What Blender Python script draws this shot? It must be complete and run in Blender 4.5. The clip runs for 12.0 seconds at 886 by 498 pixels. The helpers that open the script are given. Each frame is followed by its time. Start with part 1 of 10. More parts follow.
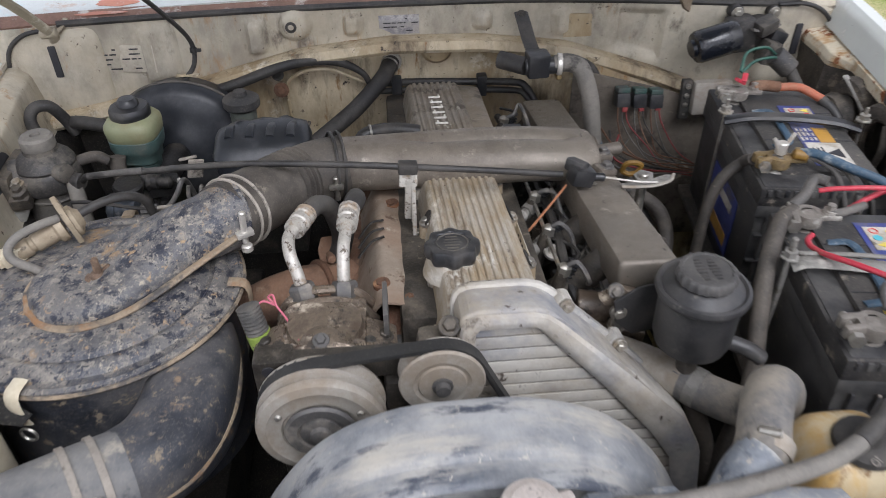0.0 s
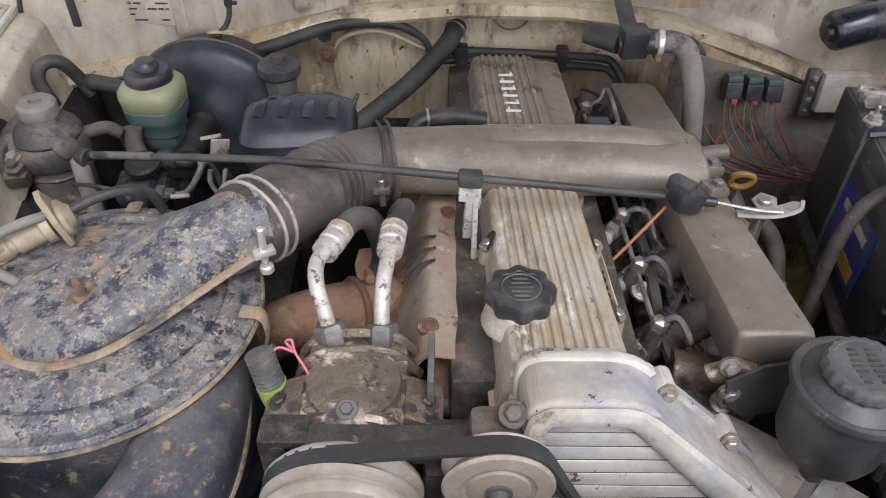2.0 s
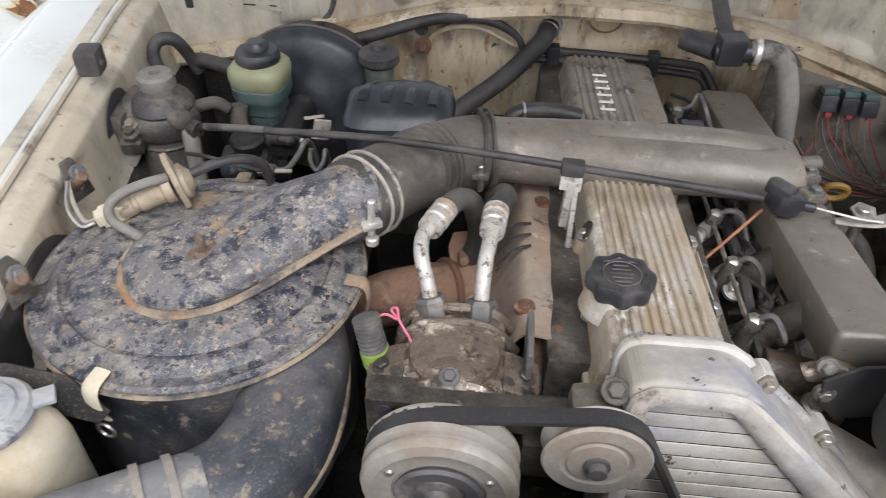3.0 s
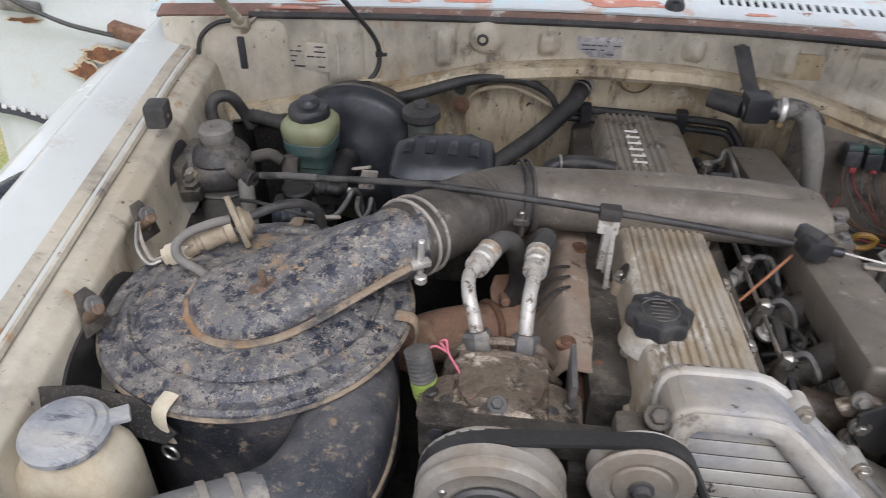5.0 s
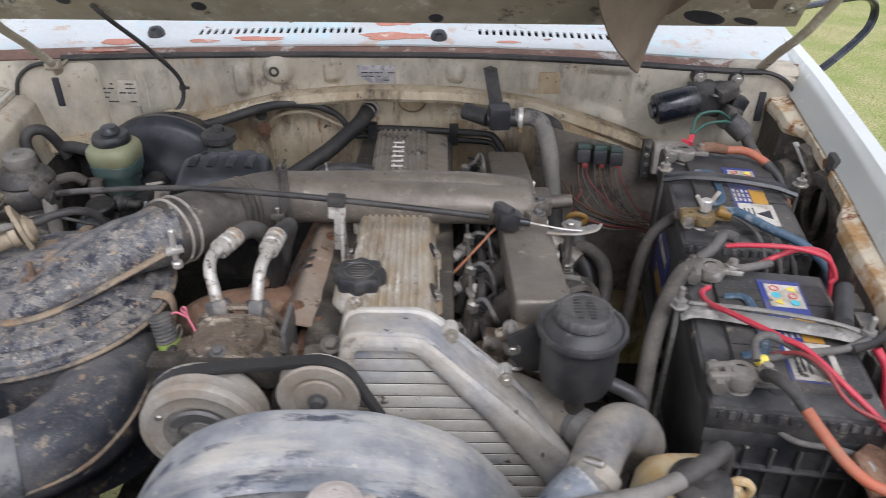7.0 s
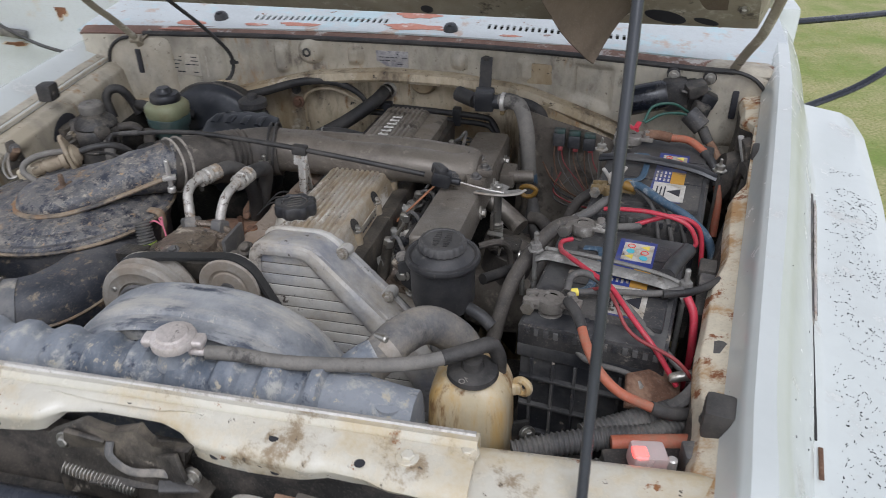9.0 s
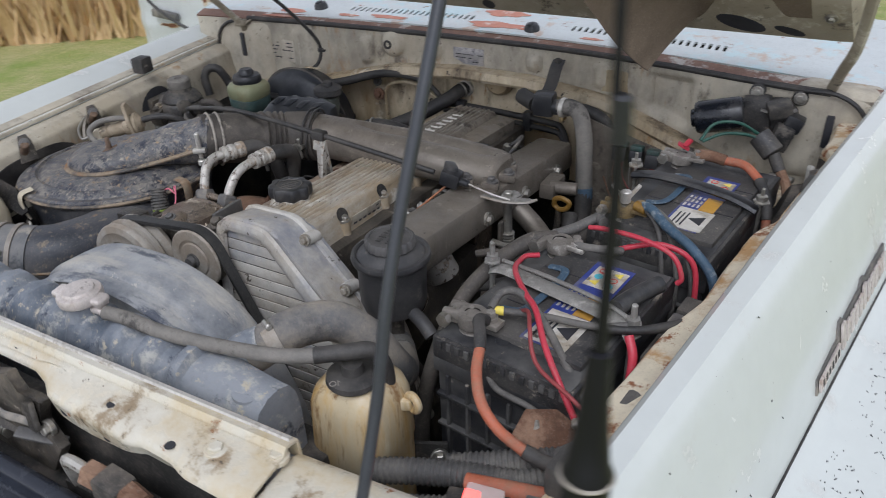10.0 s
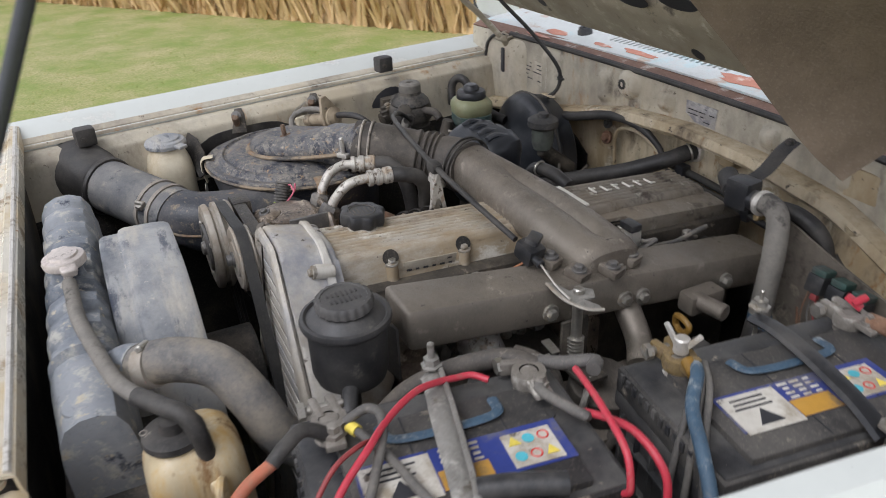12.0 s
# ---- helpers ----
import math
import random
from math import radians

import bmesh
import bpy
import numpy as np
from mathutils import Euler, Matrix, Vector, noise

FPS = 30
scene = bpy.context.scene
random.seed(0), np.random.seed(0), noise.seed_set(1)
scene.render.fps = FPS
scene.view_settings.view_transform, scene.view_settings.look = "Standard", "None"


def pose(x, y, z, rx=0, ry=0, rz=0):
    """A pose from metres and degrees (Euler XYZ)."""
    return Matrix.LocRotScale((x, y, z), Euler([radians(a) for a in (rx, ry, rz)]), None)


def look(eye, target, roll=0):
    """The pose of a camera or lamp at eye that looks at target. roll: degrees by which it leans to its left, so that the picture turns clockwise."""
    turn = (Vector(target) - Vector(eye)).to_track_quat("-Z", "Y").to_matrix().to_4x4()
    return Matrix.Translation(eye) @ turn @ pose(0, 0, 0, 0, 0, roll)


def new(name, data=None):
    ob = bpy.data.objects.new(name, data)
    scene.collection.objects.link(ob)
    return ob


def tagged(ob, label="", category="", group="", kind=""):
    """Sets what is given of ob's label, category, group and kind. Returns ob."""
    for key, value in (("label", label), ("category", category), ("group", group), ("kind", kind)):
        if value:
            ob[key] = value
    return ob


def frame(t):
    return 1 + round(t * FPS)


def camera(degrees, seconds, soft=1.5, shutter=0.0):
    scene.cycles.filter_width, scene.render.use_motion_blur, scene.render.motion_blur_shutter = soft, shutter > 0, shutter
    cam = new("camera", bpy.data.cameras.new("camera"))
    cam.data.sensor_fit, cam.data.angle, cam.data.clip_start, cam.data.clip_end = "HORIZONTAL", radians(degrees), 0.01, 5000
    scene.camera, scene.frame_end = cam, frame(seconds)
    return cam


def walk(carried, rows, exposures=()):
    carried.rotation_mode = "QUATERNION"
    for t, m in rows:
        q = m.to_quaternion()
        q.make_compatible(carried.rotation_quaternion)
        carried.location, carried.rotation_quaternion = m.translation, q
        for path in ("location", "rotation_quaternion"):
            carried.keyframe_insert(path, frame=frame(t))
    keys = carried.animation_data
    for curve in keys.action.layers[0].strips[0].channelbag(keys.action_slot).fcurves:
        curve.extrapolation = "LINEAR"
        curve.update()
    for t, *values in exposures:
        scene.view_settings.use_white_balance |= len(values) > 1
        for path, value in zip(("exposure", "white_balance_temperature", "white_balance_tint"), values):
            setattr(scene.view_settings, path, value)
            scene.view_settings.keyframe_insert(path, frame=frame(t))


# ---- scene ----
cam = camera(61.55, 12.0, soft=0.9, shutter=0.4)
PATH = [
    (0, (-0.0615, 0.1488, 1.6218), (0.0726, 1.7341, 0.4098), -0.54),
    (0.5, (-0.0516, 0.2808, 1.5901), (0.0195, 1.8375, 0.3365), -0.84),
    (1, (-0.0589, 0.3413, 1.5811), (-0.0257, 1.8637, 0.2845), -0.87),
    (1.5, (-0.0561, 0.3632, 1.5804), (-0.0381, 1.8649, 0.2596), -0.50),
    (2, (-0.0645, 0.3578, 1.5797), (-0.0631, 1.8510, 0.2491), 0.40),
    (2.5, (-0.0888, 0.3377, 1.5742), (-0.1362, 1.8337, 0.2477), 1.07),
    (3, (-0.1194, 0.3175, 1.5735), (-0.2402, 1.8210, 0.2602), 1.33),
    (3.2, (-0.1300, 0.3111, 1.5732), (-0.2811, 1.8179, 0.2667), 1.37),
    (4.8, (-0.1506, 0.2776, 1.5769), (-0.3645, 1.8684, 0.3837), 0.62),
    (5, (-0.1407, 0.2620, 1.5810), (-0.3311, 1.8663, 0.4021), 0.57),
    (5.5, (-0.0947, 0.2170, 1.6005), (-0.2014, 1.8576, 0.4616), 0.62),
    (6, (-0.0474, 0.1608, 1.6105), (-0.0860, 1.8214, 0.4966), 0.42),
    (6.5, (-0.0044, 0.0942, 1.6256), (-0.0032, 1.7651, 0.5265), 0.55),
    (7, (0.1141, 0.0852, 1.6182), (0.1095, 1.7690, 0.5390), 0.53),
    (7.5, (0.2279, 0.0778, 1.5843), (0.1824, 1.7620, 0.5066), 0.52),
    (7.7, (0.2603, 0.0675, 1.5863), (0.1897, 1.7519, 0.5103), 0.51),
    (9.3, (0.5278, -0.0997, 1.6355), (0.0116, 1.5310, 0.5991), -1.20),
    (9.5, (0.5855, -0.0551, 1.6212), (-0.0323, 1.5450, 0.5926), -1.51),
    (10, (0.7263, 0.0669, 1.5823), (-0.1363, 1.5584, 0.5668), -2.06),
    (10.5, (0.8301, 0.1328, 1.5612), (-0.2834, 1.4625, 0.5651), -2.42),
    (11, (0.9513, 0.2119, 1.5828), (-0.3651, 1.3598, 0.6084), -2.31),
    (11.5, (0.9560, 0.3845, 1.5613), (-0.5257, 1.3282, 0.6052), -2.27),
    (12, (0.9267, 0.5368, 1.5498), (-0.6629, 1.2914, 0.5991), -2.05),
]
walk(cam, [(t, look(eye, target, roll)) for t, eye, target, roll in PATH],
     exposures=[(0, 0.80, 6300, 15), (0.5, 0.82, 6300, 15), (1.5, 1.12, 6300, 15), (3.2, 1.12, 6350, 15), (5.0, 0.76, 6250, 16), (6.5, 0.86, 6200, 16),
                (7.7, 0.65, 6250, 16), (9.3, 0.29, 6100, 14), (10.5, 0.33, 6100, 14), (11.5, 0.42, 6400, 15), (12, 0.57, 6400, 14)])

# ---- world and light ----
SUN_EL, SUN_AZ = 55.0, 160.0
world = bpy.data.worlds.new("sky")
scene.world = world
world.use_nodes = True
wn = world.node_tree.nodes
sky = wn.new("ShaderNodeTexSky")
sky.sky_type, sky.sun_disc = "NISHITA", False
sky.sun_elevation, sky.sun_rotation = radians(SUN_EL), radians(SUN_AZ)
sky.dust_density, sky.air_density = 1.0, 1.0
haze = wn.new("ShaderNodeHueSaturation")
haze.inputs["Saturation"].default_value = 0.18
world.node_tree.links.new(sky.outputs[0], haze.inputs["Color"])
world.node_tree.links.new(haze.outputs[0], wn["Background"].inputs[0])
wn["Background"].inputs[1].default_value = 0.15
sun = new("overcast_sun", bpy.data.lights.new("overcast_sun", "SUN"))
sun.data.energy, sun.data.angle, sun.data.color = 1.2, radians(35), (0.94, 0.975, 1.0)
sun.matrix_world = look((0, 0, 0), (math.sin(radians(SUN_AZ)) * -math.cos(radians(SUN_EL)),
                                    math.cos(radians(SUN_AZ)) * -math.cos(radians(SUN_EL)), -math.sin(radians(SUN_EL))))


# ---- materials ----
DUST = (0.30, 0.26, 0.21)
DUST2 = (0.20, 0.18, 0.155)
MUD = (0.36, 0.27, 0.17)
RUST = (0.22, 0.075, 0.025)
RUST2 = (0.30, 0.14, 0.06)


def material(name, base, rough=0.6, metal=0.0, vary=0.25, scale=14.0, spots=(), bump=0.15, bump_scale=220.0, trans=0.0, spec=0.5, grit=0.16):
    """A worn surface: base colour varied at two scales; spots: (colour, size scale, coverage 0..1, edge softness, roughness[, stretch])."""
    m = bpy.data.materials.new(name)
    m.use_nodes = True
    nt = m.node_tree
    n, L = nt.nodes, nt.links
    bs = n["Principled BSDF"]
    co = n.new("ShaderNodeTexCoord")
    info = n.new("ShaderNodeObjectInfo")
    shift = n.new("ShaderNodeVectorMath")
    shift.operation = "MULTIPLY_ADD"
    L.new(info.outputs["Random"], shift.inputs[0])
    shift.inputs[1].default_value = (7, 5, 3)
    L.new(co.outputs["Object"], shift.inputs[2])

    def nz(sc, detail=6.0, rough_n=0.62, stretch=None):
        t = n.new("ShaderNodeTexNoise")
        t.inputs["Scale"].default_value, t.inputs["Detail"].default_value, t.inputs["Roughness"].default_value = sc, detail, rough_n
        if stretch:
            mp = n.new("ShaderNodeVectorMath")
            mp.operation = "MULTIPLY"
            mp.inputs[1].default_value = stretch
            L.new(shift.outputs[0], mp.inputs[0])
            L.new(mp.outputs[0], t.inputs["Vector"])
        else:
            L.new(shift.outputs[0], t.inputs["Vector"])
        return t.outputs["Fac"]

    def mixc(fac, a, b):
        x = n.new("ShaderNodeMix")
        x.data_type = "RGBA"
        if hasattr(fac, "is_output"):
            L.new(fac, x.inputs[0])
        else:
            x.inputs[0].default_value = fac
        for s, i in ((a, 6), (b, 7)):
            if hasattr(s, "is_output"):
                L.new(s, x.inputs[i])
            else:
                x.inputs[i].default_value = (*s, 1)
        return x.outputs[2]

    def mixf(fac, a, b):
        x = n.new("ShaderNodeMix")
        L.new(fac, x.inputs[0])
        for s, i in ((a, 2), (b, 3)):
            if hasattr(s, "is_output"):
                L.new(s, x.inputs[i])
            else:
                x.inputs[i].default_value = s
        return x.outputs[0]

    def ramp(src, lo, hi):
        r = n.new("ShaderNodeMapRange")
        r.inputs[1].default_value, r.inputs[2].default_value = lo, hi
        r.interpolation_type = "SMOOTHSTEP"
        L.new(src, r.inputs[0])
        return r.outputs[0]

    dark = tuple(c * (1 - vary) for c in base)
    light = tuple(min(1, c * (1 + vary * 0.7)) for c in base)
    col = mixc(ramp(nz(scale), 0.33, 0.67), dark, light)
    fine = mixc(ramp(nz(scale * 9, 4), 0.38, 0.62), tuple(c * (1 - vary * 0.5) for c in base), light)
    col = mixc(0.4, col, fine)
    ro = mixf(nz(scale * 2.3), max(0.02, rough - 0.12), min(1, rough + 0.12))
    me = metal
    for sc_col, sc, cover, soft, sro, *st in spots:
        lo = 0.5 + (0.5 - cover) * 0.42
        f = ramp(nz(sc, 8, 0.7, st[0] if st else None), lo - soft, lo + soft)
        col = mixc(f, col, sc_col)
        ro = mixf(f, ro, sro)
        me = mixf(f, me, 0.0) if (hasattr(me, "is_output") or me > 0) else me
    if grit and bump:
        g = n.new("ShaderNodeMath")
        g.operation = "MULTIPLY"
        g.inputs[1].default_value = grit
        L.new(ramp(nz(330, 3, 0.6), 0.54, 0.66), g.inputs[0])
        col = mixc(g.outputs[0], col, DUST)
        g2 = n.new("ShaderNodeMath")
        g2.operation = "MULTIPLY"
        g2.inputs[1].default_value = grit * 0.8
        L.new(ramp(nz(190, 4, 0.65), 0.56, 0.66), g2.inputs[0])
        col = mixc(g2.outputs[0], col, tuple(c * 0.35 for c in base))
    L.new(col, bs.inputs["Base Color"])
    L.new(ro, bs.inputs["Roughness"])
    if hasattr(me, "is_output"):
        L.new(me, bs.inputs["Metallic"])
    bs.inputs["Specular IOR Level"].default_value = spec
    bs.inputs["Transmission Weight"].default_value = trans
    if bump:
        bp = n.new("ShaderNodeBump")
        bp.inputs["Strength"].default_value, bp.inputs["Distance"].default_value = min(1.0, bump * (1.4 if bump > 0.05 else 1.0)), 0.002
        add = n.new("ShaderNodeMath")
        add.operation = "ADD"
        add.operation = "MULTIPLY_ADD"
        add.inputs[1].default_value = 0.22
        L.new(nz(bump_scale * 0.2, 5), add.inputs[0])
        L.new(nz(bump_scale, 5), add.inputs[2])
        L.new(add.outputs[0], bp.inputs["Height"])
        L.new(bp.outputs[0], bs.inputs["Normal"])
    return m


M = {}
M["white"] = material("white_paint", (0.60, 0.625, 0.595), 0.20, vary=0.04, scale=4, bump=0.012, bump_scale=40, grit=0.0,
                      spots=[((0.50, 0.48, 0.44), 9, 0.16, 0.10, 0.5), ((0.10, 0.09, 0.08), 150, 0.05, 0.02, 0.8)])
M["white_rust"] = material("white_paint_rusted", (0.58, 0.60, 0.595), 0.4, vary=0.05, scale=3, bump=0.05, bump_scale=60,
                           spots=[((0.55, 0.45, 0.33), 7, 0.16, 0.09, 0.7), (RUST, 5.5, 0.10, 0.025, 0.9)])
M["cowl_white"] = material("peeling_white_paint", (0.53, 0.56, 0.555), 0.45, vary=0.07, scale=9, bump=0.1, bump_scale=90,
                           spots=[((0.48, 0.60, 0.62), 10, 0.28, 0.05, 0.5), ((0.50, 0.40, 0.33), 14, 0.22, 0.05, 0.7), ((0.25, 0.12, 0.07), 26, 0.14, 0.03, 0.9)])
M["primer"] = material("red_primer", (0.50, 0.215, 0.15), 0.7, vary=0.15, scale=12, bump=0.1, bump_scale=120, spots=[((0.62, 0.50, 0.44), 18, 0.28, 0.06, 0.7), ((0.25, 0.10, 0.06), 24, 0.16, 0.04, 0.9)])
M["brown_lip"] = material("brown_primer_strip", (0.20, 0.115, 0.085), 0.7, vary=0.3, scale=20,
                          spots=[((0.5, 0.47, 0.43), 16, 0.3, 0.05, 0.7)])
M["cream"] = material("cream_bay_paint", (0.56, 0.515, 0.415), 0.40, vary=0.10, scale=6, bump=0.1, bump_scale=140, grit=0.08,
                      spots=[((0.45, 0.39, 0.29), 5, 0.44, 0.16, 0.6), ((0.28, 0.25, 0.205), 7, 0.42, 0.15, 0.8, (1, 1, 0.6)), ((0.15, 0.125, 0.10), 15, 0.16, 0.08, 0.85, (1, 1, 0.5)), ((0.36, 0.19, 0.07), 13, 0.17, 0.07, 0.9, (1, 1, 0.3)), ((0.10, 0.075, 0.06), 60, 0.12, 0.04, 0.9)])
M["cream_wall"] = material("grimy_cream_paint", (0.60, 0.51, 0.36), 0.5, vary=0.15, scale=5, bump=0.15, bump_scale=140, grit=0.1,
                           spots=[((0.34, 0.25, 0.14), 6, 0.46, 0.14, 0.7, (1, 1, 0.35)), ((0.13, 0.10, 0.07), 13, 0.32, 0.09, 0.85, (1, 1, 0.3)), ((0.70, 0.64, 0.52), 9, 0.24, 0.06, 0.5), ((0.27, 0.13, 0.04), 26, 0.18, 0.05, 0.9, (1, 1, 0.25)), ((0.05, 0.04, 0.035), 70, 0.16, 0.035, 0.9)])
M["grey_wall"] = material("dusty_grey_bulkhead", (0.165, 0.142, 0.115), 0.7, vary=0.25, scale=8, bump=0.15, grit=0.1,
                          spots=[((0.12, 0.10, 0.08), 10, 0.48, 0.14, 0.8), ((0.40, 0.35, 0.28), 14, 0.22, 0.07, 0.7), ((0.05, 0.042, 0.035), 20, 0.3, 0.08, 0.8)])
M["slam"] = material("worn_cream_panel", (0.60, 0.565, 0.475), 0.24, vary=0.08, scale=6, bump=0.06, bump_scale=60, grit=0.05,
                     spots=[((0.52, 0.41, 0.24), 8, 0.40, 0.13, 0.4), ((0.28, 0.21, 0.13), 15, 0.24, 0.06, 0.7), ((0.26, 0.11, 0.04), 36, 0.13, 0.03, 0.9), ((0.10, 0.08, 0.06), 60, 0.13, 0.03, 0.9)])
M["rust_lip"] = material("rusty_cream_lip", (0.60, 0.53, 0.40), 0.6, vary=0.15, scale=9, bump=0.3, bump_scale=160,
                         spots=[((0.42, 0.25, 0.11), 15, 0.42, 0.08, 0.85), (RUST, 24, 0.3, 0.04, 0.95)])
M["dark"] = material("dirty_dark_steel", (0.035, 0.033, 0.03), 0.7, vary=0.3, scale=12, spots=[((0.13, 0.11, 0.09), 12, 0.35, 0.1, 0.9)])
M["black_plastic"] = material("black_plastic", (0.020, 0.021, 0.024), 0.34, vary=0.2, scale=10, bump=0.08, bump_scale=300, grit=0.02,
                              spots=[((0.085, 0.08, 0.075), 16, 0.26, 0.14, 0.7)])
M["dusty_plastic"] = material("dusty_black_plastic", (0.03, 0.03, 0.032), 0.5, vary=0.25, scale=10, bump=0.15,
                              spots=[((0.14, 0.125, 0.105), 9, 0.5, 0.2, 0.85), (DUST, 26, 0.16, 0.06, 0.9)])
M["canister"] = material("black_moulded_box", (0.022, 0.025, 0.031), 0.36, vary=0.2, scale=9, bump=0.08, bump_scale=400, grit=0.02,
                         spots=[((0.085, 0.085, 0.09), 9, 0.26, 0.16, 0.6)])
M["rubber"] = material("black_rubber", (0.022, 0.021, 0.021), 0.5, vary=0.25, scale=16, grit=0.05, spots=[((0.085, 0.078, 0.07), 14, 0.38, 0.16, 0.8)])
M["dusty_rubber"] = material("dusty_rubber_hose", (0.05, 0.044, 0.039), 0.65, vary=0.25, scale=14, grit=0.12,
                             spots=[((0.125, 0.108, 0.09), 12, 0.42, 0.16, 0.85), ((0.22, 0.19, 0.155), 34, 0.12, 0.05, 0.9)])
M["grey_hose"] = material("grey_dusty_hose", (0.245, 0.22, 0.19), 0.8, vary=0.2, scale=14, bump=0.35, bump_scale=300, grit=0.2,
                          spots=[((0.39, 0.35, 0.30), 11, 0.46, 0.13, 0.9), ((0.10, 0.088, 0.075), 22, 0.27, 0.06, 0.8)])
M["filter_lid"] = material("dusty_black_steel", (0.078, 0.080, 0.090), 0.45, vary=0.35, scale=14, bump=0.4, bump_scale=150, grit=0.25,
                           spots=[((0.15, 0.14, 0.13), 9, 0.46, 0.13, 0.7), ((0.24, 0.22, 0.19), 70, 0.40, 0.045, 0.85), ((0.27, 0.185, 0.11), 17, 0.22, 0.05, 0.9), ((0.024, 0.028, 0.042), 52, 0.40, 0.035, 0.40), ((0.34, 0.30, 0.24), 120, 0.22, 0.035, 0.9), ((0.36, 0.32, 0.26), 280, 0.21, 0.045, 0.9), ((0.32, 0.225, 0.135), 85, 0.20, 0.03, 0.9), ((0.022, 0.025, 0.034), 140, 0.26, 0.035, 0.4)])
M["filter_body"] = material("mud_stained_black_steel", (0.034, 0.038, 0.048), 0.45, vary=0.3, scale=12, bump=0.2,
                            spots=[((0.12, 0.115, 0.115), 9, 0.40, 0.14, 0.8), ((0.25, 0.205, 0.15), 60, 0.24, 0.05, 0.95), ((0.28, 0.2, 0.13), 22, 0.13, 0.05, 0.95)])
M["filter_lip"] = material("muddy_seam", (0.27, 0.21, 0.145), 0.8, vary=0.35, scale=25, spots=[((0.075, 0.07, 0.066), 22, 0.42, 0.08, 0.7), ((0.27, 0.15, 0.075), 14, 0.25, 0.08, 0.9)])
M["alloy_cover"] = material("oxidised_alloy", (0.56, 0.53, 0.47), 0.38, metal=0.45, vary=0.12, scale=10, bump=0.22, bump_scale=300, grit=0.2,
                            spots=[((0.34, 0.265, 0.17), 9, 0.50, 0.13, 0.75, (1, 0.35, 1)), ((0.17, 0.125, 0.08), 22, 0.26, 0.08, 0.8, (1, 0.22, 1)), ((0.66, 0.63, 0.56), 19, 0.26, 0.06, 0.45, (1, 0.5, 1)), ((0.07, 0.055, 0.04), 75, 0.14, 0.03, 0.85)])
M["alloy_dull"] = material("darker_alloy", (0.27, 0.24, 0.20), 0.46, metal=0.4, vary=0.18, scale=10, bump=0.25, bump_scale=300, grit=0.2,
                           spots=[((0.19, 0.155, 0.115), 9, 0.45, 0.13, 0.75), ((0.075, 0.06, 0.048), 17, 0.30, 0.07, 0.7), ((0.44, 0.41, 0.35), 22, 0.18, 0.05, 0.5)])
M["timing"] = material("grey_white_cover", (0.53, 0.505, 0.455), 0.6, metal=0.0, vary=0.12, scale=7, bump=0.15, bump_scale=240, grit=0.12,
                       spots=[((0.37, 0.325, 0.26), 8, 0.44, 0.13, 0.75), ((0.20, 0.215, 0.255), 5, 0.32, 0.13, 0.5), ((0.07, 0.055, 0.045), 46, 0.17, 0.025, 0.9), ((0.12, 0.10, 0.08), 16, 0.17, 0.05, 0.85)])
M["intake"] = material("sandy_cast_alloy", (0.25, 0.222, 0.188), 0.31, metal=0.6, vary=0.12, scale=9, bump=0.3, bump_scale=700, grit=0.2,
                       spots=[((0.205, 0.175, 0.14), 7, 0.38, 0.18, 0.6), ((0.105, 0.086, 0.068), 8, 0.34, 0.16, 0.5), ((0.36, 0.32, 0.265), 40, 0.15, 0.06, 0.5), ((0.04, 0.033, 0.028), 80, 0.14, 0.03, 0.8)])
M["cast"] = material("greasy_cast_iron", (0.065, 0.058, 0.05), 0.5, metal=0.3, vary=0.3, scale=16, bump=0.35, grit=0.12,
                     spots=[((0.15, 0.125, 0.095), 14, 0.36, 0.12, 0.8), ((0.022, 0.019, 0.016), 20, 0.38, 0.1, 0.4), ((0.28, 0.24, 0.19), 45, 0.14, 0.04, 0.7)])
M["comp"] = material("oily_grey_alloy", (0.285, 0.232, 0.182), 0.26, metal=0.7, vary=0.25, scale=16, bump=0.35, grit=0.16,
                     spots=[((0.085, 0.062, 0.045), 14, 0.46, 0.10, 0.36), ((0.50, 0.43, 0.34), 26, 0.24, 0.05, 0.5), ((0.02, 0.018, 0.016), 40, 0.25, 0.05, 0.4)])
M["shield"] = material("heat_stained_shield", (0.36, 0.295, 0.235), 0.55, metal=0.3, vary=0.2, scale=10, bump=0.25, grit=0.25,
                       spots=[((0.28, 0.20, 0.145), 9, 0.44, 0.13, 0.8), ((0.12, 0.07, 0.045), 24, 0.22, 0.05, 0.9), ((0.45, 0.39, 0.31), 30, 0.2, 0.05, 0.8)])
M["door_rust"] = material("flaking_brown_rust", (0.20, 0.085, 0.040), 0.9, vary=0.4, scale=30, bump=0.4, spots=[((0.10, 0.05, 0.03), 40, 0.35, 0.08, 0.9), ((0.36, 0.21, 0.11), 26, 0.25, 0.06, 0.9)])
M["rust_bleed"] = material("rust_bleed_on_paint", (0.55, 0.46, 0.34), 0.6, vary=0.15, scale=24, bump=0.1, spots=[((0.40, 0.24, 0.11), 34, 0.32, 0.08, 0.8)])
M["rust"] = material("rusted_iron", (0.135, 0.068, 0.04), 0.9, vary=0.4, scale=18, bump=0.4, spots=[((0.28, 0.17, 0.11), 16, 0.35, 0.1, 0.9)])
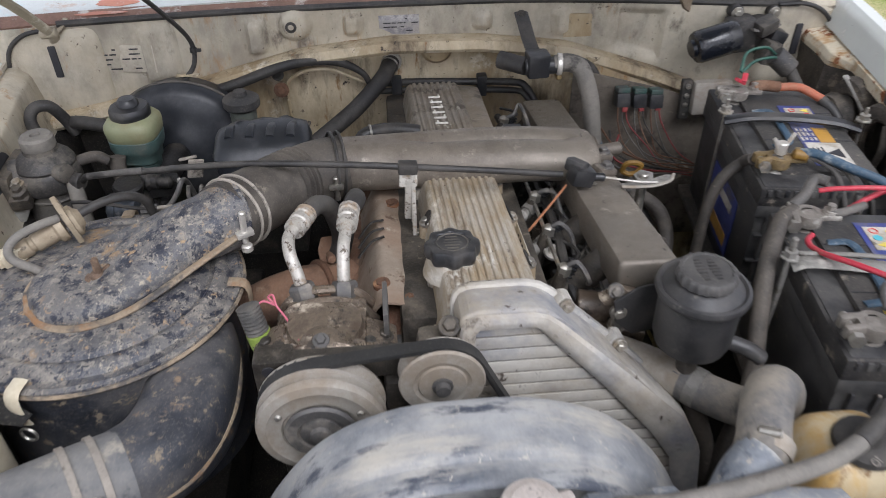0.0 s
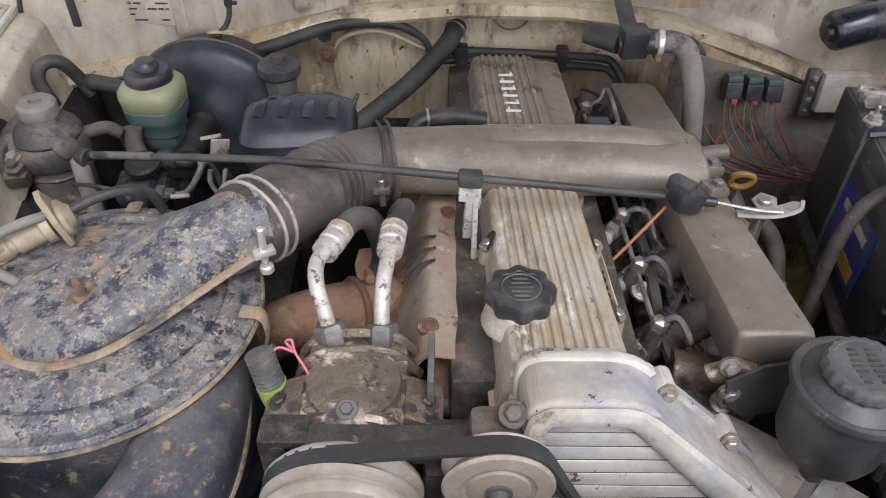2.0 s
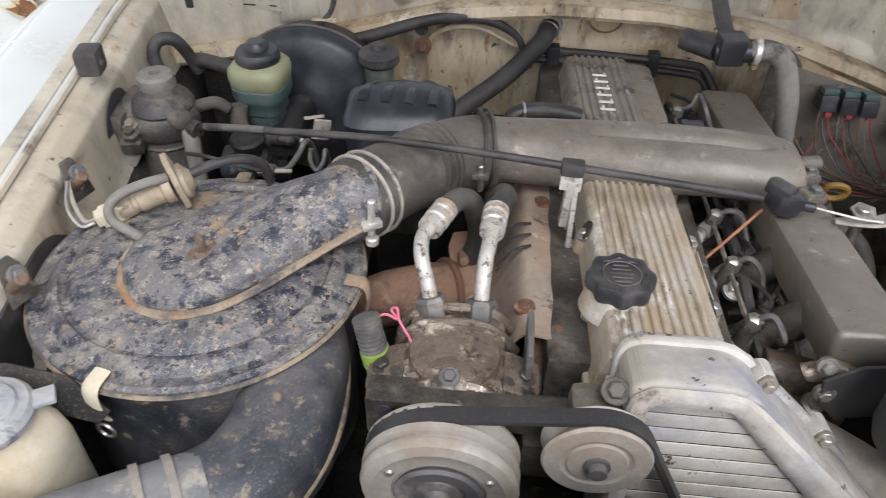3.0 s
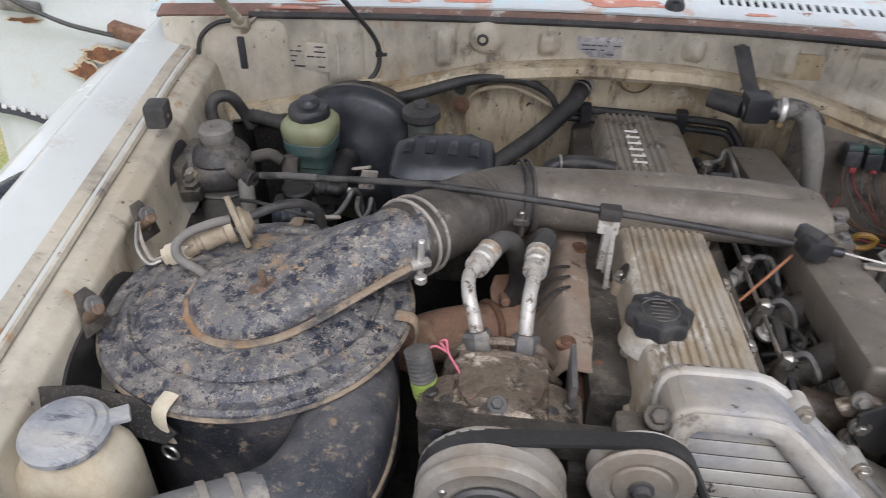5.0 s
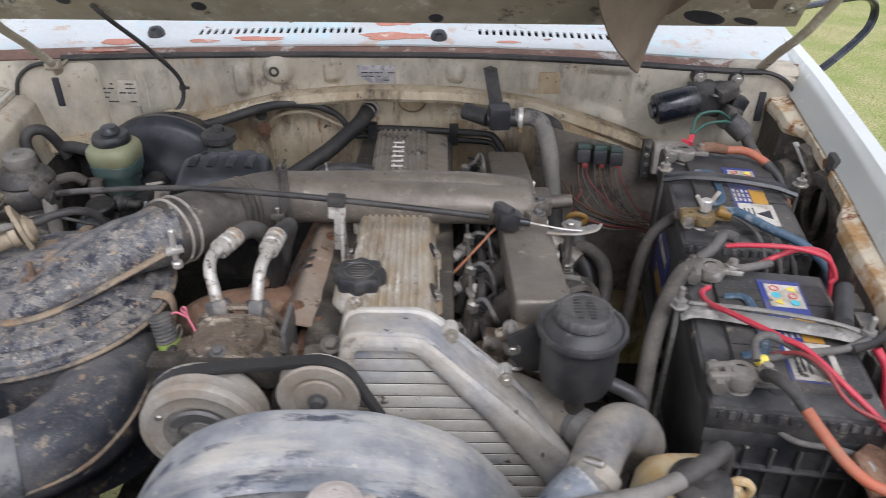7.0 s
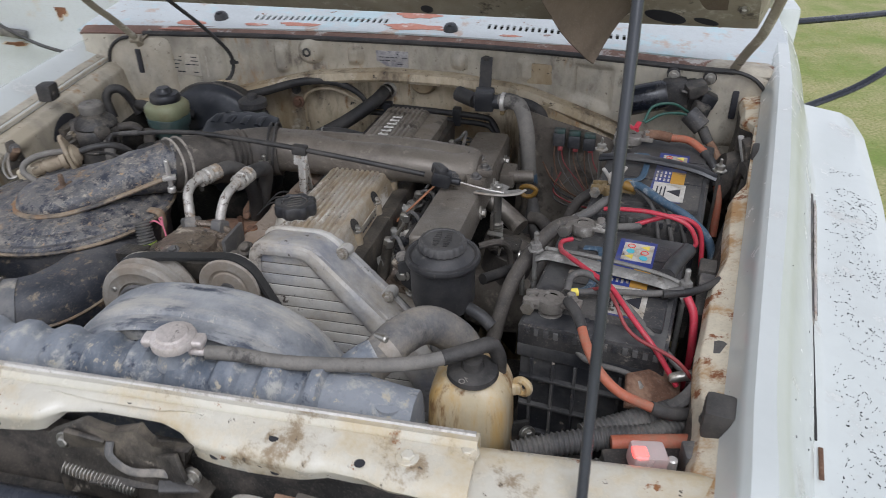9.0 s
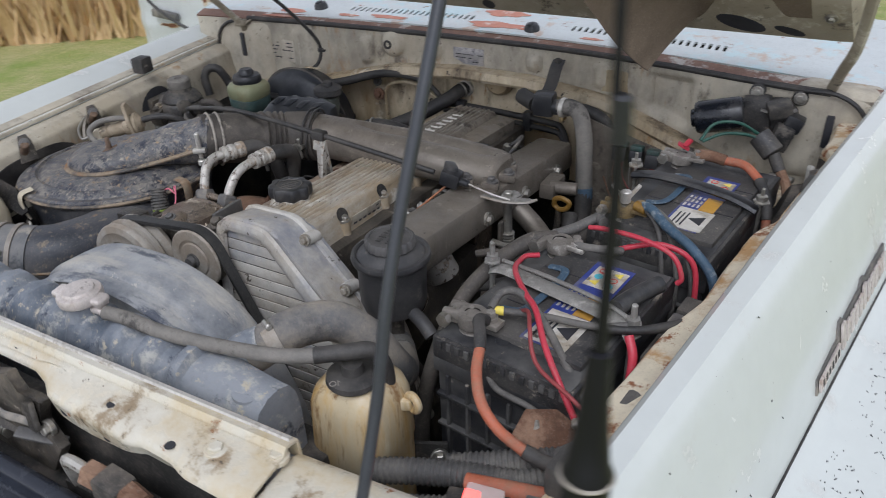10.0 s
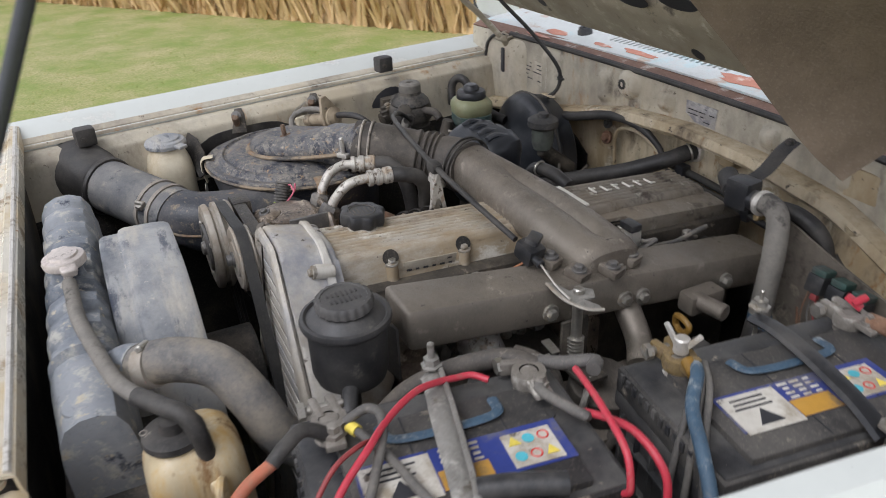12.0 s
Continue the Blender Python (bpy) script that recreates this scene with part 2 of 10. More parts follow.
M["rusty_pipe"] = material("orange_brown_rust", (0.235, 0.135, 0.085), 0.85, vary=0.25, scale=16, bump=0.3, spots=[((0.10, 0.058, 0.04), 12, 0.42, 0.10, 0.9), ((0.36, 0.25, 0.17), 30, 0.24, 0.07, 0.9)])
M["stud"] = material("browned_stud_steel", (0.15, 0.10, 0.07), 0.7, metal=0.3, vary=0.3, scale=40, bump=0.2, spots=[((0.26, 0.17, 0.10), 40, 0.3, 0.08, 0.9)])
M["pulley"] = material("dusty_pulley_steel", (0.40, 0.37, 0.325), 0.6, metal=0.3, vary=0.1, scale=12, bump=0.1, spots=[((0.26, 0.215, 0.165), 16, 0.4, 0.14, 0.8)])
M["pulley_dark"] = material("worn_grey_steel", (0.15, 0.145, 0.14), 0.55, metal=0.5, vary=0.2, scale=14, spots=[((0.28, 0.25, 0.21), 18, 0.3, 0.1, 0.8)])
M["belt"] = material("drive_belt", (0.022, 0.022, 0.022), 0.6, vary=0.15, scale=20, grit=0.05, spots=[((0.06, 0.056, 0.05), 12, 0.3, 0.15, 0.8)])
M["steel"] = material("dull_steel", (0.42, 0.40, 0.36), 0.4, metal=0.85, vary=0.2, scale=22, spots=[((0.20, 0.16, 0.11), 26, 0.28, 0.08, 0.85)])
M["bright"] = material("bright_worn_alloy", (0.66, 0.63, 0.58), 0.42, metal=0.6, vary=0.15, scale=20, bump=0.15, spots=[((0.33, 0.29, 0.235), 24, 0.28, 0.06, 0.8)])
M["white_pipe"] = material("white_corroded_alloy", (0.50, 0.475, 0.43), 0.45, metal=0.45, vary=0.15, scale=30, bump=0.3, bump_scale=300, grit=0.25, spots=[((0.32, 0.25, 0.18), 34, 0.36, 0.06, 0.8), ((0.11, 0.085, 0.065), 80, 0.30, 0.04, 0.9)])
M["mid_hose"] = material("mid_grey_hose", (0.15, 0.14, 0.125), 0.7, vary=0.2, scale=14, bump=0.25, grit=0.15, spots=[((0.25, 0.23, 0.20), 11, 0.42, 0.14, 0.85), ((0.06, 0.055, 0.05), 22, 0.24, 0.07, 0.7)])
M["filter_head"] = material("dusty_dark_casting", (0.046, 0.043, 0.041), 0.5, vary=0.25, scale=14, bump=0.25, grit=0.15, spots=[((0.135, 0.12, 0.10), 13, 0.40, 0.10, 0.8), ((0.02, 0.02, 0.02), 22, 0.36, 0.06, 0.5), ((0.24, 0.20, 0.16), 40, 0.16, 0.05, 0.9)])
M["brass"] = material("dirty_brass", (0.31, 0.225, 0.11), 0.5, metal=0.6, vary=0.2, scale=26, spots=[((0.16, 0.11, 0.06), 26, 0.28, 0.08, 0.8)])
M["galv"] = material("dull_galvanised", (0.25, 0.24, 0.22), 0.6, metal=0.35, vary=0.25, scale=24, bump=0.3, spots=[((0.42, 0.40, 0.36), 26, 0.30, 0.08, 0.8), ((0.10, 0.085, 0.065), 30, 0.24, 0.06, 0.85)])
M["gold"] = material("yellow_dip_handle", (0.22, 0.12, 0.02), 0.5, vary=0.2, scale=40, grit=0.1)
M["radiator"] = material("blue_grey_dusty_tank", (0.075, 0.095, 0.125), 0.42, vary=0.2, scale=9, bump=0.1, grit=0.12,
                         spots=[((0.27, 0.285, 0.305), 8, 0.60, 0.16, 0.7), ((0.42, 0.41, 0.375), 38, 0.28, 0.07, 0.85), ((0.035, 0.045, 0.07), 26, 0.22, 0.05, 0.4), ((0.46, 0.41, 0.32), 60, 0.22, 0.04, 0.9)])
M["shroud"] = material("blue_grey_dusty_shroud", (0.13, 0.145, 0.17), 0.48, vary=0.2, scale=7, bump=0.12, grit=0.12,
                       spots=[((0.36, 0.365, 0.365), 5, 0.58, 0.14, 0.75), ((0.45, 0.42, 0.365), 9, 0.32, 0.11, 0.85, (0.5, 2.2, 1)), ((0.06, 0.07, 0.095), 15, 0.26, 0.06, 0.42, (0.6, 2, 1)), ((0.46, 0.43, 0.38), 60, 0.16, 0.04, 0.9)])
M["snout"] = material("dusty_grey_intake_hose", (0.10, 0.105, 0.115), 0.6, vary=0.2, scale=9, bump=0.2, grit=0.15,
                      spots=[((0.22, 0.215, 0.205), 8, 0.50, 0.14, 0.8), ((0.34, 0.31, 0.26), 26, 0.20, 0.07, 0.85), ((0.04, 0.045, 0.055), 22, 0.24, 0.06, 0.5)])
M["rad_hose"] = material("dusty_moulded_hose", (0.115, 0.115, 0.118), 0.7, vary=0.2, scale=12, bump=0.4, bump_scale=260, grit=0.2,
                         spots=[((0.30, 0.265, 0.215), 9, 0.48, 0.13, 0.9), ((0.40, 0.36, 0.30), 40, 0.18, 0.05, 0.9), ((0.055, 0.055, 0.058), 20, 0.26, 0.07, 0.7)])
M["grease"] = material("oily_black_casting", (0.026, 0.025, 0.025), 0.38, metal=0.2, vary=0.35, scale=20, bump=0.3, grit=0.06,
                       spots=[((0.085, 0.076, 0.066), 16, 0.30, 0.10, 0.7), ((0.010, 0.010, 0.011), 26, 0.34, 0.08, 0.3)])
M["blue_steel"] = material("blue_grey_valve_steel", (0.07, 0.082, 0.10), 0.35, metal=0.5, vary=0.25, scale=24, bump=0.2, spots=[((0.20, 0.195, 0.19), 40, 0.24, 0.06, 0.6), ((0.02, 0.02, 0.022), 24, 0.30, 0.08, 0.5)])
M["cap"] = material("dirty_silver_cap", (0.60, 0.54, 0.50), 0.42, metal=0.35, vary=0.2, scale=26, grit=0.2, spots=[((0.36, 0.26, 0.20), 18, 0.26, 0.08, 0.85), ((0.14, 0.12, 0.10), 40, 0.2, 0.05, 0.8)])
M["bottle"] = material("yellowed_plastic", (0.57, 0.475, 0.31), 0.35, vary=0.1, scale=6, bump=0.05, grit=0.05,
                       spots=[((0.55, 0.34, 0.11), 14, 0.44, 0.10, 0.5, (1, 1, 0.14)), ((0.24, 0.13, 0.05), 24, 0.26, 0.05, 0.7, (1, 1, 0.16)), ((0.70, 0.62, 0.45), 18, 0.22, 0.06, 0.4, (1, 1, 0.2))])
M["washer"] = material("milky_washer_plastic", (0.62, 0.56, 0.43), 0.42, vary=0.1, scale=8, grit=0.05, spots=[((0.44, 0.36, 0.24), 10, 0.36, 0.14, 0.7)])
M["milk"] = material("milky_plastic", (0.40, 0.33, 0.235), 0.55, vary=0.15, scale=9, spots=[((0.26, 0.205, 0.14), 12, 0.42, 0.12, 0.8), ((0.10, 0.085, 0.07), 40, 0.16, 0.05, 0.9)])
M["res_yellow"] = material("yellow_green_plastic", (0.25, 0.265, 0.155), 0.4, vary=0.12, scale=12, bump=0.03, spots=[((0.24, 0.22, 0.12), 14, 0.35, 0.12, 0.7)])
M["res_teal"] = material("teal_plastic_fluid", (0.066, 0.112, 0.104), 0.35, vary=0.12, scale=12, bump=0.03, spots=[((0.12, 0.13, 0.11), 14, 0.3, 0.12, 0.7)])
M["res_black"] = material("dusty_reservoir_plastic", (0.030, 0.030, 0.032), 0.40, vary=0.2, scale=10, bump=0.08, grit=0.06, spots=[((0.095, 0.09, 0.085), 9, 0.42, 0.17, 0.75), ((0.16, 0.15, 0.13), 40, 0.14, 0.06, 0.9)])
M["res_grey"] = material("grey_green_plastic", (0.13, 0.145, 0.125), 0.4, vary=0.15, scale=12, bump=0.03, spots=[((0.07, 0.07, 0.065), 16, 0.3, 0.12, 0.7)])
M["battery"] = material("black_battery_case", (0.024, 0.025, 0.029), 0.36, vary=0.2, scale=10, bump=0.1, bump_scale=320, grit=0.03,
                        spots=[((0.125, 0.12, 0.112), 8, 0.42, 0.16, 0.8), (DUST, 50, 0.12, 0.04, 0.9)])
M["battery_cover"] = material("dusty_battery_lid", (0.026, 0.026, 0.028), 0.42, vary=0.2, scale=10, bump=0.12,
                              spots=[((0.095, 0.088, 0.08), 8, 0.42, 0.17, 0.8), (DUST, 30, 0.17, 0.05, 0.9)])
M["lead"] = material("corroded_lead", (0.28, 0.255, 0.225), 0.5, metal=0.5, vary=0.25, scale=36, bump=0.4, spots=[((0.50, 0.48, 0.43), 32, 0.28, 0.08, 0.9)])
M["red"] = material("red_cable", (0.50, 0.038, 0.062), 0.42, vary=0.1, scale=30, bump=0.03, spots=[((0.38, 0.10, 0.09), 36, 0.2, 0.08, 0.7)])
M["dull_red"] = material("faded_red_wire", (0.26, 0.045, 0.045), 0.55, vary=0.2, scale=40, bump=0)
M["orange"] = material("orange_red_conduit", (0.44, 0.125, 0.065), 0.55, vary=0.15, scale=30, spots=[((0.33, 0.16, 0.10), 24, 0.42, 0.12, 0.85)])
M["blue"] = material("blue_taped_cable", (0.05, 0.095, 0.145), 0.6, vary=0.2, scale=24, spots=[((0.30, 0.33, 0.34), 22, 0.3, 0.06, 0.8)])
M["grey_cable"] = material("grey_dusty_cable", (0.085, 0.08, 0.075), 0.65, vary=0.2, scale=24, spots=[((0.17, 0.158, 0.14), 18, 0.38, 0.14, 0.85)])
M["green_wire"] = material("green_wire", (0.022, 0.085, 0.062), 0.5, vary=0.15, scale=30, bump=0, spots=[((0.10, 0.10, 0.09), 20, 0.25, 0.1, 0.8)])
M["relay_green"] = material("dark_green_relay", (0.022, 0.066, 0.056), 0.5, vary=0.15, scale=30, bump=0.03, spots=[((0.07, 0.075, 0.07), 20, 0.38, 0.12, 0.8)])
M["pink"] = material("pink_wire", (0.62, 0.16, 0.22), 0.5, vary=0.1, scale=30, bump=0)
M["copper"] = material("orange_stick", (0.40, 0.17, 0.085), 0.6, vary=0.2, scale=40, bump=0)
M["label_white"] = material("soiled_white_label", (0.60, 0.57, 0.51), 0.6, vary=0.1, scale=16, bump=0, spots=[((0.33, 0.28, 0.21), 20, 0.40, 0.12, 0.8), ((0.12, 0.10, 0.08), 50, 0.2, 0.04, 0.8)])
M["label_blue"] = material("blue_label", (0.035, 0.055, 0.24), 0.4, vary=0.15, scale=16, bump=0, spots=[((0.16, 0.15, 0.15), 16, 0.30, 0.10, 0.8), ((0.03, 0.03, 0.035), 40, 0.16, 0.05, 0.8)])
M["label_gold"] = material("orange_label", (0.50, 0.27, 0.05), 0.5, vary=0.12, scale=16, bump=0, spots=[((0.22, 0.15, 0.08), 18, 0.34, 0.08, 0.8)])
M["label_ink"] = material("dark_print", (0.03, 0.03, 0.035), 0.6, bump=0)
M["label_red"] = material("red_print", (0.60, 0.06, 0.05), 0.6, bump=0)
M["label_cyan"] = material("cyan_print", (0.08, 0.42, 0.50), 0.6, bump=0)
M["label_yellow"] = material("yellow_print", (0.75, 0.60, 0.10), 0.6, bump=0)
M["plate"] = material("stained_data_plate", (0.56, 0.51, 0.42), 0.45, metal=0.2, vary=0.12, scale=20, bump=0.05, spots=[((0.34, 0.28, 0.2), 24, 0.35, 0.12, 0.8)])
M["plate_grey"] = material("silver_data_plate", (0.50, 0.48, 0.47), 0.4, metal=0.5, vary=0.15, scale=26, bump=0.05, spots=[((0.25, 0.24, 0.26), 38, 0.4, 0.08, 0.7)])
M["letter"] = material("scuffed_white_letters", (0.66, 0.64, 0.58), 0.5, vary=0.15, scale=40, bump=0.1)
M["insulation"] = material("brown_hood_liner", (0.165, 0.125, 0.088), 0.9, vary=0.14, scale=7, bump=0.4, bump_scale=320,
                           spots=[((0.10, 0.075, 0.052), 6, 0.4, 0.2, 0.95)])
M["hood_in"] = material("dusty_hood_underside", (0.37, 0.325, 0.245), 0.55, vary=0.18, scale=8, bump=0.12,
                        spots=[((0.26, 0.22, 0.16), 9, 0.42, 0.16, 0.8), ((0.60, 0.55, 0.45), 14, 0.26, 0.08, 0.7), ((0.09, 0.075, 0.06), 22, 0.2, 0.06, 0.8)])
M["corrugated"] = material("grey_split_conduit", (0.075, 0.073, 0.07), 0.6, vary=0.2, scale=20, grit=0.15, spots=[((0.20, 0.185, 0.16), 16, 0.36, 0.14, 0.85)])
M["bar_black"] = material("black_powder_coat", (0.016, 0.019, 0.027), 0.26, vary=0.2, scale=6, bump=0.015, grit=0.0, spots=[((0.07, 0.075, 0.085), 7, 0.25, 0.14, 0.45)])
M["aerial"] = material("matt_black_sleeve", (0.007, 0.007, 0.009), 0.4, vary=0.15, scale=12, bump=0.02, grit=0.0, spec=0.3)
M["rod"] = material("dark_painted_rod", (0.035, 0.038, 0.045), 0.36, metal=0.2, vary=0.15, scale=14, bump=0.02, grit=0.03)
M["motor"] = material("glossy_black_motor", (0.010, 0.012, 0.017), 0.22, vary=0.2, scale=14, bump=0.02, grit=0.0, spots=[((0.08, 0.075, 0.07), 12, 0.2, 0.14, 0.6)])
M["green_tape"] = material("lime_tape", (0.30, 0.40, 0.08), 0.6, vary=0.2, scale=30)
M["teal_mark"] = material("green_paint_mark", (0.03, 0.16, 0.12), 0.5, vary=0.3, scale=30)


def lens_material():
    m = material("red_lit_lens", (0.8, 0.45, 0.4), 0.2, vary=0.05, bump=0, trans=0.5)
    bs = m.node_tree.nodes["Principled BSDF"]
    bs.inputs["Emission Color"].default_value, bs.inputs["Emission Strength"].default_value = (1.0, 0.06, 0.05, 1), 1.6
    return m


M["red_lamp"] = lens_material()
M["clear"] = material("milky_clear_plastic", (0.68, 0.60, 0.56), 0.25, vary=0.05, bump=0, trans=0.3)


# ---- shape helpers ----
def V(*a):
    return Vector(a)


def turn(rx=0, ry=0, rz=0):
    return Euler([radians(a) for a in (rx, ry, rz)]).to_matrix().to_4x4()


def at(c, rx=0, ry=0, rz=0):
    return Matrix.Translation(c) @ turn(rx, ry, rz)


def along(a, b):
    """A pose at a whose z axis points to b."""
    d = Vector(b) - Vector(a)
    return Matrix.Translation(a) @ d.to_track_quat("Z", "Y").to_matrix().to_4x4()


def box(bm, m, size, bevel=0.002, seg=2):
    tmp = bmesh.new()
    bmesh.ops.create_cube(tmp, size=1.0)
    bmesh.ops.scale(tmp, vec=size, verts=tmp.verts)
    if bevel:
        bmesh.ops.bevel(tmp, geom=list(tmp.edges), offset=min(bevel, min(size) * 0.45), segments=seg, affect="EDGES", profile=0.6)
    merge(bm, tmp, m)


def merge(bm, tmp, m=None):
    if m is not None:
        bmesh.ops.transform(tmp, matrix=m, verts=tmp.verts)
    me = bpy.data.meshes.new("t")
    tmp.to_mesh(me)
    tmp.free()
    bm.from_mesh(me)
    bpy.data.meshes.remove(me)


def lathe(bm, prof, m=None, seg=28, lobes=0, lobe=0.0):
    """A turned body about z. prof: (radius, height) from below upwards; a radius of 0 closes it."""
    rings = []
    for r, z in prof:
        if r <= 1e-6:
            rings.append([bm.verts.new((0, 0, z))])
        else:
            ring = []
            for i in range(seg):
                a = 2 * math.pi * i / seg
                k = r * (1 + lobe * math.cos(lobes * a)) if lobes else r
                ring.append(bm.verts.new((k * math.cos(a), k * math.sin(a), z)))
            rings.append(ring)
    made = [v for ring in rings for v in ring]
    for a, b in zip(rings, rings[1:]):
        if len(a) == 1 and len(b) == 1:
            continue
        for i in range(seg):
            j = (i + 1) % seg
            if len(a) == 1:
                bm.faces.new((a[0], b[j], b[i]))
            elif len(b) == 1:
                bm.faces.new((a[i], a[j], b[0]))
            else:
                bm.faces.new((a[i], a[j], b[j], b[i]))
    if m is not None:
        bmesh.ops.transform(bm, matrix=m, verts=made)


def cyl(bm, a, b, r, r2=None, seg=18, edge=0.0015):
    a, b = Vector(a), Vector(b)
    h = (b - a).length
    r2 = r if r2 is None else r2
    e = min(edge, r * 0.4, r2 * 0.4, h * 0.3)
    lathe(bm, [(0, 0), (r - e, 0), (r, e), (r2, h - e), (r2 - e, h), (0, h)], along(a, b), seg)


def smooth_path(pts, n=8):
    p = [Vector(q) for q in pts]
    p = [2 * p[0] - p[1]] + p + [2 * p[-1] - p[-2]]
    out = []
    for i in range(1, len(p) - 2):
        for k in range(n):
            t = k / n
            a, b, c, d = p[i - 1], p[i], p[i + 1], p[i + 2]
            out.append(0.5 * (2 * b + (c - a) * t + (2 * a - 5 * b + 4 * c - d) * t * t + (3 * b - a - 3 * c + d) * t ** 3))
    out.append(p[-2])
    return out


def tube(bm, pts, r, seg=10, n=8, rad=None, flat=1.0, ridges=None):
    """A hose or wire through the points. rad: radius factor along 0..1; ridges: (pitch, depth) of corrugations."""
    path = smooth_path(pts, n) if len(pts) > 2 or n > 1 else [Vector(q) for q in pts]
    if ridges:
        length = sum((b - a).length for a, b in zip(path, path[1:]))
        steps = max(8, int(length / ridges[0] * 4))
        path = resample(path, steps)
    count = len(path)
    t0 = (path[1] - path[0]).normalized()
    up = Vector((0, 0, 1)) if abs(t0.z) < 0.9 else Vector((0, 1, 0))
    side = t0.cross(up).normalized()
    rings = []
    for i, p in enumerate(path):
        t = (path[min(i + 1, count - 1)] - path[max(i - 1, 0)]).normalized()
        side = (side - t * side.dot(t)).normalized()
        nrm = t.cross(side)
        u = i / (count - 1)
        k = r * (rad(u) if rad else 1)
        if ridges:
            k += ridges[1] * (1 if i % 4 in (0, 1) else -1)
        rings.append([bm.verts.new(p + side * (k * math.cos(2 * math.pi * j / seg)) + nrm * (k * flat * math.sin(2 * math.pi * j / seg))) for j in range(seg)])
    for a, b in zip(rings, rings[1:]):
        for j in range(seg):
            q = (j + 1) % seg
            bm.faces.new((a[j], a[q], b[q], b[j]))
    bm.faces.new(rings[0][::-1])
    bm.faces.new(rings[-1])


def resample(path, steps):
    d = [0.0]
    for a, b in zip(path, path[1:]):
        d.append(d[-1] + (b - a).length)
    out, k = [], 0
    for i in range(steps + 1):
        s = d[-1] * i / steps
        while k < len(d) - 2 and d[k + 1] < s:
            k += 1
        f = (s - d[k]) / max(1e-9, d[k + 1] - d[k])
        out.append(path[k].lerp(path[k + 1], min(1, max(0, f))))
    return out


def prism(bm, poly, depth, m, bevel=0.002, seg=2):
    """A flat outline (x, y) raised by depth along z."""
    tmp = bmesh.new()
    low = [tmp.verts.new((x, y, 0)) for x, y in poly]
    top = [tmp.verts.new((x, y, depth)) for x, y in poly]
    tmp.faces.new(low[::-1])
    tmp.faces.new(top)
    k = len(poly)
    for i in range(k):
        j = (i + 1) % k
        tmp.faces.new((low[i], low[j], top[j], top[i]))
    if bevel:
        bmesh.ops.bevel(tmp, geom=list(tmp.edges), offset=bevel, segments=seg, affect="EDGES", profile=0.6)
    merge(bm, tmp, m)


def sheet(bm, f, nu, nv, thick=0.002):
    """A pressed sheet from f(u, v), u and v in 0..1, with thickness."""
    g = [[Vector(f(i / nu, j / nv)) for j in range(nv + 1)] for i in range(nu + 1)]
    top = [[None] * (nv + 1) for _ in range(nu + 1)]
    low = [[None] * (nv + 1) for _ in range(nu + 1)]
    for i in range(nu + 1):
        for j in range(nv + 1):
            du = g[min(i + 1, nu)][j] - g[max(i - 1, 0)][j]
            dv = g[i][min(j + 1, nv)] - g[i][max(j - 1, 0)]
            nn = du.cross(dv)
            nn = nn.normalized() if nn.length > 1e-9 else Vector((0, 0, 1))
            top[i][j] = bm.verts.new(g[i][j])
            low[i][j] = bm.verts.new(g[i][j] - nn * thick)
    for i in range(nu):
        for j in range(nv):
            bm.faces.new((top[i][j], top[i + 1][j], top[i + 1][j + 1], top[i][j + 1]))
            bm.faces.new((low[i][j], low[i][j + 1], low[i + 1][j + 1], low[i + 1][j]))
    for i in range(nu):
        bm.faces.new((top[i][0], low[i][0], low[i + 1][0], top[i + 1][0]))
        bm.faces.new((top[i][nv], top[i + 1][nv], low[i + 1][nv], low[i][nv]))
    for j in range(nv):
        bm.faces.new((top[0][j], top[0][j + 1], low[0][j + 1], low[0][j]))
        bm.faces.new((top[nu][j], low[nu][j], low[nu][j + 1], top[nu][j + 1]))


def ring(bm, m, R, r, seg=28, sub=8):
    rings = []
    for i in range(seg):
        a = 2 * math.pi * i / seg
        rings.append([bm.verts.new(m @ V((R + r * math.cos(b)) * math.cos(a), (R + r * math.cos(b)) * math.sin(a), r * math.sin(b)))
                      for b in (2 * math.pi * k / sub for k in range(sub))])
    for i in range(seg):
        for k in range(sub):
            a, b = rings[i], rings[(i + 1) % seg]
            q = (k + 1) % sub
            bm.faces.new((a[k], b[k], b[q], a[q]))


def lerp(table, x):
    """Piecewise linear table of (x, y)."""
    if x <= table[0][0]:
        return table[0][1]
    for (a, p), (b, q) in zip(table, table[1:]):
        if x <= b:
            return p + (q - p) * (x - a) / (b - a)
    return table[-1][1]


def smoothstep(a, b, x):
    t = min(1, max(0, (x - a) / (b - a)))
    return t * t * (3 - 2 * t)


def thing(name, loc, label, category, group="", kind=""):
    ob = new(name)
    ob.location = loc
    ob.empty_display_size = 0.05
    return tagged(ob, label, category, group, kind)


def part(name, bm, mat, parent, label="", angle=38):
    """Links a bmesh, given in world metres, as ONE mesh object under a thing or a part."""
    root = parent
    while root.parent:
        root = root.parent
    bmesh.ops.recalc_face_normals(bm, faces=bm.faces)
    bmesh.ops.translate(bm, vec=-root.location, verts=bm.verts)
    me = bpy.data.meshes.new(name)
    bm.to_mesh(me)
    bm.free()
    me.shade_smooth()
    me.set_sharp_from_angle(angle=radians(angle))
    me.materials.append(M[mat])
    ob = new(name, me)
    ob.parent = parent
    if label:
        ob["label"] = label
    return ob


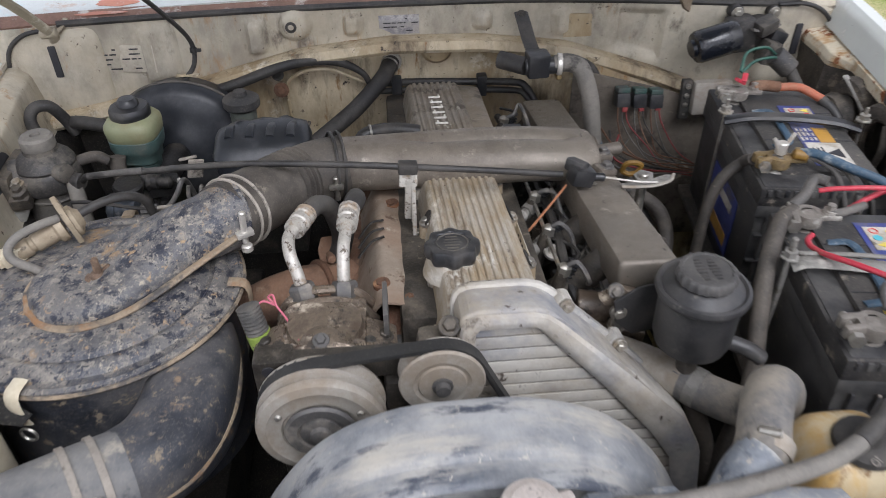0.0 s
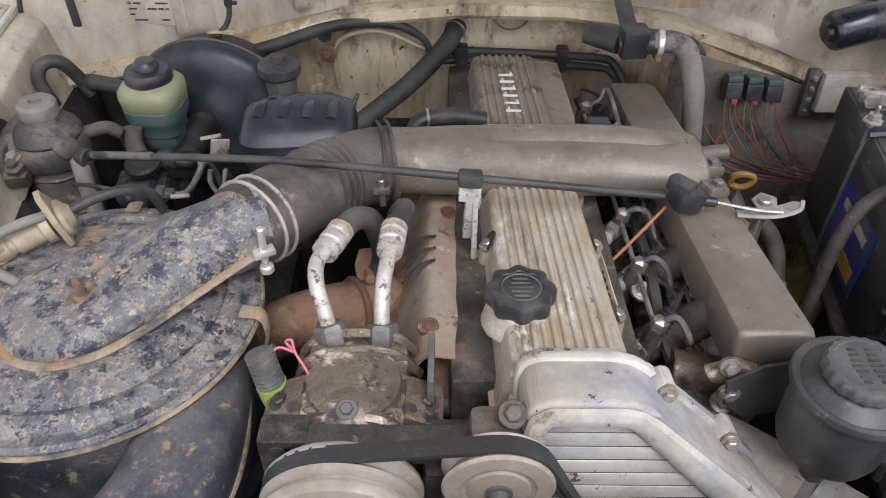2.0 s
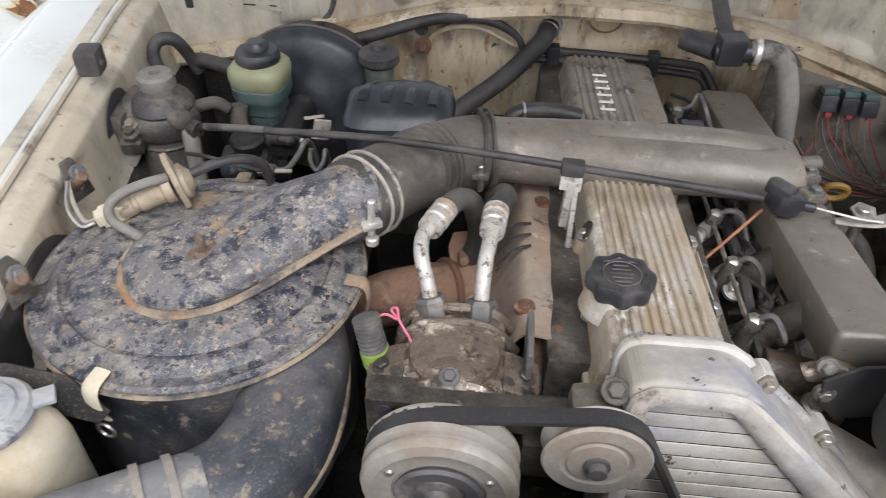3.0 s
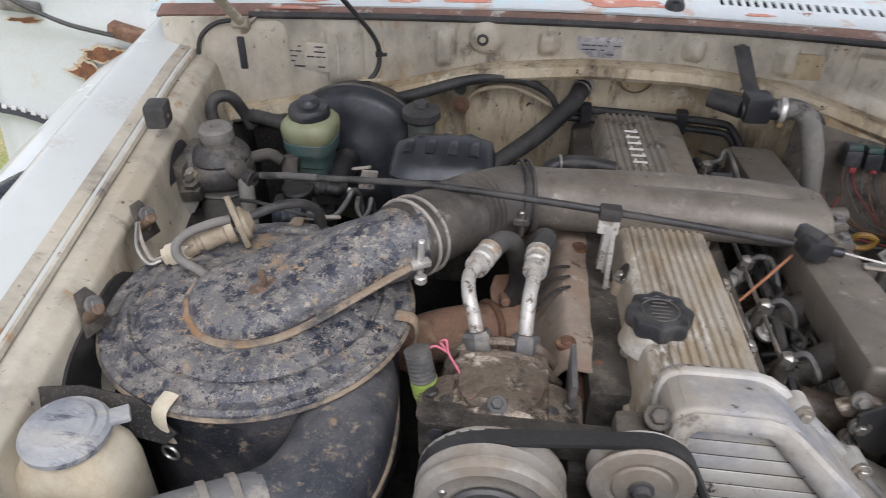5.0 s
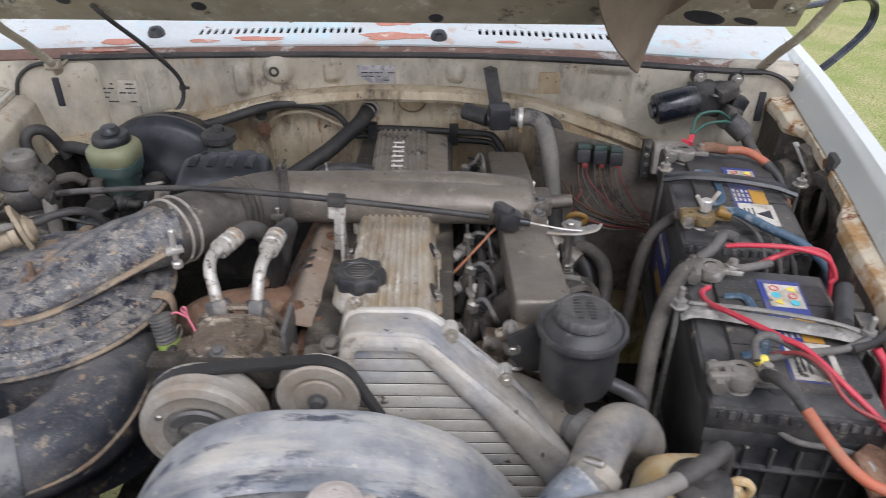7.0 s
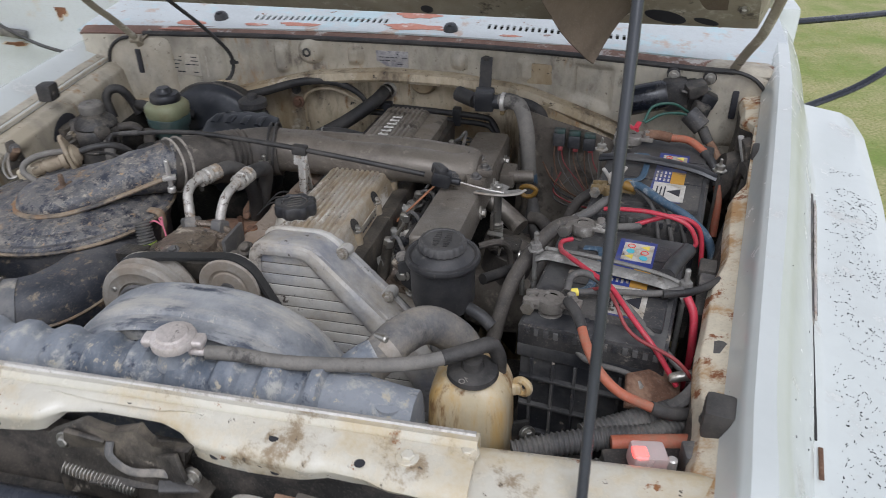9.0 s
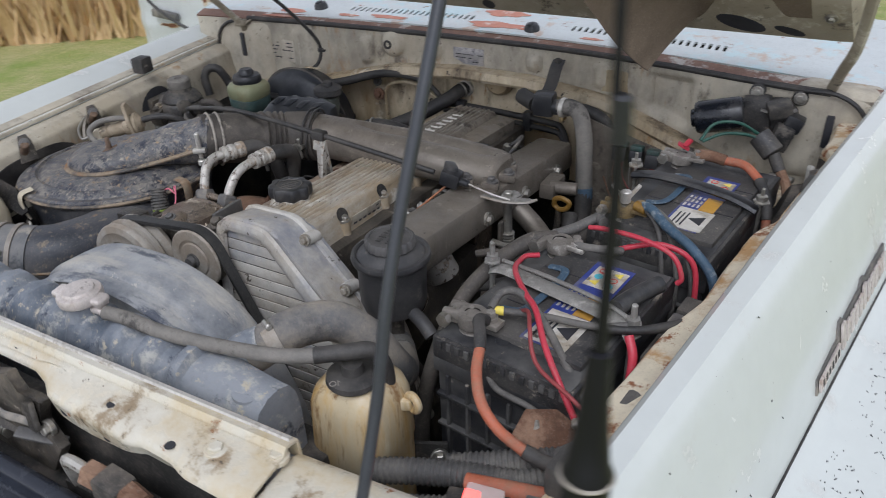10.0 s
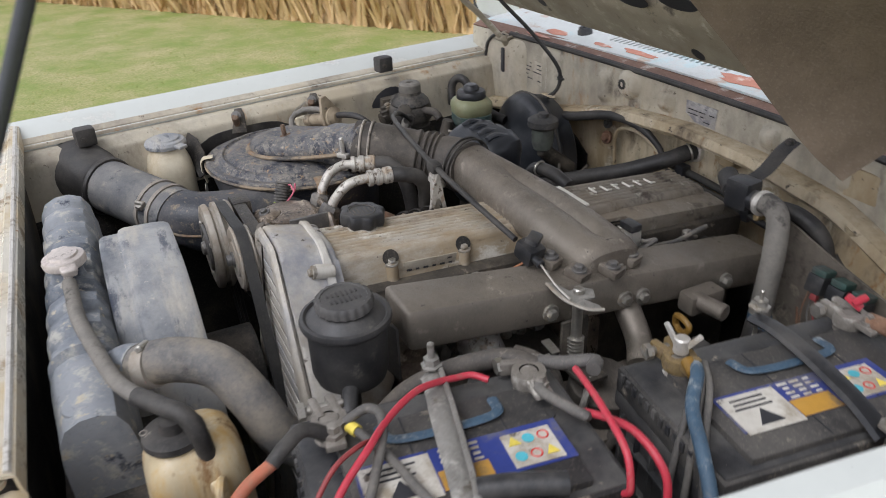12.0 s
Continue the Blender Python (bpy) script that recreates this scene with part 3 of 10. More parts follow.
def one(name, build, mat, label, category, loc, group="", kind=""):
    """A thing that is one single mesh."""
    bm = bmesh.new()
    build(bm)
    bmesh.ops.recalc_face_normals(bm, faces=bm.faces)
    bmesh.ops.translate(bm, vec=-Vector(loc), verts=bm.verts)
    me = bpy.data.meshes.new(name)
    bm.to_mesh(me)
    bm.free()
    me.shade_smooth()
    me.set_sharp_from_angle(angle=radians(38))
    me.materials.append(M[mat])
    ob = new(name, me)
    ob.location = loc
    return tagged(ob, label, category, group, kind)


def P(name, mat, parent, build, label="", angle=38):
    bm = bmesh.new()
    build(bm)
    return part(name, bm, mat, parent, label, angle)


def bolt(parent, p, axis=(0, 0, 1), r=0.006, mat="steel", h=0.006, name="bolt"):
    bm = bmesh.new()
    a = Vector(p)
    d = Vector(axis).normalized()
    lathe(bm, [(0, -0.004), (r * 1.55, -0.004), (r * 1.6, 0.0008), (r * 1.5, 0.0014), (0, 0.0014)], along(a, a + d), 16)
    lathe(bm, [(r, 0), (r, h - 0.001), (r * 0.8, h), (0, h)], along(a, a + d), 6)
    return part(name, bm, mat, parent, angle=30)



# Flat black: shade painted into gaps, pockets and slots; also colours the washer strap.
M["black_void"] = material("flat_black_shade", (0.016, 0.015, 0.014), 0.85, vary=0.3, scale=10, spots=[((0.06, 0.05, 0.04), 10, 0.3, 0.12, 0.9)])


# ---- ground and distance ----
def ground_material():
    m = bpy.data.materials.new("mown_grass")
    m.use_nodes = True
    nt = m.node_tree
    n, L = nt.nodes, nt.links
    bs = n["Principled BSDF"]
    co = n.new("ShaderNodeTexCoord")

    def nz(sc, det=6):
        t = n.new("ShaderNodeTexNoise")
        t.inputs["Scale"].default_value, t.inputs["Detail"].default_value, t.inputs["Roughness"].default_value = sc, det, 0.65
        L.new(co.outputs["Object"], t.inputs["Vector"])
        r = n.new("ShaderNodeMapRange")
        r.inputs[1].default_value, r.inputs[2].default_value = 0.38, 0.64
        L.new(t.outputs["Fac"], r.inputs[0])
        return r.outputs[0]

    def mixc(f, a, b):
        x = n.new("ShaderNodeMix")
        x.data_type = "RGBA"
        L.new(f, x.inputs[0])
        for s, i in ((a, 6), (b, 7)):
            if hasattr(s, "is_output"):
                L.new(s, x.inputs[i])
            else:
                x.inputs[i].default_value = (*s, 1)
        return x.outputs[2]
    c = mixc(nz(0.45), (0.20, 0.29, 0.055), (0.44, 0.40, 0.17))
    c = mixc(nz(9), c, (0.27, 0.32, 0.08))
    c = mixc(nz(1.3), c, (0.20, 0.29, 0.055))
    c = mixc(nz(2.2, 8), c, (0.54, 0.44, 0.25))
    c = mixc(nz(70), c, (0.17, 0.21, 0.05))
    L.new(c, bs.inputs["Base Color"])
    bs.inputs["Roughness"].default_value = 0.9
    return m


M["grass_ground"] = ground_material()
M["dry"] = material("dry_straw", (0.70, 0.50, 0.27), 0.9, vary=0.08, scale=2.5, bump=0.3, bump_scale=30,
                    spots=[((0.60, 0.42, 0.20), 1.2, 0.4, 0.1, 0.9), ((0.54, 0.36, 0.17), 9, 0.25, 0.08, 0.9)])
M["grass"] = material("grass_blades", (0.34, 0.38, 0.12), 0.8, vary=0.2, scale=3, bump=0,
                      spots=[((0.45, 0.39, 0.17), 1.0, 0.42, 0.12, 0.9)])
M["inner_grime"] = material("grimy_inner_fender", (0.10, 0.085, 0.07), 0.75, vary=0.35, scale=10, bump=0.2, spots=[((0.025, 0.022, 0.02), 9, 0.48, 0.14, 0.8), ((0.26, 0.22, 0.165), 16, 0.24, 0.07, 0.8)])

bm = bmesh.new()
bmesh.ops.create_grid(bm, x_segments=60, y_segments=60, size=300)
for v in bm.verts:
    d = v.co.length
    v.co.z = 0.0 if d < 20 else 0.25 * noise.noise(v.co * 0.02) * min(1, (d - 20) / 60)
me = bpy.data.meshes.new("ground")
bm.to_mesh(me)
bm.free()
me.materials.append(M["grass_ground"])
tagged(new("ground", me), "mown green grass with dry straw patches", "ground", kind="structure")


def blades(name, mat, count, region, height, width, label, seed):
    rnd = random.Random(seed)
    verts, faces = [], []
    while len(faces) < count:
        p = region(rnd)
        if p is None:
            continue
        x, y = p
        a = rnd.random() * 6.28
        h = height * (0.5 + rnd.random())
        w = width * (0.6 + 0.8 * rnd.random())
        dx, dy = math.cos(a) * w, math.sin(a) * w
        lx, ly = (rnd.random() - 0.5) * h * 0.9, (rnd.random() - 0.5) * h * 0.9
        k = len(verts)
        verts += [(x - dx, y - dy, 0), (x + dx, y + dy, 0), (x + lx, y + ly, h)]
        faces.append((k, k + 1, k + 2))
    me = bpy.data.meshes.new(name)
    me.from_pydata(verts, [], faces)
    me.materials.append(M[mat])
    return tagged(new(name, me), label, name.split("_")[-1], kind="stuff")


def lawn(r):
    x, y = -1.2 - 7.5 * r.random() ** 1.3, -1.5 + 9 * r.random()
    return x, y


def lawn_right(r):
    return 1.15 + 3.5 * r.random() ** 1.2, 0.8 + 6 * r.random()


def straw(r):
    s, t = -5 + 15 * r.random(), 2.2 * r.random() ** 1.5 + 0.12 * r.random()
    return -8.0 + 0.79 * s - 0.61 * t, 1.75 + 0.61 * s + 0.79 * t


blades("lawn_grass", "grass", 26000, lawn, 0.013, 0.0028, "short mown green grass beside the vehicle", 3)
blades("verge_grass", "grass", 9000, lawn_right, 0.013, 0.0028, "short mown green grass beside the vehicle", 4)
blades("dry_grass", "dry", 42000, straw, 0.72, 0.018, "tall dry straw-coloured grass behind the lawn", 5)


# ---- vehicle body ----
def edge_l(y):
    return lerp([(0.30, -0.622), (0.80, -0.703), (1.36, -0.792), (1.7, -0.83)], y)


def edge_r(y):
    return lerp([(0.30, 0.592), (0.46, 0.614), (0.90, 0.687), (1.36, 0.765), (1.7, 0.81)], y)


def ledge(x):
    return lerp([(-0.80, 0.965), (-0.686, 0.982), (-0.439, 1.019), (-0.30, 1.052), (-0.208, 1.074), (-0.04, 1.088), (0.125, 1.086), (0.293, 1.068), (0.469, 1.02), (0.644, 0.957), (0.80, 0.93)], x)


def face_y(x):
    return 1.512 - 0.10 * x * x - 0.03 * smoothstep(0.25, 0.6, x)


PRESS = [(-0.490, -0.437, 0.010), (-0.300, -0.276, 0.013), (-0.122, -0.100, 0.016), (0.120, 0.142, 0.017), (0.270, 0.290, 0.015), (0.385, 0.468, -0.014)]


def pressing(x, z):
    d = 0.0
    top, low = 1.147, ledge(x) + 0.012
    v = smoothstep(low, low + 0.02, z) * (1 - smoothstep(top - 0.022, top - 0.004, z))
    for a, b, k in PRESS:
        d += k * v * smoothstep(a - 0.006, a + 0.004, x) * (1 - smoothstep(b - 0.004, b + 0.006, x))
    r = math.hypot(x + 0.217, z - 1.125)
    d += 0.016 * (1 - smoothstep(0.016, 0.032, r))
    d += 0.0025 * noise.noise(V(x * 9, z * 9, 2))
    return d


body = thing("vehicle_body", (0, 0.9, 0.45), "white off-road vehicle front body, cream painted engine bay, worn and rusted", "car body")


def cowl_face(u, v):
    x = -0.77 + 1.555 * u
    z = ledge(x) + (1.150 - ledge(x)) * v
    return x, face_y(x) - pressing(x, z), z


P("cowl_face", "cream", body, lambda bm: sheet(bm, cowl_face, 220, 34, -0.004), "dirty cream pressed cowl panel")


def ledge_strip(u, v):
    x = -0.77 + 1.555 * u
    w = [(0, 0.003), (0.014, 0.006), (0.036, 0.003), (0.039, -0.009), (0.034, -0.015)][min(4, round(v * 4))]
    return x, face_y(x) - w[0], ledge(x) + w[1]


P("cowl_flange", "cream_wall", body, lambda bm: sheet(bm, ledge_strip, 120, 4, 0.003), "cream seam flange with rusty edge")


def wall_low(u, v):
    x = -0.80 + 1.62 * u
    z = 0.35 + (ledge(x) - 0.002 - 0.35) * v
    y = 1.545 - 0.125 * smoothstep(0.20, 0.34, x) * (1 - 0.15 * v) + 0.02 * smoothstep(0.97, 1.05, z)
    y -= 0.05 * smoothstep(0.82, 0.62, z) * 0.8
    y -= 0.022 * math.exp(-((x + 0.22) / 0.10) ** 2) * smoothstep(0.85, 0.95, z)
    y -= 0.012 * (1 - smoothstep(0.012, 0.022, abs(x - 0.13))) + 0.004 * noise.noise(V(x * 8, 1, z * 8))
    return x, min(y, face_y(x) + 0.02), z


P("bulkhead", "cream_wall", body, lambda bm: sheet(bm, wall_low, 120, 50, -0.004), "grimy cream bulkhead with pressed ribs")


def bulk_right(u, v):
    x = 0.285 + 0.52 * u
    z = 0.70 + (ledge(x) - 0.006 - 0.70) * v
    y = 1.395 - 0.02 * smoothstep(0.95, 0.80, z) + 0.003 * noise.noise(V(x * 10, 3, z * 10))
    return x, y - 0.018 * u, z


P("heater_bulge", "grey_wall", body, lambda bm: sheet(bm, bulk_right, 60, 30, -0.004), "dusty grey bulged bulkhead section")
P("bulkhead_boss", "cream_wall", body, lambda bm: lathe(bm, [(0.034, 0), (0.032, 0.012), (0.026, 0.018), (0, 0.019)], at((0.045, 1.524, 1.066), 90, 0, 0), 24))


def cowl_top(bm):
    y0, y1 = 1.512, 1.86

    def zz(y):
        return 1.160 + 0.13 * (y - 1.50)

    def strip(xa, xb, ya, yb, th=0.004):
        def f(u, v):
            x, y = xa + (xb - xa) * u, ya + (yb - ya) * v
            return x, y - 0.10 * x * x, zz(y) - 0.02 * x * x
        sheet(bm, f, max(2, int((xb - xa) * 24)), 2, th)
    va, vb = 1.592, 1.618
    strip(-0.80, 0.82, y0 + 0.028, va)
    strip(-0.80, 0.82, vb, y1)
    for xa, xb in ((-0.80, -0.395), (-0.06, 0.17), (0.50, 0.82)):
        strip(xa, xb, va, vb)
    for xs in (-0.395, 0.17):
        for i in range(23):
            xa = xs + (0.335 / 23 if xs < 0 else 0.33 / 23) * i
            strip(xa, xa + 0.0075, va, vb)


P("cowl_top", "cowl_white", body, cowl_top, "white cowl vent panel with peeling paint and red primer")
# Added black sheet under the vents: stands in for the darkness in the slots.
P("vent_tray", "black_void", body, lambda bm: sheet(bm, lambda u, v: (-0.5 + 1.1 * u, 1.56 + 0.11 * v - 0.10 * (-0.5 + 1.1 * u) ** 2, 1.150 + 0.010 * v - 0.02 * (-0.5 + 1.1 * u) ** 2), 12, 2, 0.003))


def lip(u, v):
    x = -0.78 + 1.58 * u
    return x, face_y(x) + 0.004 + 0.034 * v - 0.01 * x * x * v, 1.152 + 0.010 * v


P("cowl_lip", "brown_lip", body, lambda bm: sheet(bm, lip, 60, 2, 0.006), "brown primed cowl lip")
P("weatherstrip", "rubber", body, lambda bm: tube(bm, [(x, face_y(x) - 0.004, 1.154) for x in (-0.62, -0.4, -0.2, 0, 0.2, 0.4, 0.60, 0.70)], 0.0062, 8, 6), "black rubber weatherstrip")
for x, y in ((-0.47, 1.575), (0.098, 1.57)):
    j = P("washer_jet", "black_plastic", body, lambda bm: lathe(bm, [(0.017, 0), (0.0165, 0.008), (0.012, 0.015), (0.0, 0.016)], at((x, y, 1.168), 8), 18), "black washer jet base")
    P("nozzle", "black_plastic", j, lambda bm: box(bm, at((x, y - 0.008, 1.183), 12), (0.010, 0.014, 0.006), 0.002))


# bare primer showing through the cowl paint
def patch_on_cowl(seed, cx, cy, rx, ry):
    def f(bm):
        pts = []
        for i in range(40):
            a = 2 * math.pi * i / 40
            k = 0.85 + 0.45 * noise.noise(V(1.3 * math.cos(a) + seed * 5, 1.3 * math.sin(a), seed)) + 0.16 * noise.noise(V(5 * math.cos(a), 5 * math.sin(a), seed))
            pts.append((cx + rx * k * math.cos(a), cy + ry * k * math.sin(a)))
        low = [bm.verts.new((x, y, 1.1606 + 0.13 * (y + 0.10 * x * x - 1.50) - 0.02 * x * x)) for x, y in pts]
        top = [bm.verts.new(v.co + V(0, 0, 0.0006)) for v in low]
        bm.faces.new(low[::-1])
        bm.faces.new(top)
        for i in range(40):
            bm.faces.new((low[i], low[(i + 1) % 40], top[(i + 1) % 40], top[i]))
    return f


for k, (cx, cy, rx, ry) in enumerate(((0.012, 1.575, 0.085, 0.020), (0.005, 1.645, 0.055, 0.022), (-0.535, 1.572, 0.040, 0.016), (-0.56, 1.535, 0.05, 0.008), (-0.265, 1.566, 0.055, 0.012), (-0.37, 1.560, 0.035, 0.008), (0.235, 1.560, 0.030, 0.006))):
    P("primer_patch", "primer", body, patch_on_cowl(k + 1, cx, cy - 0.10 * cx * cx, rx, ry), "bare red primer patch")

# hinge towers at the ends of the cowl
P("hinge_tower", "cream", body, lambda bm: (box(bm, at((-0.640, 1.500, 1.062), 0, 0, 4), (0.170, 0.080, 0.180), 0.034, 5)), "rounded cream hinge tower")
P("hinge_tower", "cream", body, lambda bm: (box(bm, at((0.712, 1.462, 1.075), 0, 0, -6), (0.150, 0.080, 0.175), 0.034, 5)), "rounded cream hinge tower")
P("tower_groove", "rubber", body, lambda bm: tube(bm, [(-0.722, 1.462, 1.01), (-0.720, 1.458, 1.07), (-0.708, 1.455, 1.115), (-0.675, 1.455, 1.142), (-0.63, 1.457, 1.150)], 0.004, 8, 6), "dark sealing strip round the tower")
P("tower_groove", "rubber", body, lambda bm: tube(bm, [(0.660, 1.425, 1.155), (0.71, 1.418, 1.156), (0.750, 1.412, 1.135), (0.772, 1.408, 1.09), (0.778, 1.402, 1.02)], 0.004, 8, 6), "dark sealing strip round the tower")


# plates on the cowl
def plate_marks(parent, c, w, h, rows, seed, mat="label_ink", y_off=-0.0022):
    rnd = random.Random(seed)
    for i in range(rows):
        z = c[2] + h * (0.5 - (i + 0.7) / (rows + 0.5))
        x = c[0] - w * 0.42
        while x < c[0] + w * 0.38:
            l = w * (0.05 + 0.16 * rnd.random())
            if rnd.random() < 0.62:
                P("print_bar", mat, parent, lambda bm: box(bm, at((x + l / 2, c[1] + y_off, z)), (l, 0.0008, h * 0.045), 0))
            x += l + w * 0.03


pl = P("data_plate", "plate", body, lambda bm: box(bm, at((-0.525, face_y(-0.525) - 0.004, 1.082), 0, 1, -5), (0.108, 0.002, 0.052), 0.0008), "stained data plate with unreadable print")
plate_marks(pl, (-0.525, face_y(-0.525) - 0.005, 1.082), 0.10, 0.05, 5, 2)
for sx in (-0.574, -0.476):
    bolt(pl, (sx, face_y(sx) - 0.005, 1.083), (0, -1, 0), 0.003, "steel", 0.002, "rivet")
pl = P("data_plate", "plate_grey", body, lambda bm: box(bm, at((-0.025, face_y(-0.025) - 0.004, 1.115)), (0.075, 0.002, 0.036), 0.0008), "silver data plate with unreadable print")
plate_marks(pl, (-0.025, face_y(-0.025) - 0.005, 1.115), 0.07, 0.034, 4, 5)
P("blanking_plate", "cream_wall", body, lambda bm: box(bm, at((0.325, face_y(0.325) - 0.003, 1.105)), (0.080, 0.006, 0.045), 0.003), "grey cover plate on the cowl")
P("cowl_port", "rubber", body, lambda bm: lathe(bm, [(0.011, 0), (0.010, 0.006), (0.006, 0.007), (0.005, 0.002), (0, 0.002)], at((-0.222, face_y(-0.222) - 0.016, 1.125), 90), 18), "black rubber drain grommet")


# fenders
def fender(u, v, edge, s):
    y = 0.26 + 1.56 * u
    e = edge(y)
    prof = [(-0.082, 1.072), (-0.080, 1.090), (-0.074, 1.0935), (-0.012, 1.118), (0.0, 1.121), (0.012, 1.116), (0.045, 1.075), (0.075, 1.02), (0.098, 0.975), (0.112, 0.955), (0.135, 0.948), (0.235, 0.935), (0.262, 0.92), (0.275, 0.88), (0.278, 0.55)]
    if s > 0:
        prof = [(-0.020, 1.098), (-0.012, 1.118), (-0.004, 1.140), (0.004, 1.149), (0.026, 1.148), (0.040, 1.132), (0.060, 1.092), (0.080, 1.045), (0.092, 1.005), (0.099, 0.975), (0.118, 0.962), (0.215, 0.945), (0.245, 0.93), (0.258, 0.88), (0.262, 0.55)]
    k = v * (len(prof) - 1)
    i = min(int(k), len(prof) - 2)
    f = k - i
    dx = prof[i][0] + (prof[i + 1][0] - prof[i][0]) * f
    z = prof[i][1] + (prof[i + 1][1] - prof[i][1]) * f
    drop = 0.05 * smoothstep(0.40, 0.26, y) ** 1.5
    rise = 0.02 * smoothstep(0.5, 1.1, y) if s > 0 else 0
    dent = 0.004 * noise.noise(V(y * 3, z * 4, s * 5)) if 3 < v * 14 < 11 else 0
    return e + s * (dx + dent), y, z - drop + rise * smoothstep(0.95, 1.1, z)


fl = P("fender", "white", body, lambda bm: sheet(bm, lambda u, v: fender(u, v, edge_l, -1), 60, 42, 0.003), "white painted front fender")
fr = P("fender", "white", body, lambda bm: sheet(bm, lambda u, v: fender(u, v, edge_r, 1), 60, 42, -0.003), "white painted front fender, flecked with dirt")


# rust and dirt flecks on the flat fender flare
def flecks(bm):
    rnd = random.Random(21)
    for i in range(1000):
        y = 0.45 + 1.0 * rnd.random()
        dx = 0.125 + 0.10 * rnd.random() ** 0.7
        if noise.noise(V(y * 9, dx * 14, 3)) < -0.12:
            continue
        p = V(edge_r(y) + dx, y, lerp([(0.099, 0.975), (0.118, 0.962), (0.215, 0.945)], dx) + 0.0006 + 0.02 * smoothstep(0.5, 1.1, y) * smoothstep(0.95, 1.1, 0.96))
        l = 0.0006 + 0.0026 * rnd.random() ** 3
        a = rnd.random() * 3.14 if rnd.random() < 0.5 else 0.9
        box(bm, at(p, 0, 9, 0) @ turn(0, 0, math.degrees(a)), (l * 1.6, 0.0005 + 0.0006 * rnd.random(), 0.0008), 0)


P("dirt_fleck", "label_ink", fr, flecks)["kind"] = "stuff"


# badge on the fender side: a thin grey plate with slanted dark bars in two sizes
def badge_at(a, b, c):
    """Local frame on the fender side: a along the car, b up the panel, c outwards."""
    o, e = V(edge_r(0.84) + 0.0930, 0.84, 0.996), V(edge_r(1.14) + 0.0930, 1.14, 1.012)
    d = (e - o).normalized()
    up = V(-0.287, 0, 0.958)
    n = d.cross(up).normalized()
    up = n.cross(d).normalized()
    m = Matrix((d, up, n)).transposed().to_4x4()
    m.translation = o + d * (a - 0.018) + up * (b + 0.003) + n * (c + 0.001)
    return m


BADGE = [(0, 0), (0.31, 0), (0.318, 0.034), (0.215, 0.034), (0.212, 0.041), (0.198, 0.041), (0.19, 0.033), (0.112, 0.031), (0.110, 0.039), (0.098, 0.039), (0.088, 0.021), (0.005, 0.019)]
bad = P("badge", "pulley_dark", fr, lambda bm: prism(bm, BADGE, 0.006, badge_at(0, 0, -0.002), 0.001), "stepped grey metal badge with plain slanted bars")
P("badge_field", "cap", bad, lambda bm: prism(bm, [(0.004, 0.0025), (0.082, 0.0025), (0.087, 0.0175), (0.008, 0.016)], 0.003, badge_at(0, 0, 0.0045), 0.0006))
for i in range(6):
    P("badge_bar", "dark", bad, lambda bm: prism(bm, [(0, 0), (0.006, 0), (0.008, 0.008), (0.002, 0.008)], 0.002, badge_at(0.012 + 0.0118 * i, 0.0055, 0.006), 0.0003))
for i in range(11):
    h = 0.030 if i in (0, 5) else 0.024
    P("badge_bar", "cap", bad, lambda bm: prism(bm, [(0, 0), (0.013, 0), (0.021, h), (0.008, h)], 0.003, badge_at(0.092 + 0.0192 * i, 0.0035, 0.005), 0.0006))


def fender_lip(u, v):
    """Folded cream lip inside the painted edge, with a sealed groove."""
    y = 0.30 + 1.22 * u
    prof = [(-0.083, 1.088), (-0.081, 1.0930), (-0.077, 1.0935), (-0.075, 1.0905), (-0.073, 1.0905), (-0.0715, 1.0955), (-0.066, 1.0980), (-0.060, 1.1005), (-0.057, 1.1015), (-0.055, 1.0985)]
    k = v * (len(prof) - 1)
    i = min(int(k), len(prof) - 2)
    f = k - i
    dx = prof[i][0] + (prof[i + 1][0] - prof[i][0]) * f
    z = prof[i][1] + (prof[i + 1][1] - prof[i][1]) * f
    return edge_l(y) - dx, y, z + 0.001


P("fender_lip", "cream", fl, lambda bm: sheet(bm, fender_lip, 40, 27, 0.002), "cream folded fender lip with a seam")


def chips(bm):
    rnd = random.Random(8)
    for i in range(14):
        y = 0.45 + 0.75 * rnd.random()
        dx = 0.03 + 0.06 * rnd.random()
        z = lerp([(0.026, 1.148), (0.040, 1.132), (0.060, 1.092), (0.080, 1.045), (0.092, 1.005)], dx) + 0.02 * smoothstep(0.5, 1.1, y) * smoothstep(0.95, 1.1, 1.08)
        box(bm, at((edge_r(y) + dx + 0.001, y, z), 0, 60) @ turn(0, 0, 180 * rnd.random()), (0.0012 + 0.003 * rnd.random() ** 2, 0.0009, 0.0008), 0)


P("paint_chip", "label_ink", fr, chips)["kind"] = "stuff"
P("flare_seam", "rubber", fr, lambda bm: tube(bm, [(edge_r(y) + 0.1005, y, 0.9755) for y in (0.62, 0.80, 1.0, 1.2, 1.4, 1.55)], 0.0016, 6, 6), "dark joint between fender and flare")
P("rust_streak", "rust", fr, lambda bm: tube(bm, [(edge_r(y) + 0.106, y, 0.9735) for y in (0.56, 0.585, 0.61)], 0.0028, 6, 4, flat=0.4), "brown rust streak")


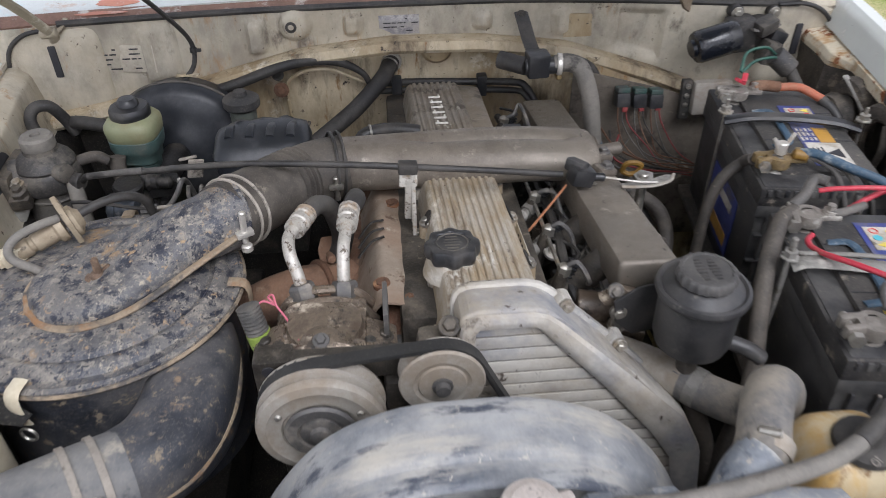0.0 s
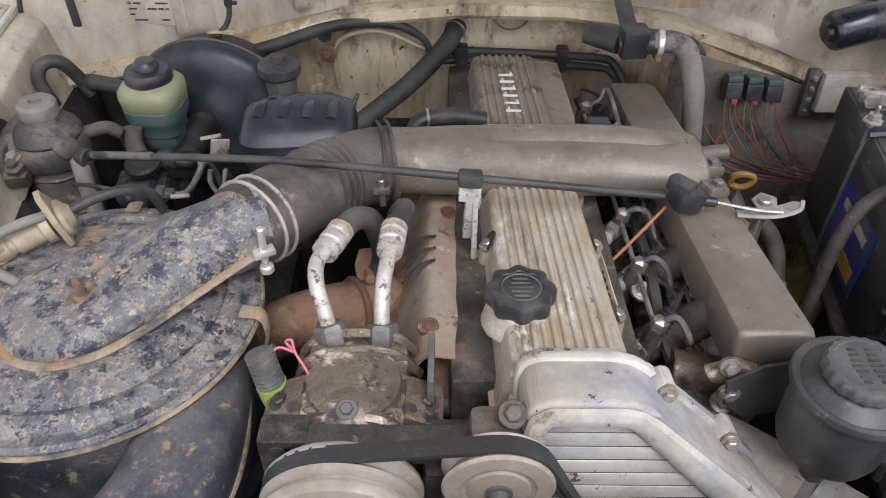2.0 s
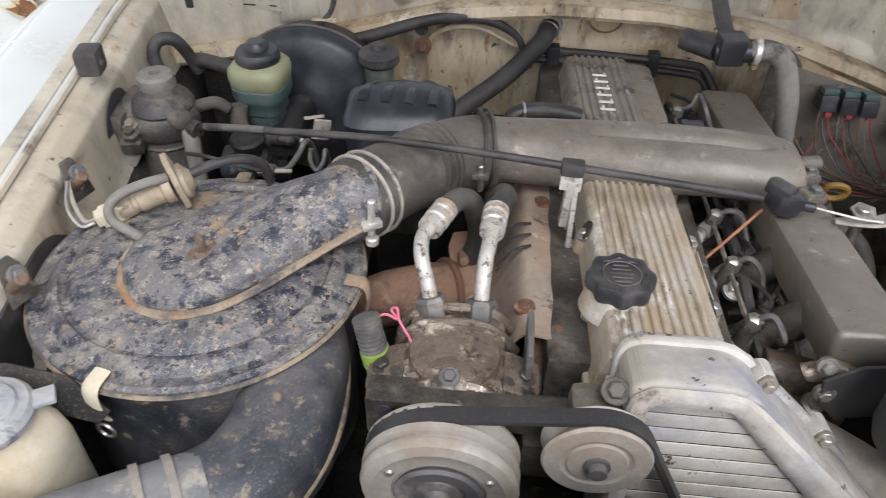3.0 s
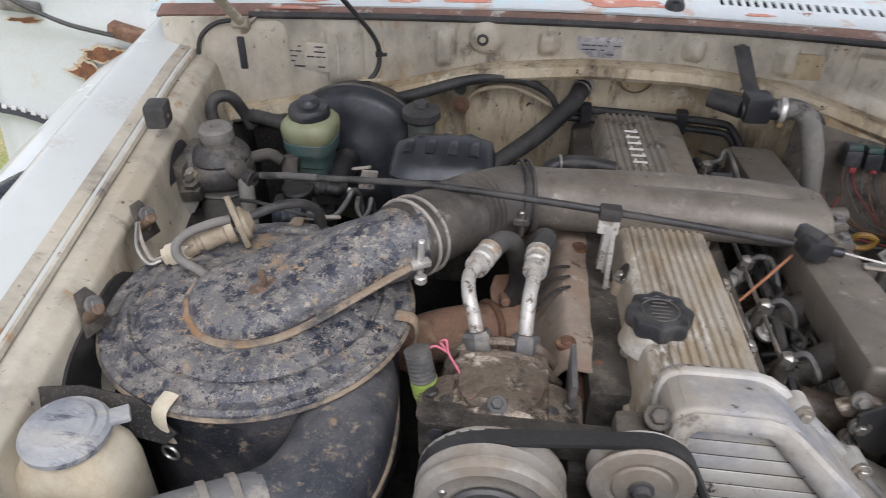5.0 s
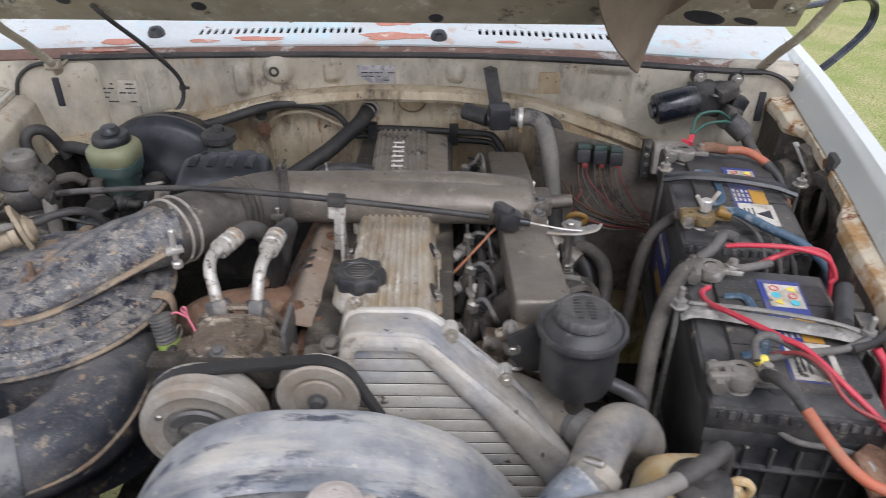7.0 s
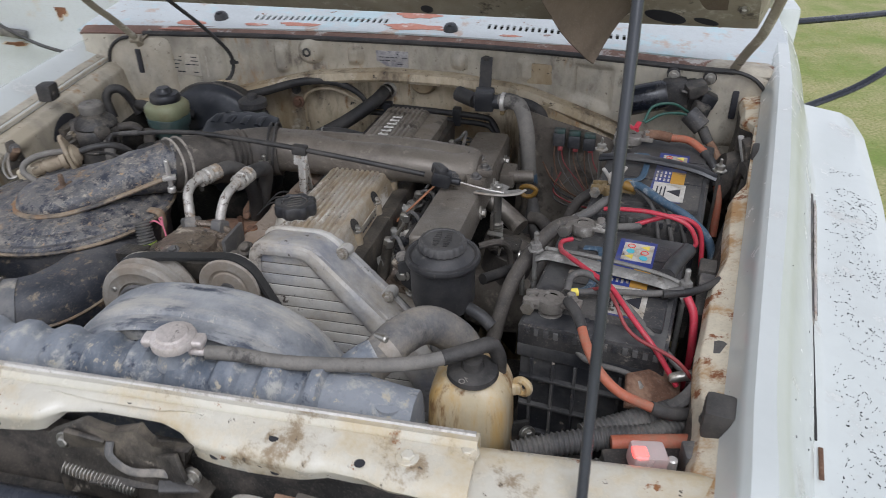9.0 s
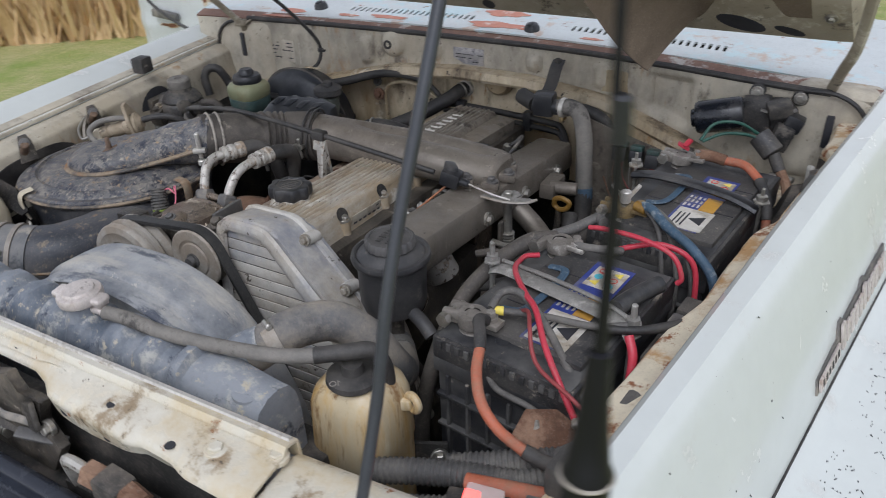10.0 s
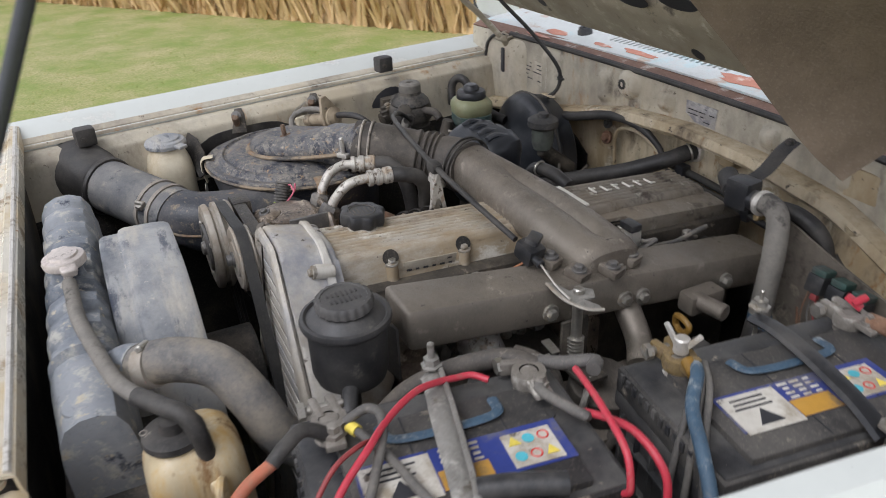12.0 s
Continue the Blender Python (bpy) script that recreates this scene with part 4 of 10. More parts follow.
def inner_l(u, v):
    y = 0.30 + 1.22 * u
    e = edge_l(y) + 0.082
    t = 1 - v
    prof = [(-0.006, 1.086), (0.016, 1.083), (0.034, 1.068), (0.040, 1.03), (0.048, 0.98), (0.075, 0.93), (0.085, 0.80), (0.088, 0.45)]
    k = t * (len(prof) - 1)
    i = min(int(k), len(prof) - 2)
    f = k - i
    dx = prof[i][0] + (prof[i + 1][0] - prof[i][0]) * f
    z = prof[i][1] + (prof[i + 1][1] - prof[i][1]) * f
    dx += 0.004 * noise.noise(V(y * 7, z * 9, 0)) - 0.012 * (smoothstep(0.99, 1.01, z) * (1 - smoothstep(1.045, 1.06, z))) * (1 - smoothstep(0.03, 0.05, abs(y - 0.98)))
    return e + dx, y, z


P("inner_fender", "cream", body, lambda bm: sheet(bm, lambda u, v: inner_l(u, 0.40 + 0.60 * v), 70, 30, 0.003), "dirty cream inner fender panel")
# Lower part of the same panel, with the bay's shade painted in as black.
P("inner_fender_lower", "black_void", body, lambda bm: sheet(bm, lambda u, v: inner_l(u, 0.40 * v), 40, 14, 0.003), "lower inner fender, coloured black for the shade down there")


def inner_r(u, v):
    y = 0.34 + 1.14 * u
    e = edge_r(y) - 0.012
    t = v
    wav = 0.010 * noise.noise(V(y * 10, 0, 7)) + 0.008 * math.sin(y * 17)
    prof = [(0.0, 1.104), (-0.008, 1.101), (-0.030 + wav, 1.096), (-0.036 + wav, 1.084), (-0.040, 1.04), (-0.050, 0.95), (-0.065, 0.80), (-0.07, 0.45)]
    k = t * (len(prof) - 1)
    i = min(int(k), len(prof) - 2)
    f = k - i
    dx = prof[i][0] + (prof[i + 1][0] - prof[i][0]) * f
    z = prof[i][1] + (prof[i + 1][1] - prof[i][1]) * f
    # pocket behind the rear battery: narrow lip, panel set back below it
    w = smoothstep(0.95, 1.03, y) * (1 - smoothstep(1.25, 1.31, y))
    dx = dx + w * ((-0.012 if z > 1.083 else 0.016) - dx) if z < 1.1035 else dx
    return e + dx, y, z + 0.012 * smoothstep(0.5, 1.1, y) * smoothstep(1.0, 1.09, z)


P("inner_fender", "rust_lip", body, lambda bm: sheet(bm, lambda u, v: inner_r(u, 0.45 * v), 90, 26, 0.003), "cream inner fender with heavy surface rust")
P("inner_fender_lower", "inner_grime", body, lambda bm: sheet(bm, lambda u, v: inner_r(u, 0.45 + 0.55 * v), 40, 12, 0.003), "grimy dark lower inner fender")


# Black sheets laid over the lower bulkhead as painted shade behind the engine parts.
def wall_shade_sheet(u, v):
    x = -0.79 + 0.44 * u
    z = 0.40 + (lerp([(-0.79, 0.965), (-0.5, 0.99), (-0.40, 0.965), (-0.35, 0.93)], x) - 0.40) * v
    return x, wall_low((x + 0.80) / 1.62, (z - 0.35) / (ledge(x) - 0.352))[1] - 0.008 + 0.003 * noise.noise(V(x * 9, 0, z * 9)), z


P("sound_mat", "black_void", body, lambda bm: sheet(bm, wall_shade_sheet, 30, 30, -0.004), "added black sheet on the bulkhead, standing in for shade")
P("sound_mat", "black_void", body, lambda bm: sheet(bm, lambda u, v: (-0.36 + 0.66 * u, wall_low((0.44 + 0.66 * u) / 1.62, (0.40 + 0.46 * v - 0.35) / 0.73)[1] - 0.008, 0.40 + 0.46 * v), 30, 20, -0.004), "added black sheet on the bulkhead, standing in for shade")
# Added black sheets below the parts: they make the gaps dark, as shade would.
P("splash_panel", "black_void", body, lambda bm: box(bm, at((0.30, 0.80, 0.62)), (0.30, 0.62, 0.006), 0.001), "added black sheet under the battery side, darkening the gaps")
P("splash_panel", "black_void", body, lambda bm: box(bm, at((0.525, 1.0, 0.612)), (0.19, 0.46, 0.006), 0.001), "added black sheet under the rear battery, darkening the gaps")
P("under_tray", "black_void", body, lambda bm: box(bm, at((0, 0.95, 0.345)), (1.1, 1.15, 0.006), 0.001), "added black sheet closing the bay floor for shade")


# slam panel
def slam_front(x):
    return lerp([(-0.60, 0.35), (-0.30, 0.350), (-0.10, 0.355), (-0.07, 0.358), (-0.05, 0.374), (-0.01, 0.381), (0.06, 0.380), (0.085, 0.372), (0.105, 0.360), (0.13, 0.357), (0.21, 0.353), (0.225, 0.351), (0.24, 0.356), (0.28, 0.354), (0.30, 0.347), (0.38, 0.343), (0.40, 0.342)], x)


def slam(u, v):
    x = -0.62 + 0.995 * u
    yb = 0.405 + 0.006 * x
    yf = slam_front(x)
    zb = lerp([(-0.60, 1.072), (-0.13, 1.074), (-0.07, 1.080), (-0.05, 1.094), (0.08, 1.095), (0.105, 1.075), (0.16, 1.074), (0.21, 1.079), (0.225, 1.085), (0.27, 1.086), (0.295, 1.091), (0.38, 1.096)], x)
    rows = [(yb + 0.004, 1.094), (yb + 0.002, 1.1150), (yb - 0.010, 1.1175), (yb - 0.013, 1.1105), (yb - 0.02, 1.1095), ((yb + yf) / 2, 1.1085), (yf + 0.010, 1.1055), (yf + 0.002, 1.1010), (yf, 1.098), (yf + 0.002, (1.098 + zb) / 2), (yf + 0.004, zb)]
    k = v * (len(rows) - 1)
    i = min(int(k), len(rows) - 2)
    f = k - i
    y = rows[i][0] + (rows[i + 1][0] - rows[i][0]) * f
    z = rows[i][1] + (rows[i + 1][1] - rows[i][1]) * f
    return x, y, z + 0.0015 * noise.noise(V(x * 8, y * 14, 0))


sl = P("slam_panel", "slam", body, lambda bm: sheet(bm, slam, 110, 30, 0.003), "worn cream radiator support panel with rust stains")
P("edge_trim", "bright", sl, lambda bm: tube(bm, [(-0.61, 0.400, 1.119), (-0.2, 0.4025, 1.119), (0.372, 0.406, 1.119)], 0.0035, 6, 8), "bright worn metal edge")


def slam_end(u, v):
    x = 0.372 + 0.24 * u
    yb, yf = 0.412 + 0.012 * u, 0.338 + 0.02 * u
    rows = [(yb, 1.075), (yb, 1.094), (yb - 0.008, 1.098), ((yb + yf) / 2, 1.096), (yf + 0.008, 1.092), (yf, 1.082), (yf + 0.002, 0.99)]
    k = v * (len(rows) - 1)
    i = min(int(k), len(rows) - 2)
    f = k - i
    return x, rows[i][0] + (rows[i + 1][0] - rows[i][0]) * f, rows[i][1] + (rows[i + 1][1] - rows[i][1]) * f


P("slam_panel_end", "slam", body, lambda bm: sheet(bm, slam_end, 24, 18, 0.003), "worn cream corner panel")


def slam_end_l(u, v):
    x, y, z = slam_end(u, v)
    return -0.61 - 0.04 * u, y - 0.005, z + 0.002


P("slam_panel_end", "slam", body, lambda bm: sheet(bm, slam_end_l, 10, 18, -0.003), "worn cream corner panel")
for p in ((0.314, 0.374, 1.1105), (0.367, 0.392, 1.1105), (-0.33, 0.375, 1.1105), (-0.40, 0.392, 1.1105)):
    bolt(sl, p, (0, 0, 1), 0.0068, "slam", 0.005)
for x, y, z, ax in ((0.022, 0.3885, 1.1108, (0, 0, 1)), (0.183, 0.372, 1.1095, (0, 0, 1)), (0.175, 0.3540, 1.092, (0, -1, 0)), (0.188, 0.3545, 1.084, (0, -1, 0)), (0.272, 0.360, 1.1080, (0, 0, 1)), (0.125, 0.3570, 1.088, (0, -1, 0)), (-0.118, 0.3545, 1.086, (0, -1, 0)), (-0.16, 0.36, 1.1085, (0, 0, 1))):
    P("punched_hole", "label_ink", sl, lambda bm: lathe(bm, [(0.0052, 0), (0.005, 0.0006), (0, 0.0007)], along((x, y, z), V(x, y, z) + V(*ax)), 14))

# bonnet latch
lt = thing("bonnet_latch", (0.0, 0.33, 1.06), "greasy steel bonnet latch bolted to the cream panel", "latch")
P("latch_plate", "cast", lt, lambda bm: prism(bm, [(-0.055, -0.05), (0.05, -0.055), (0.062, -0.02), (0.04, 0.0), (0.05, 0.03), (0.02, 0.022), (0.012, 0.045), (-0.01, 0.03), (-0.03, 0.042), (-0.06, 0.02)], 0.012, at((0.032, 0.358, 1.066), 80) @ Matrix.Diagonal((1.45, 1.0, 1, 1)), 0.003))
P("latch_web", "cast", lt, lambda bm: (box(bm, at((-0.015, 0.351, 1.078), 15, 20, 10), (0.04, 0.006, 0.045), 0.002), box(bm, at((0.070, 0.348, 1.068), -10, -25, -12), (0.06, 0.006, 0.030), 0.002), box(bm, at((0.03, 0.347, 1.048), 30, 0, 5), (0.08, 0.022, 0.006), 0.002)))
P("latch_hook", "pulley_dark", lt, lambda bm: tube(bm, [(0.018, 0.349, 1.092), (0.020, 0.341, 1.08), (0.04, 0.339, 1.066), (0.07, 0.341, 1.068), (0.085, 0.348, 1.060)], 0.0045, 8, 6, flat=0.5))
P("latch_lever", "pulley_dark", lt, lambda bm: box(bm, at((0.095, 0.342, 1.054), 10, 20, 30), (0.05, 0.013, 0.004), 0.002))
P("latch_spring", "steel", lt, lambda bm: tube(bm, [(-0.04, 0.343, 1.05), (0.04, 0.340, 1.038)], 0.006, 8, 8, ridges=(0.004, 0.0014)))
for p in ((-0.035, 0.349, 1.083), (0.100, 0.348, 1.062), (0.01, 0.346, 1.040)):
    bolt(lt, p, (0, -1, 0.1), 0.006)

# radiator core support, grille area, chassis
P("core_support", "dark", body, lambda bm: (box(bm, at((0, 0.385, 0.72)), (1.16, 0.02, 0.68), 0.003)), "dirty black core support")
P("chassis_rail", "dark", body, lambda bm: box(bm, at((-0.40, 0.95, 0.50)), (0.09, 1.7, 0.14), 0.01), "dirty chassis rail")
P("chassis_rail", "dark", body, lambda bm: box(bm, at((0.40, 0.95, 0.50)), (0.09, 1.7, 0.14), 0.01), "dirty chassis rail")
P("cross_member", "dark", body, lambda bm: box(bm, at((0, 0.75, 0.46)), (0.8, 0.16, 0.08), 0.01))
for sx in (-1, 1):
    P("wheel_arch", "dark", body, lambda bm: sheet(bm, lambda u, v: (sx * (0.70 + 0.25 * v), 0.95 + 0.46 * math.cos(math.pi * u), 0.42 + 0.44 * math.sin(math.pi * u)), 24, 4, 0.003))

# wheels under the fenders
for sx in (-0.80, 0.82):
    w = thing("wheel", (sx, 0.95, 0.0), "black all-terrain tyre on a steel rim under the fender", "wheel", "road wheels")
    ty = P("tyre", "rubber", w, lambda bm: lathe(bm, [(0.20, -0.10), (0.33, -0.115), (0.375, -0.10), (0.385, 0.0), (0.375, 0.10), (0.33, 0.115), (0.20, 0.10)], at((sx, 0.95, 0.384), 0, 90), 40))
    P("rim", "pulley", w, lambda bm: lathe(bm, [(0, 0.03), (0.08, 0.05), (0.16, 0.04), (0.2, 0.1), (0.205, -0.1), (0.0, -0.05)], at((sx, 0.95, 0.384), 0, 90), 32))

# bump rubbers on the fender lips
bm_loc = [(-0.646, 1.150, 1.110, 9), (-0.548, 0.512, 1.088, 9), (0.714, 1.114, 1.104, -9), (0.596, 0.485, 1.100, -9)]
for x, y, z, rz in bm_loc:
    b = thing("bump_rubber", (x, y, z - 0.005), "black rubber bonnet buffer on the fender lip", "buffer", "bonnet buffers")
    P("block", "rubber", b, lambda bm: (box(bm, at((x, y, z + 0.012), 0, 0, rz), (0.030, 0.036, 0.034), 0.006)))
    bolt(b, (x + (0.0152 if x < 0 else -0.0152), y - 0.004, z + 0.010), (1 if x < 0 else -1, 0, 0), 0.004, "dark", 0.003, "screw")

# open door and cab pillar
dr = thing("open_door", (-0.85, 1.80, 0.45), "open white front door with rust patches around the hinge", "door")


def door_skin(u, v):
    x = -0.86 - 0.58 * u - 0.05 * (1 - v) * u
    z = 0.42 + 0.86 * v
    y = 1.78 + 0.03 * math.sin(math.pi * v) - 0.012 * math.exp(-((z - 0.99) / 0.012) ** 2) + 0.03 * smoothstep(0.9, 1.0, u)
    return x, y, z


ds = P("door_skin", "white_rust", dr, lambda bm: sheet(bm, door_skin, 40, 40, -0.03), "white door skin with swage line")


def blot(pts_seed, cx, cz, rx, rz):
    """A ragged rust patch with a soft outline."""
    def f(bm):
        pts = []
        for i in range(48):
            a = 2 * math.pi * i / 48
            k = 0.85 + 0.5 * noise.noise(V(1.5 * math.cos(a) + pts_seed * 7, 1.5 * math.sin(a), 1)) + 0.22 * noise.noise(V(6 * math.cos(a), 6 * math.sin(a), pts_seed))
            pts.append((rx * k * math.cos(a), rz * k * math.sin(a)))
        prism(bm, pts, 0.0015, at((cx, 1.7985, cz), 90), bevel=0)
    return f


for k, (cx, cz, rx, rz) in enumerate(((-0.920, 1.075, 0.030, 0.048), (-1.105, 0.925, 0.055, 0.020), (-1.150, 0.872, 0.058, 0.036), (-1.10, 1.115, 0.018, 0.035), (-1.28, 1.00, 0.04, 0.006))):
    P("rust_patch", "door_rust", ds, blot(k + 1, cx, cz, rx, rz), "brown rust patch with a yellow halo")
    P("rust_halo", "rust_bleed", ds, lambda bm: blot(k + 1, cx, cz, rx * 1.22, rz * 1.3)(bm) or bmesh.ops.translate(bm, vec=(0, 0.0008, 0), verts=bm.verts), "pale rust bleed")
P("decal_strip", "label_ink", ds, lambda bm: tube(bm, [(-1.46, 1.805, 0.775), (-1.36, 1.807, 0.762), (-1.24, 1.807, 0.722)], 0.026, 6, 6, flat=0.05), "black decal strip with plain pale bars")
for i in range(8):
    x = -1.44 + 0.024 * i
    P("decal_bar", "letter", ds, lambda bm: box(bm, at((x, 1.8025, lerp([(-1.46, 0.775), (-1.36, 0.762), (-1.24, 0.722)], x)), 0, 12), (0.012, 0.004, 0.026), 0.0005))
P("mirror_stump", "rust", dr, lambda bm: (box(bm, at((-1.03, 1.79, 0.985), 0, 15), (0.09, 0.04, 0.03), 0.006)), "rusted mirror bracket")
P("mirror_cable", "rubber", dr, lambda bm: tube(bm, [(-1.06, 1.77, 0.985), (-1.16, 1.73, 1.03), (-1.30, 1.74, 1.10), (-1.38, 1.79, 1.20)], 0.005, 6, 8), "black dangling cable")
P("door_handle", "pulley_dark", dr, lambda bm: box(bm, at((-1.285, 1.79, 1.035), 0, 5), (0.11, 0.02, 0.025), 0.006), "grey pull handle")
P("cab_pillar", "white", body, lambda bm: box(bm, at((-0.84, 1.80, 0.80)), (0.05, 0.16, 0.80), 0.015), "white cab pillar")
P("cab_pillar", "white", body, lambda bm: box(bm, at((0.85, 1.86, 0.80)), (0.05, 0.16, 0.80), 0.015), "white cab pillar")

# side rail seen past the fender
sr = thing("side_rail", (-0.98, 1.0, 0.35), "black painted tubular side rail along the fender", "rail")
P("tube", "bar_black", sr, lambda bm: tube(bm, [(-0.70, 0.12, 0.88), (-0.90, 0.40, 0.90), (-0.955, 0.9, 0.935), (-0.955, 1.20, 0.93), (-0.96, 1.42, 0.85), (-0.96, 1.55, 0.70), (-0.95, 1.7, 0.45)], 0.030, 14, 10))
# mirror arm on the other side
mr = thing("mirror_arm", (0.86, 1.91, 0.86), "black tubular mirror arm on the cab side", "mirror")
P("arm", "bar_black", mr, lambda bm: tube(bm, [(0.86, 1.91, 0.86), (0.98, 1.99, 0.89), (1.128, 2.07, 0.935), (1.25, 2.14, 1.005), (1.285, 2.16, 1.05), (1.27, 2.15, 1.10), (1.20, 2.11, 1.125), (1.02, 2.0, 1.13), (0.86, 1.92, 1.13)], 0.013, 8, 8, flat=0.6))

# bonnet, propped open
HA = 47.0
HY, HZ = 1.395, 1.273


def hood_point(x, d, off=0.0):
    """d metres up the bonnet from its rear lip, off metres below its plane."""
    c, s = math.cos(radians(HA)), math.sin(radians(HA))
    return V(x, HY - d * c - off * s, HZ + d * s - off * c)


def hood_half(d):
    return 0.735 - 0.165 * d * 0.95


hd = thing("bonnet", (0, 1.45, 1.13), "white bonnet propped open, dusty underside with torn brown liner", "bonnet")


def hood_skin(u, v):
    d = -0.01 + 1.12 * v
    x = hood_half(d) * (2 * u - 1)
    return hood_point(x, d, -0.045 - 0.02 * (1 - (2 * u - 1) ** 2))


P("outer_panel", "white", hd, lambda bm: sheet(bm, hood_skin, 24, 24, 0.002), "white outer skin")


def hood_under(u, v):
    d = 1.11 * v
    x = hood_half(d) * (2 * u - 1) * 0.995
    edge = min(hood_half(d) - abs(x), d + 0.02, 1.13 - d)
    off = 0.004 + 0.022 * (1 - smoothstep(0.10, 0.13, d) * (1 - smoothstep(1.0, 1.05, d))) * smoothstep(0.0, 0.02, edge)
    for rib in (-0.33, 0.33):
        off += 0.02 * (1 - smoothstep(0.03, 0.05, abs(x - rib * (1 - 0.3 * d))))
    return hood_point(x, d, min(off, 0.026) - 0.03 * (1 - smoothstep(0.0, 0.012, edge)))


hu = P("inner_panel", "hood_in", hd, lambda bm: sheet(bm, hood_under, 80, 70, -0.002), "dusty cream inner pressing")
for x, d in ((-0.30, 0.045), (0.095, 0.016), (0.40, 0.05), (-0.52, 0.06)):
    p, q = hood_point(x, d, 0.0272), hood_point(x, d, 0.04)
    P("hole", "label_ink", hu, lambda bm: lathe(bm, [(0.013, 0), (0.0128, 0.0008), (0, 0.001)], along(p, q), 18))
for x, d, w, h in ((0.548, 0.026, 0.082, 0.036), (0.622, 0.016, 0.050, 0.018), (0.015, 0.118, 0.075, 0.032), (0.125, 0.136, 0.080, 0.034), (-0.15, 0.125, 0.075, 0.032)):
    p, q = hood_point(x, d, 0.0272), hood_point(x, d, 0.04)
    P("cut_out", "label_ink", hu, lambda bm: lathe(bm, [(0.5, 0), (0.49, 0.0009), (0, 0.0012)], along(p, q) @ turn(0, 0, -20 if x > 0.3 else 0) @ Matrix.Diagonal((w, h, 1, 1)), 26))
for x, d in ((0.21, 0.012), (-0.12, 0.035), (0.27, 0.04)):
    p, q = hood_point(x, d, 0.0272), hood_point(x, d, 0.04)
    P("slot", "label_ink", hu, lambda bm: box(bm, along(p, q), (0.045, 0.009, 0.001), 0))


LINER_EDGE = [(0.033, 0.429, 0.136), (0.043, 0.417, 0.134), (0.065, 0.405, 0.134), (0.091, 0.383, 0.127), (0.113, 0.367, 0.121), (0.177, 0.339, 0.113), (0.249, 0.315, 0.110), (0.40, 0.26, 0.095), (0.60, 0.08, 0.07), (0.80, -0.30, 0.045), (1.02, -0.50, 0.03)]


def liner(u, v):
    """Torn liner: its free edge sags away from the bonnet and ends in a hanging point."""
    d = 0.033 + 0.987 * v ** 1.6
    xl = lerp([(p[0], p[1]) for p in LINER_EDGE], d)
    drop = lerp([(p[0], p[2]) for p in LINER_EDGE], d)
    hold = 0.482 + 0.05 * smoothstep(0.05, 0.4, d)
    x = xl + (0.655 - 0.10 * d - xl) * u ** 1.3
    f = min(1.0, max(0.0, (x - xl) / (hold - xl)))
    off = 0.030 + (drop - 0.030) * (1 - f) ** 1.35
    d += 0.075 * smoothstep(0.478, 0.53, x) * (1 - v) * (1 - 0.7 * smoothstep(0.58, 0.62, x))
    return hood_point(x, d, off + 0.004 * noise.noise(V(x * 6, d * 6, 0)))


P("liner", "insulation", hd, lambda bm: sheet(bm, liner, 70, 80, 0.004), "torn brown felt liner with a hanging flap")
for sx, x in ((-1, -0.638), (1, 0.708)):
    hg = P("hinge_arm", "hood_in", hd, lambda bm: tube(bm, [(x - sx * 0.004, 1.470, 1.120), (x - sx * 0.012, 1.452, 1.142), (x, 1.40, 1.20), (x + sx * 0.014, 1.34, 1.26), (x + sx * 0.020, 1.24, 1.375)], 0.009, 8, 6, flat=0.6), "dusty hinge arm")
    P("hinge_base", "hood_in", hd, lambda bm: (tube(bm, [(x + sx * 0.020, 1.478, 1.150), (x - sx * 0.004, 1.462, 1.139), (x - sx * 0.022, 1.468, 1.146), (x - sx * 0.030, 1.482, 1.158)], 0.010, 8, 6, flat=0.45), cyl(bm, (x - sx * 0.022, 1.450, 1.146), (x + sx * 0.006, 1.450, 1.144), 0.008)), "curved dusty hinge hook")
    P("hinge_slot", "label_ink", body, lambda bm: box(bm, at((x, 1.4590 if sx < 0 else 1.4210, 1.090), 0), (0.013, 0.006, 0.058), 0.003))
    for k in (0.06, 0.14):
        bolt(hg, hood_point(x - sx * 0.03, k, 0.03), (0, -0.7, -0.7), 0.006)
P("hood_cable", "rubber", hd, lambda bm: tube(bm, [(-0.475, 1.335, 1.290), (-0.460, 1.352, 1.262), (-0.430, 1.405, 1.200), (-0.402, 1.450, 1.135), (-0.3955, 1.460, 1.100), (-0.402, 1.452, 1.070), (-0.428, 1.430, 1.048)], 0.0042, 8, 10), "thin black cable hanging from the bonnet")

P("cable_tie", "rubber", hd, lambda bm: (cyl(bm, (-0.3955, 1.460, 1.106), (-0.3958, 1.460, 1.096), 0.0065), box(bm, at((-0.388, 1.459, 1.101)), (0.012, 0.006, 0.005), 0.001)), "black cable tie")

# prop rod
pr = thing("prop_rod", (0.473, 0.352, 1.09), "grey steel prop rod holding up the bonnet", "prop rod")
P("rod", "rod", pr, lambda bm: tube(bm, [(0.473, 0.350, 1.092), (0.472, 0.40, 1.205), (0.472, 0.436, 1.314), (0.473, 0.52, 1.488), (0.474, 0.72, 1.90), (0.474, 0.745, 1.945)], 0.0049, 10, 8))
P("pivot", "rubber", pr, lambda bm: lathe(bm, [(0.012, 0), (0.012, 0.008), (0.007, 0.02), (0, 0.021)], at((0.473, 0.350, 1.088)), 14))

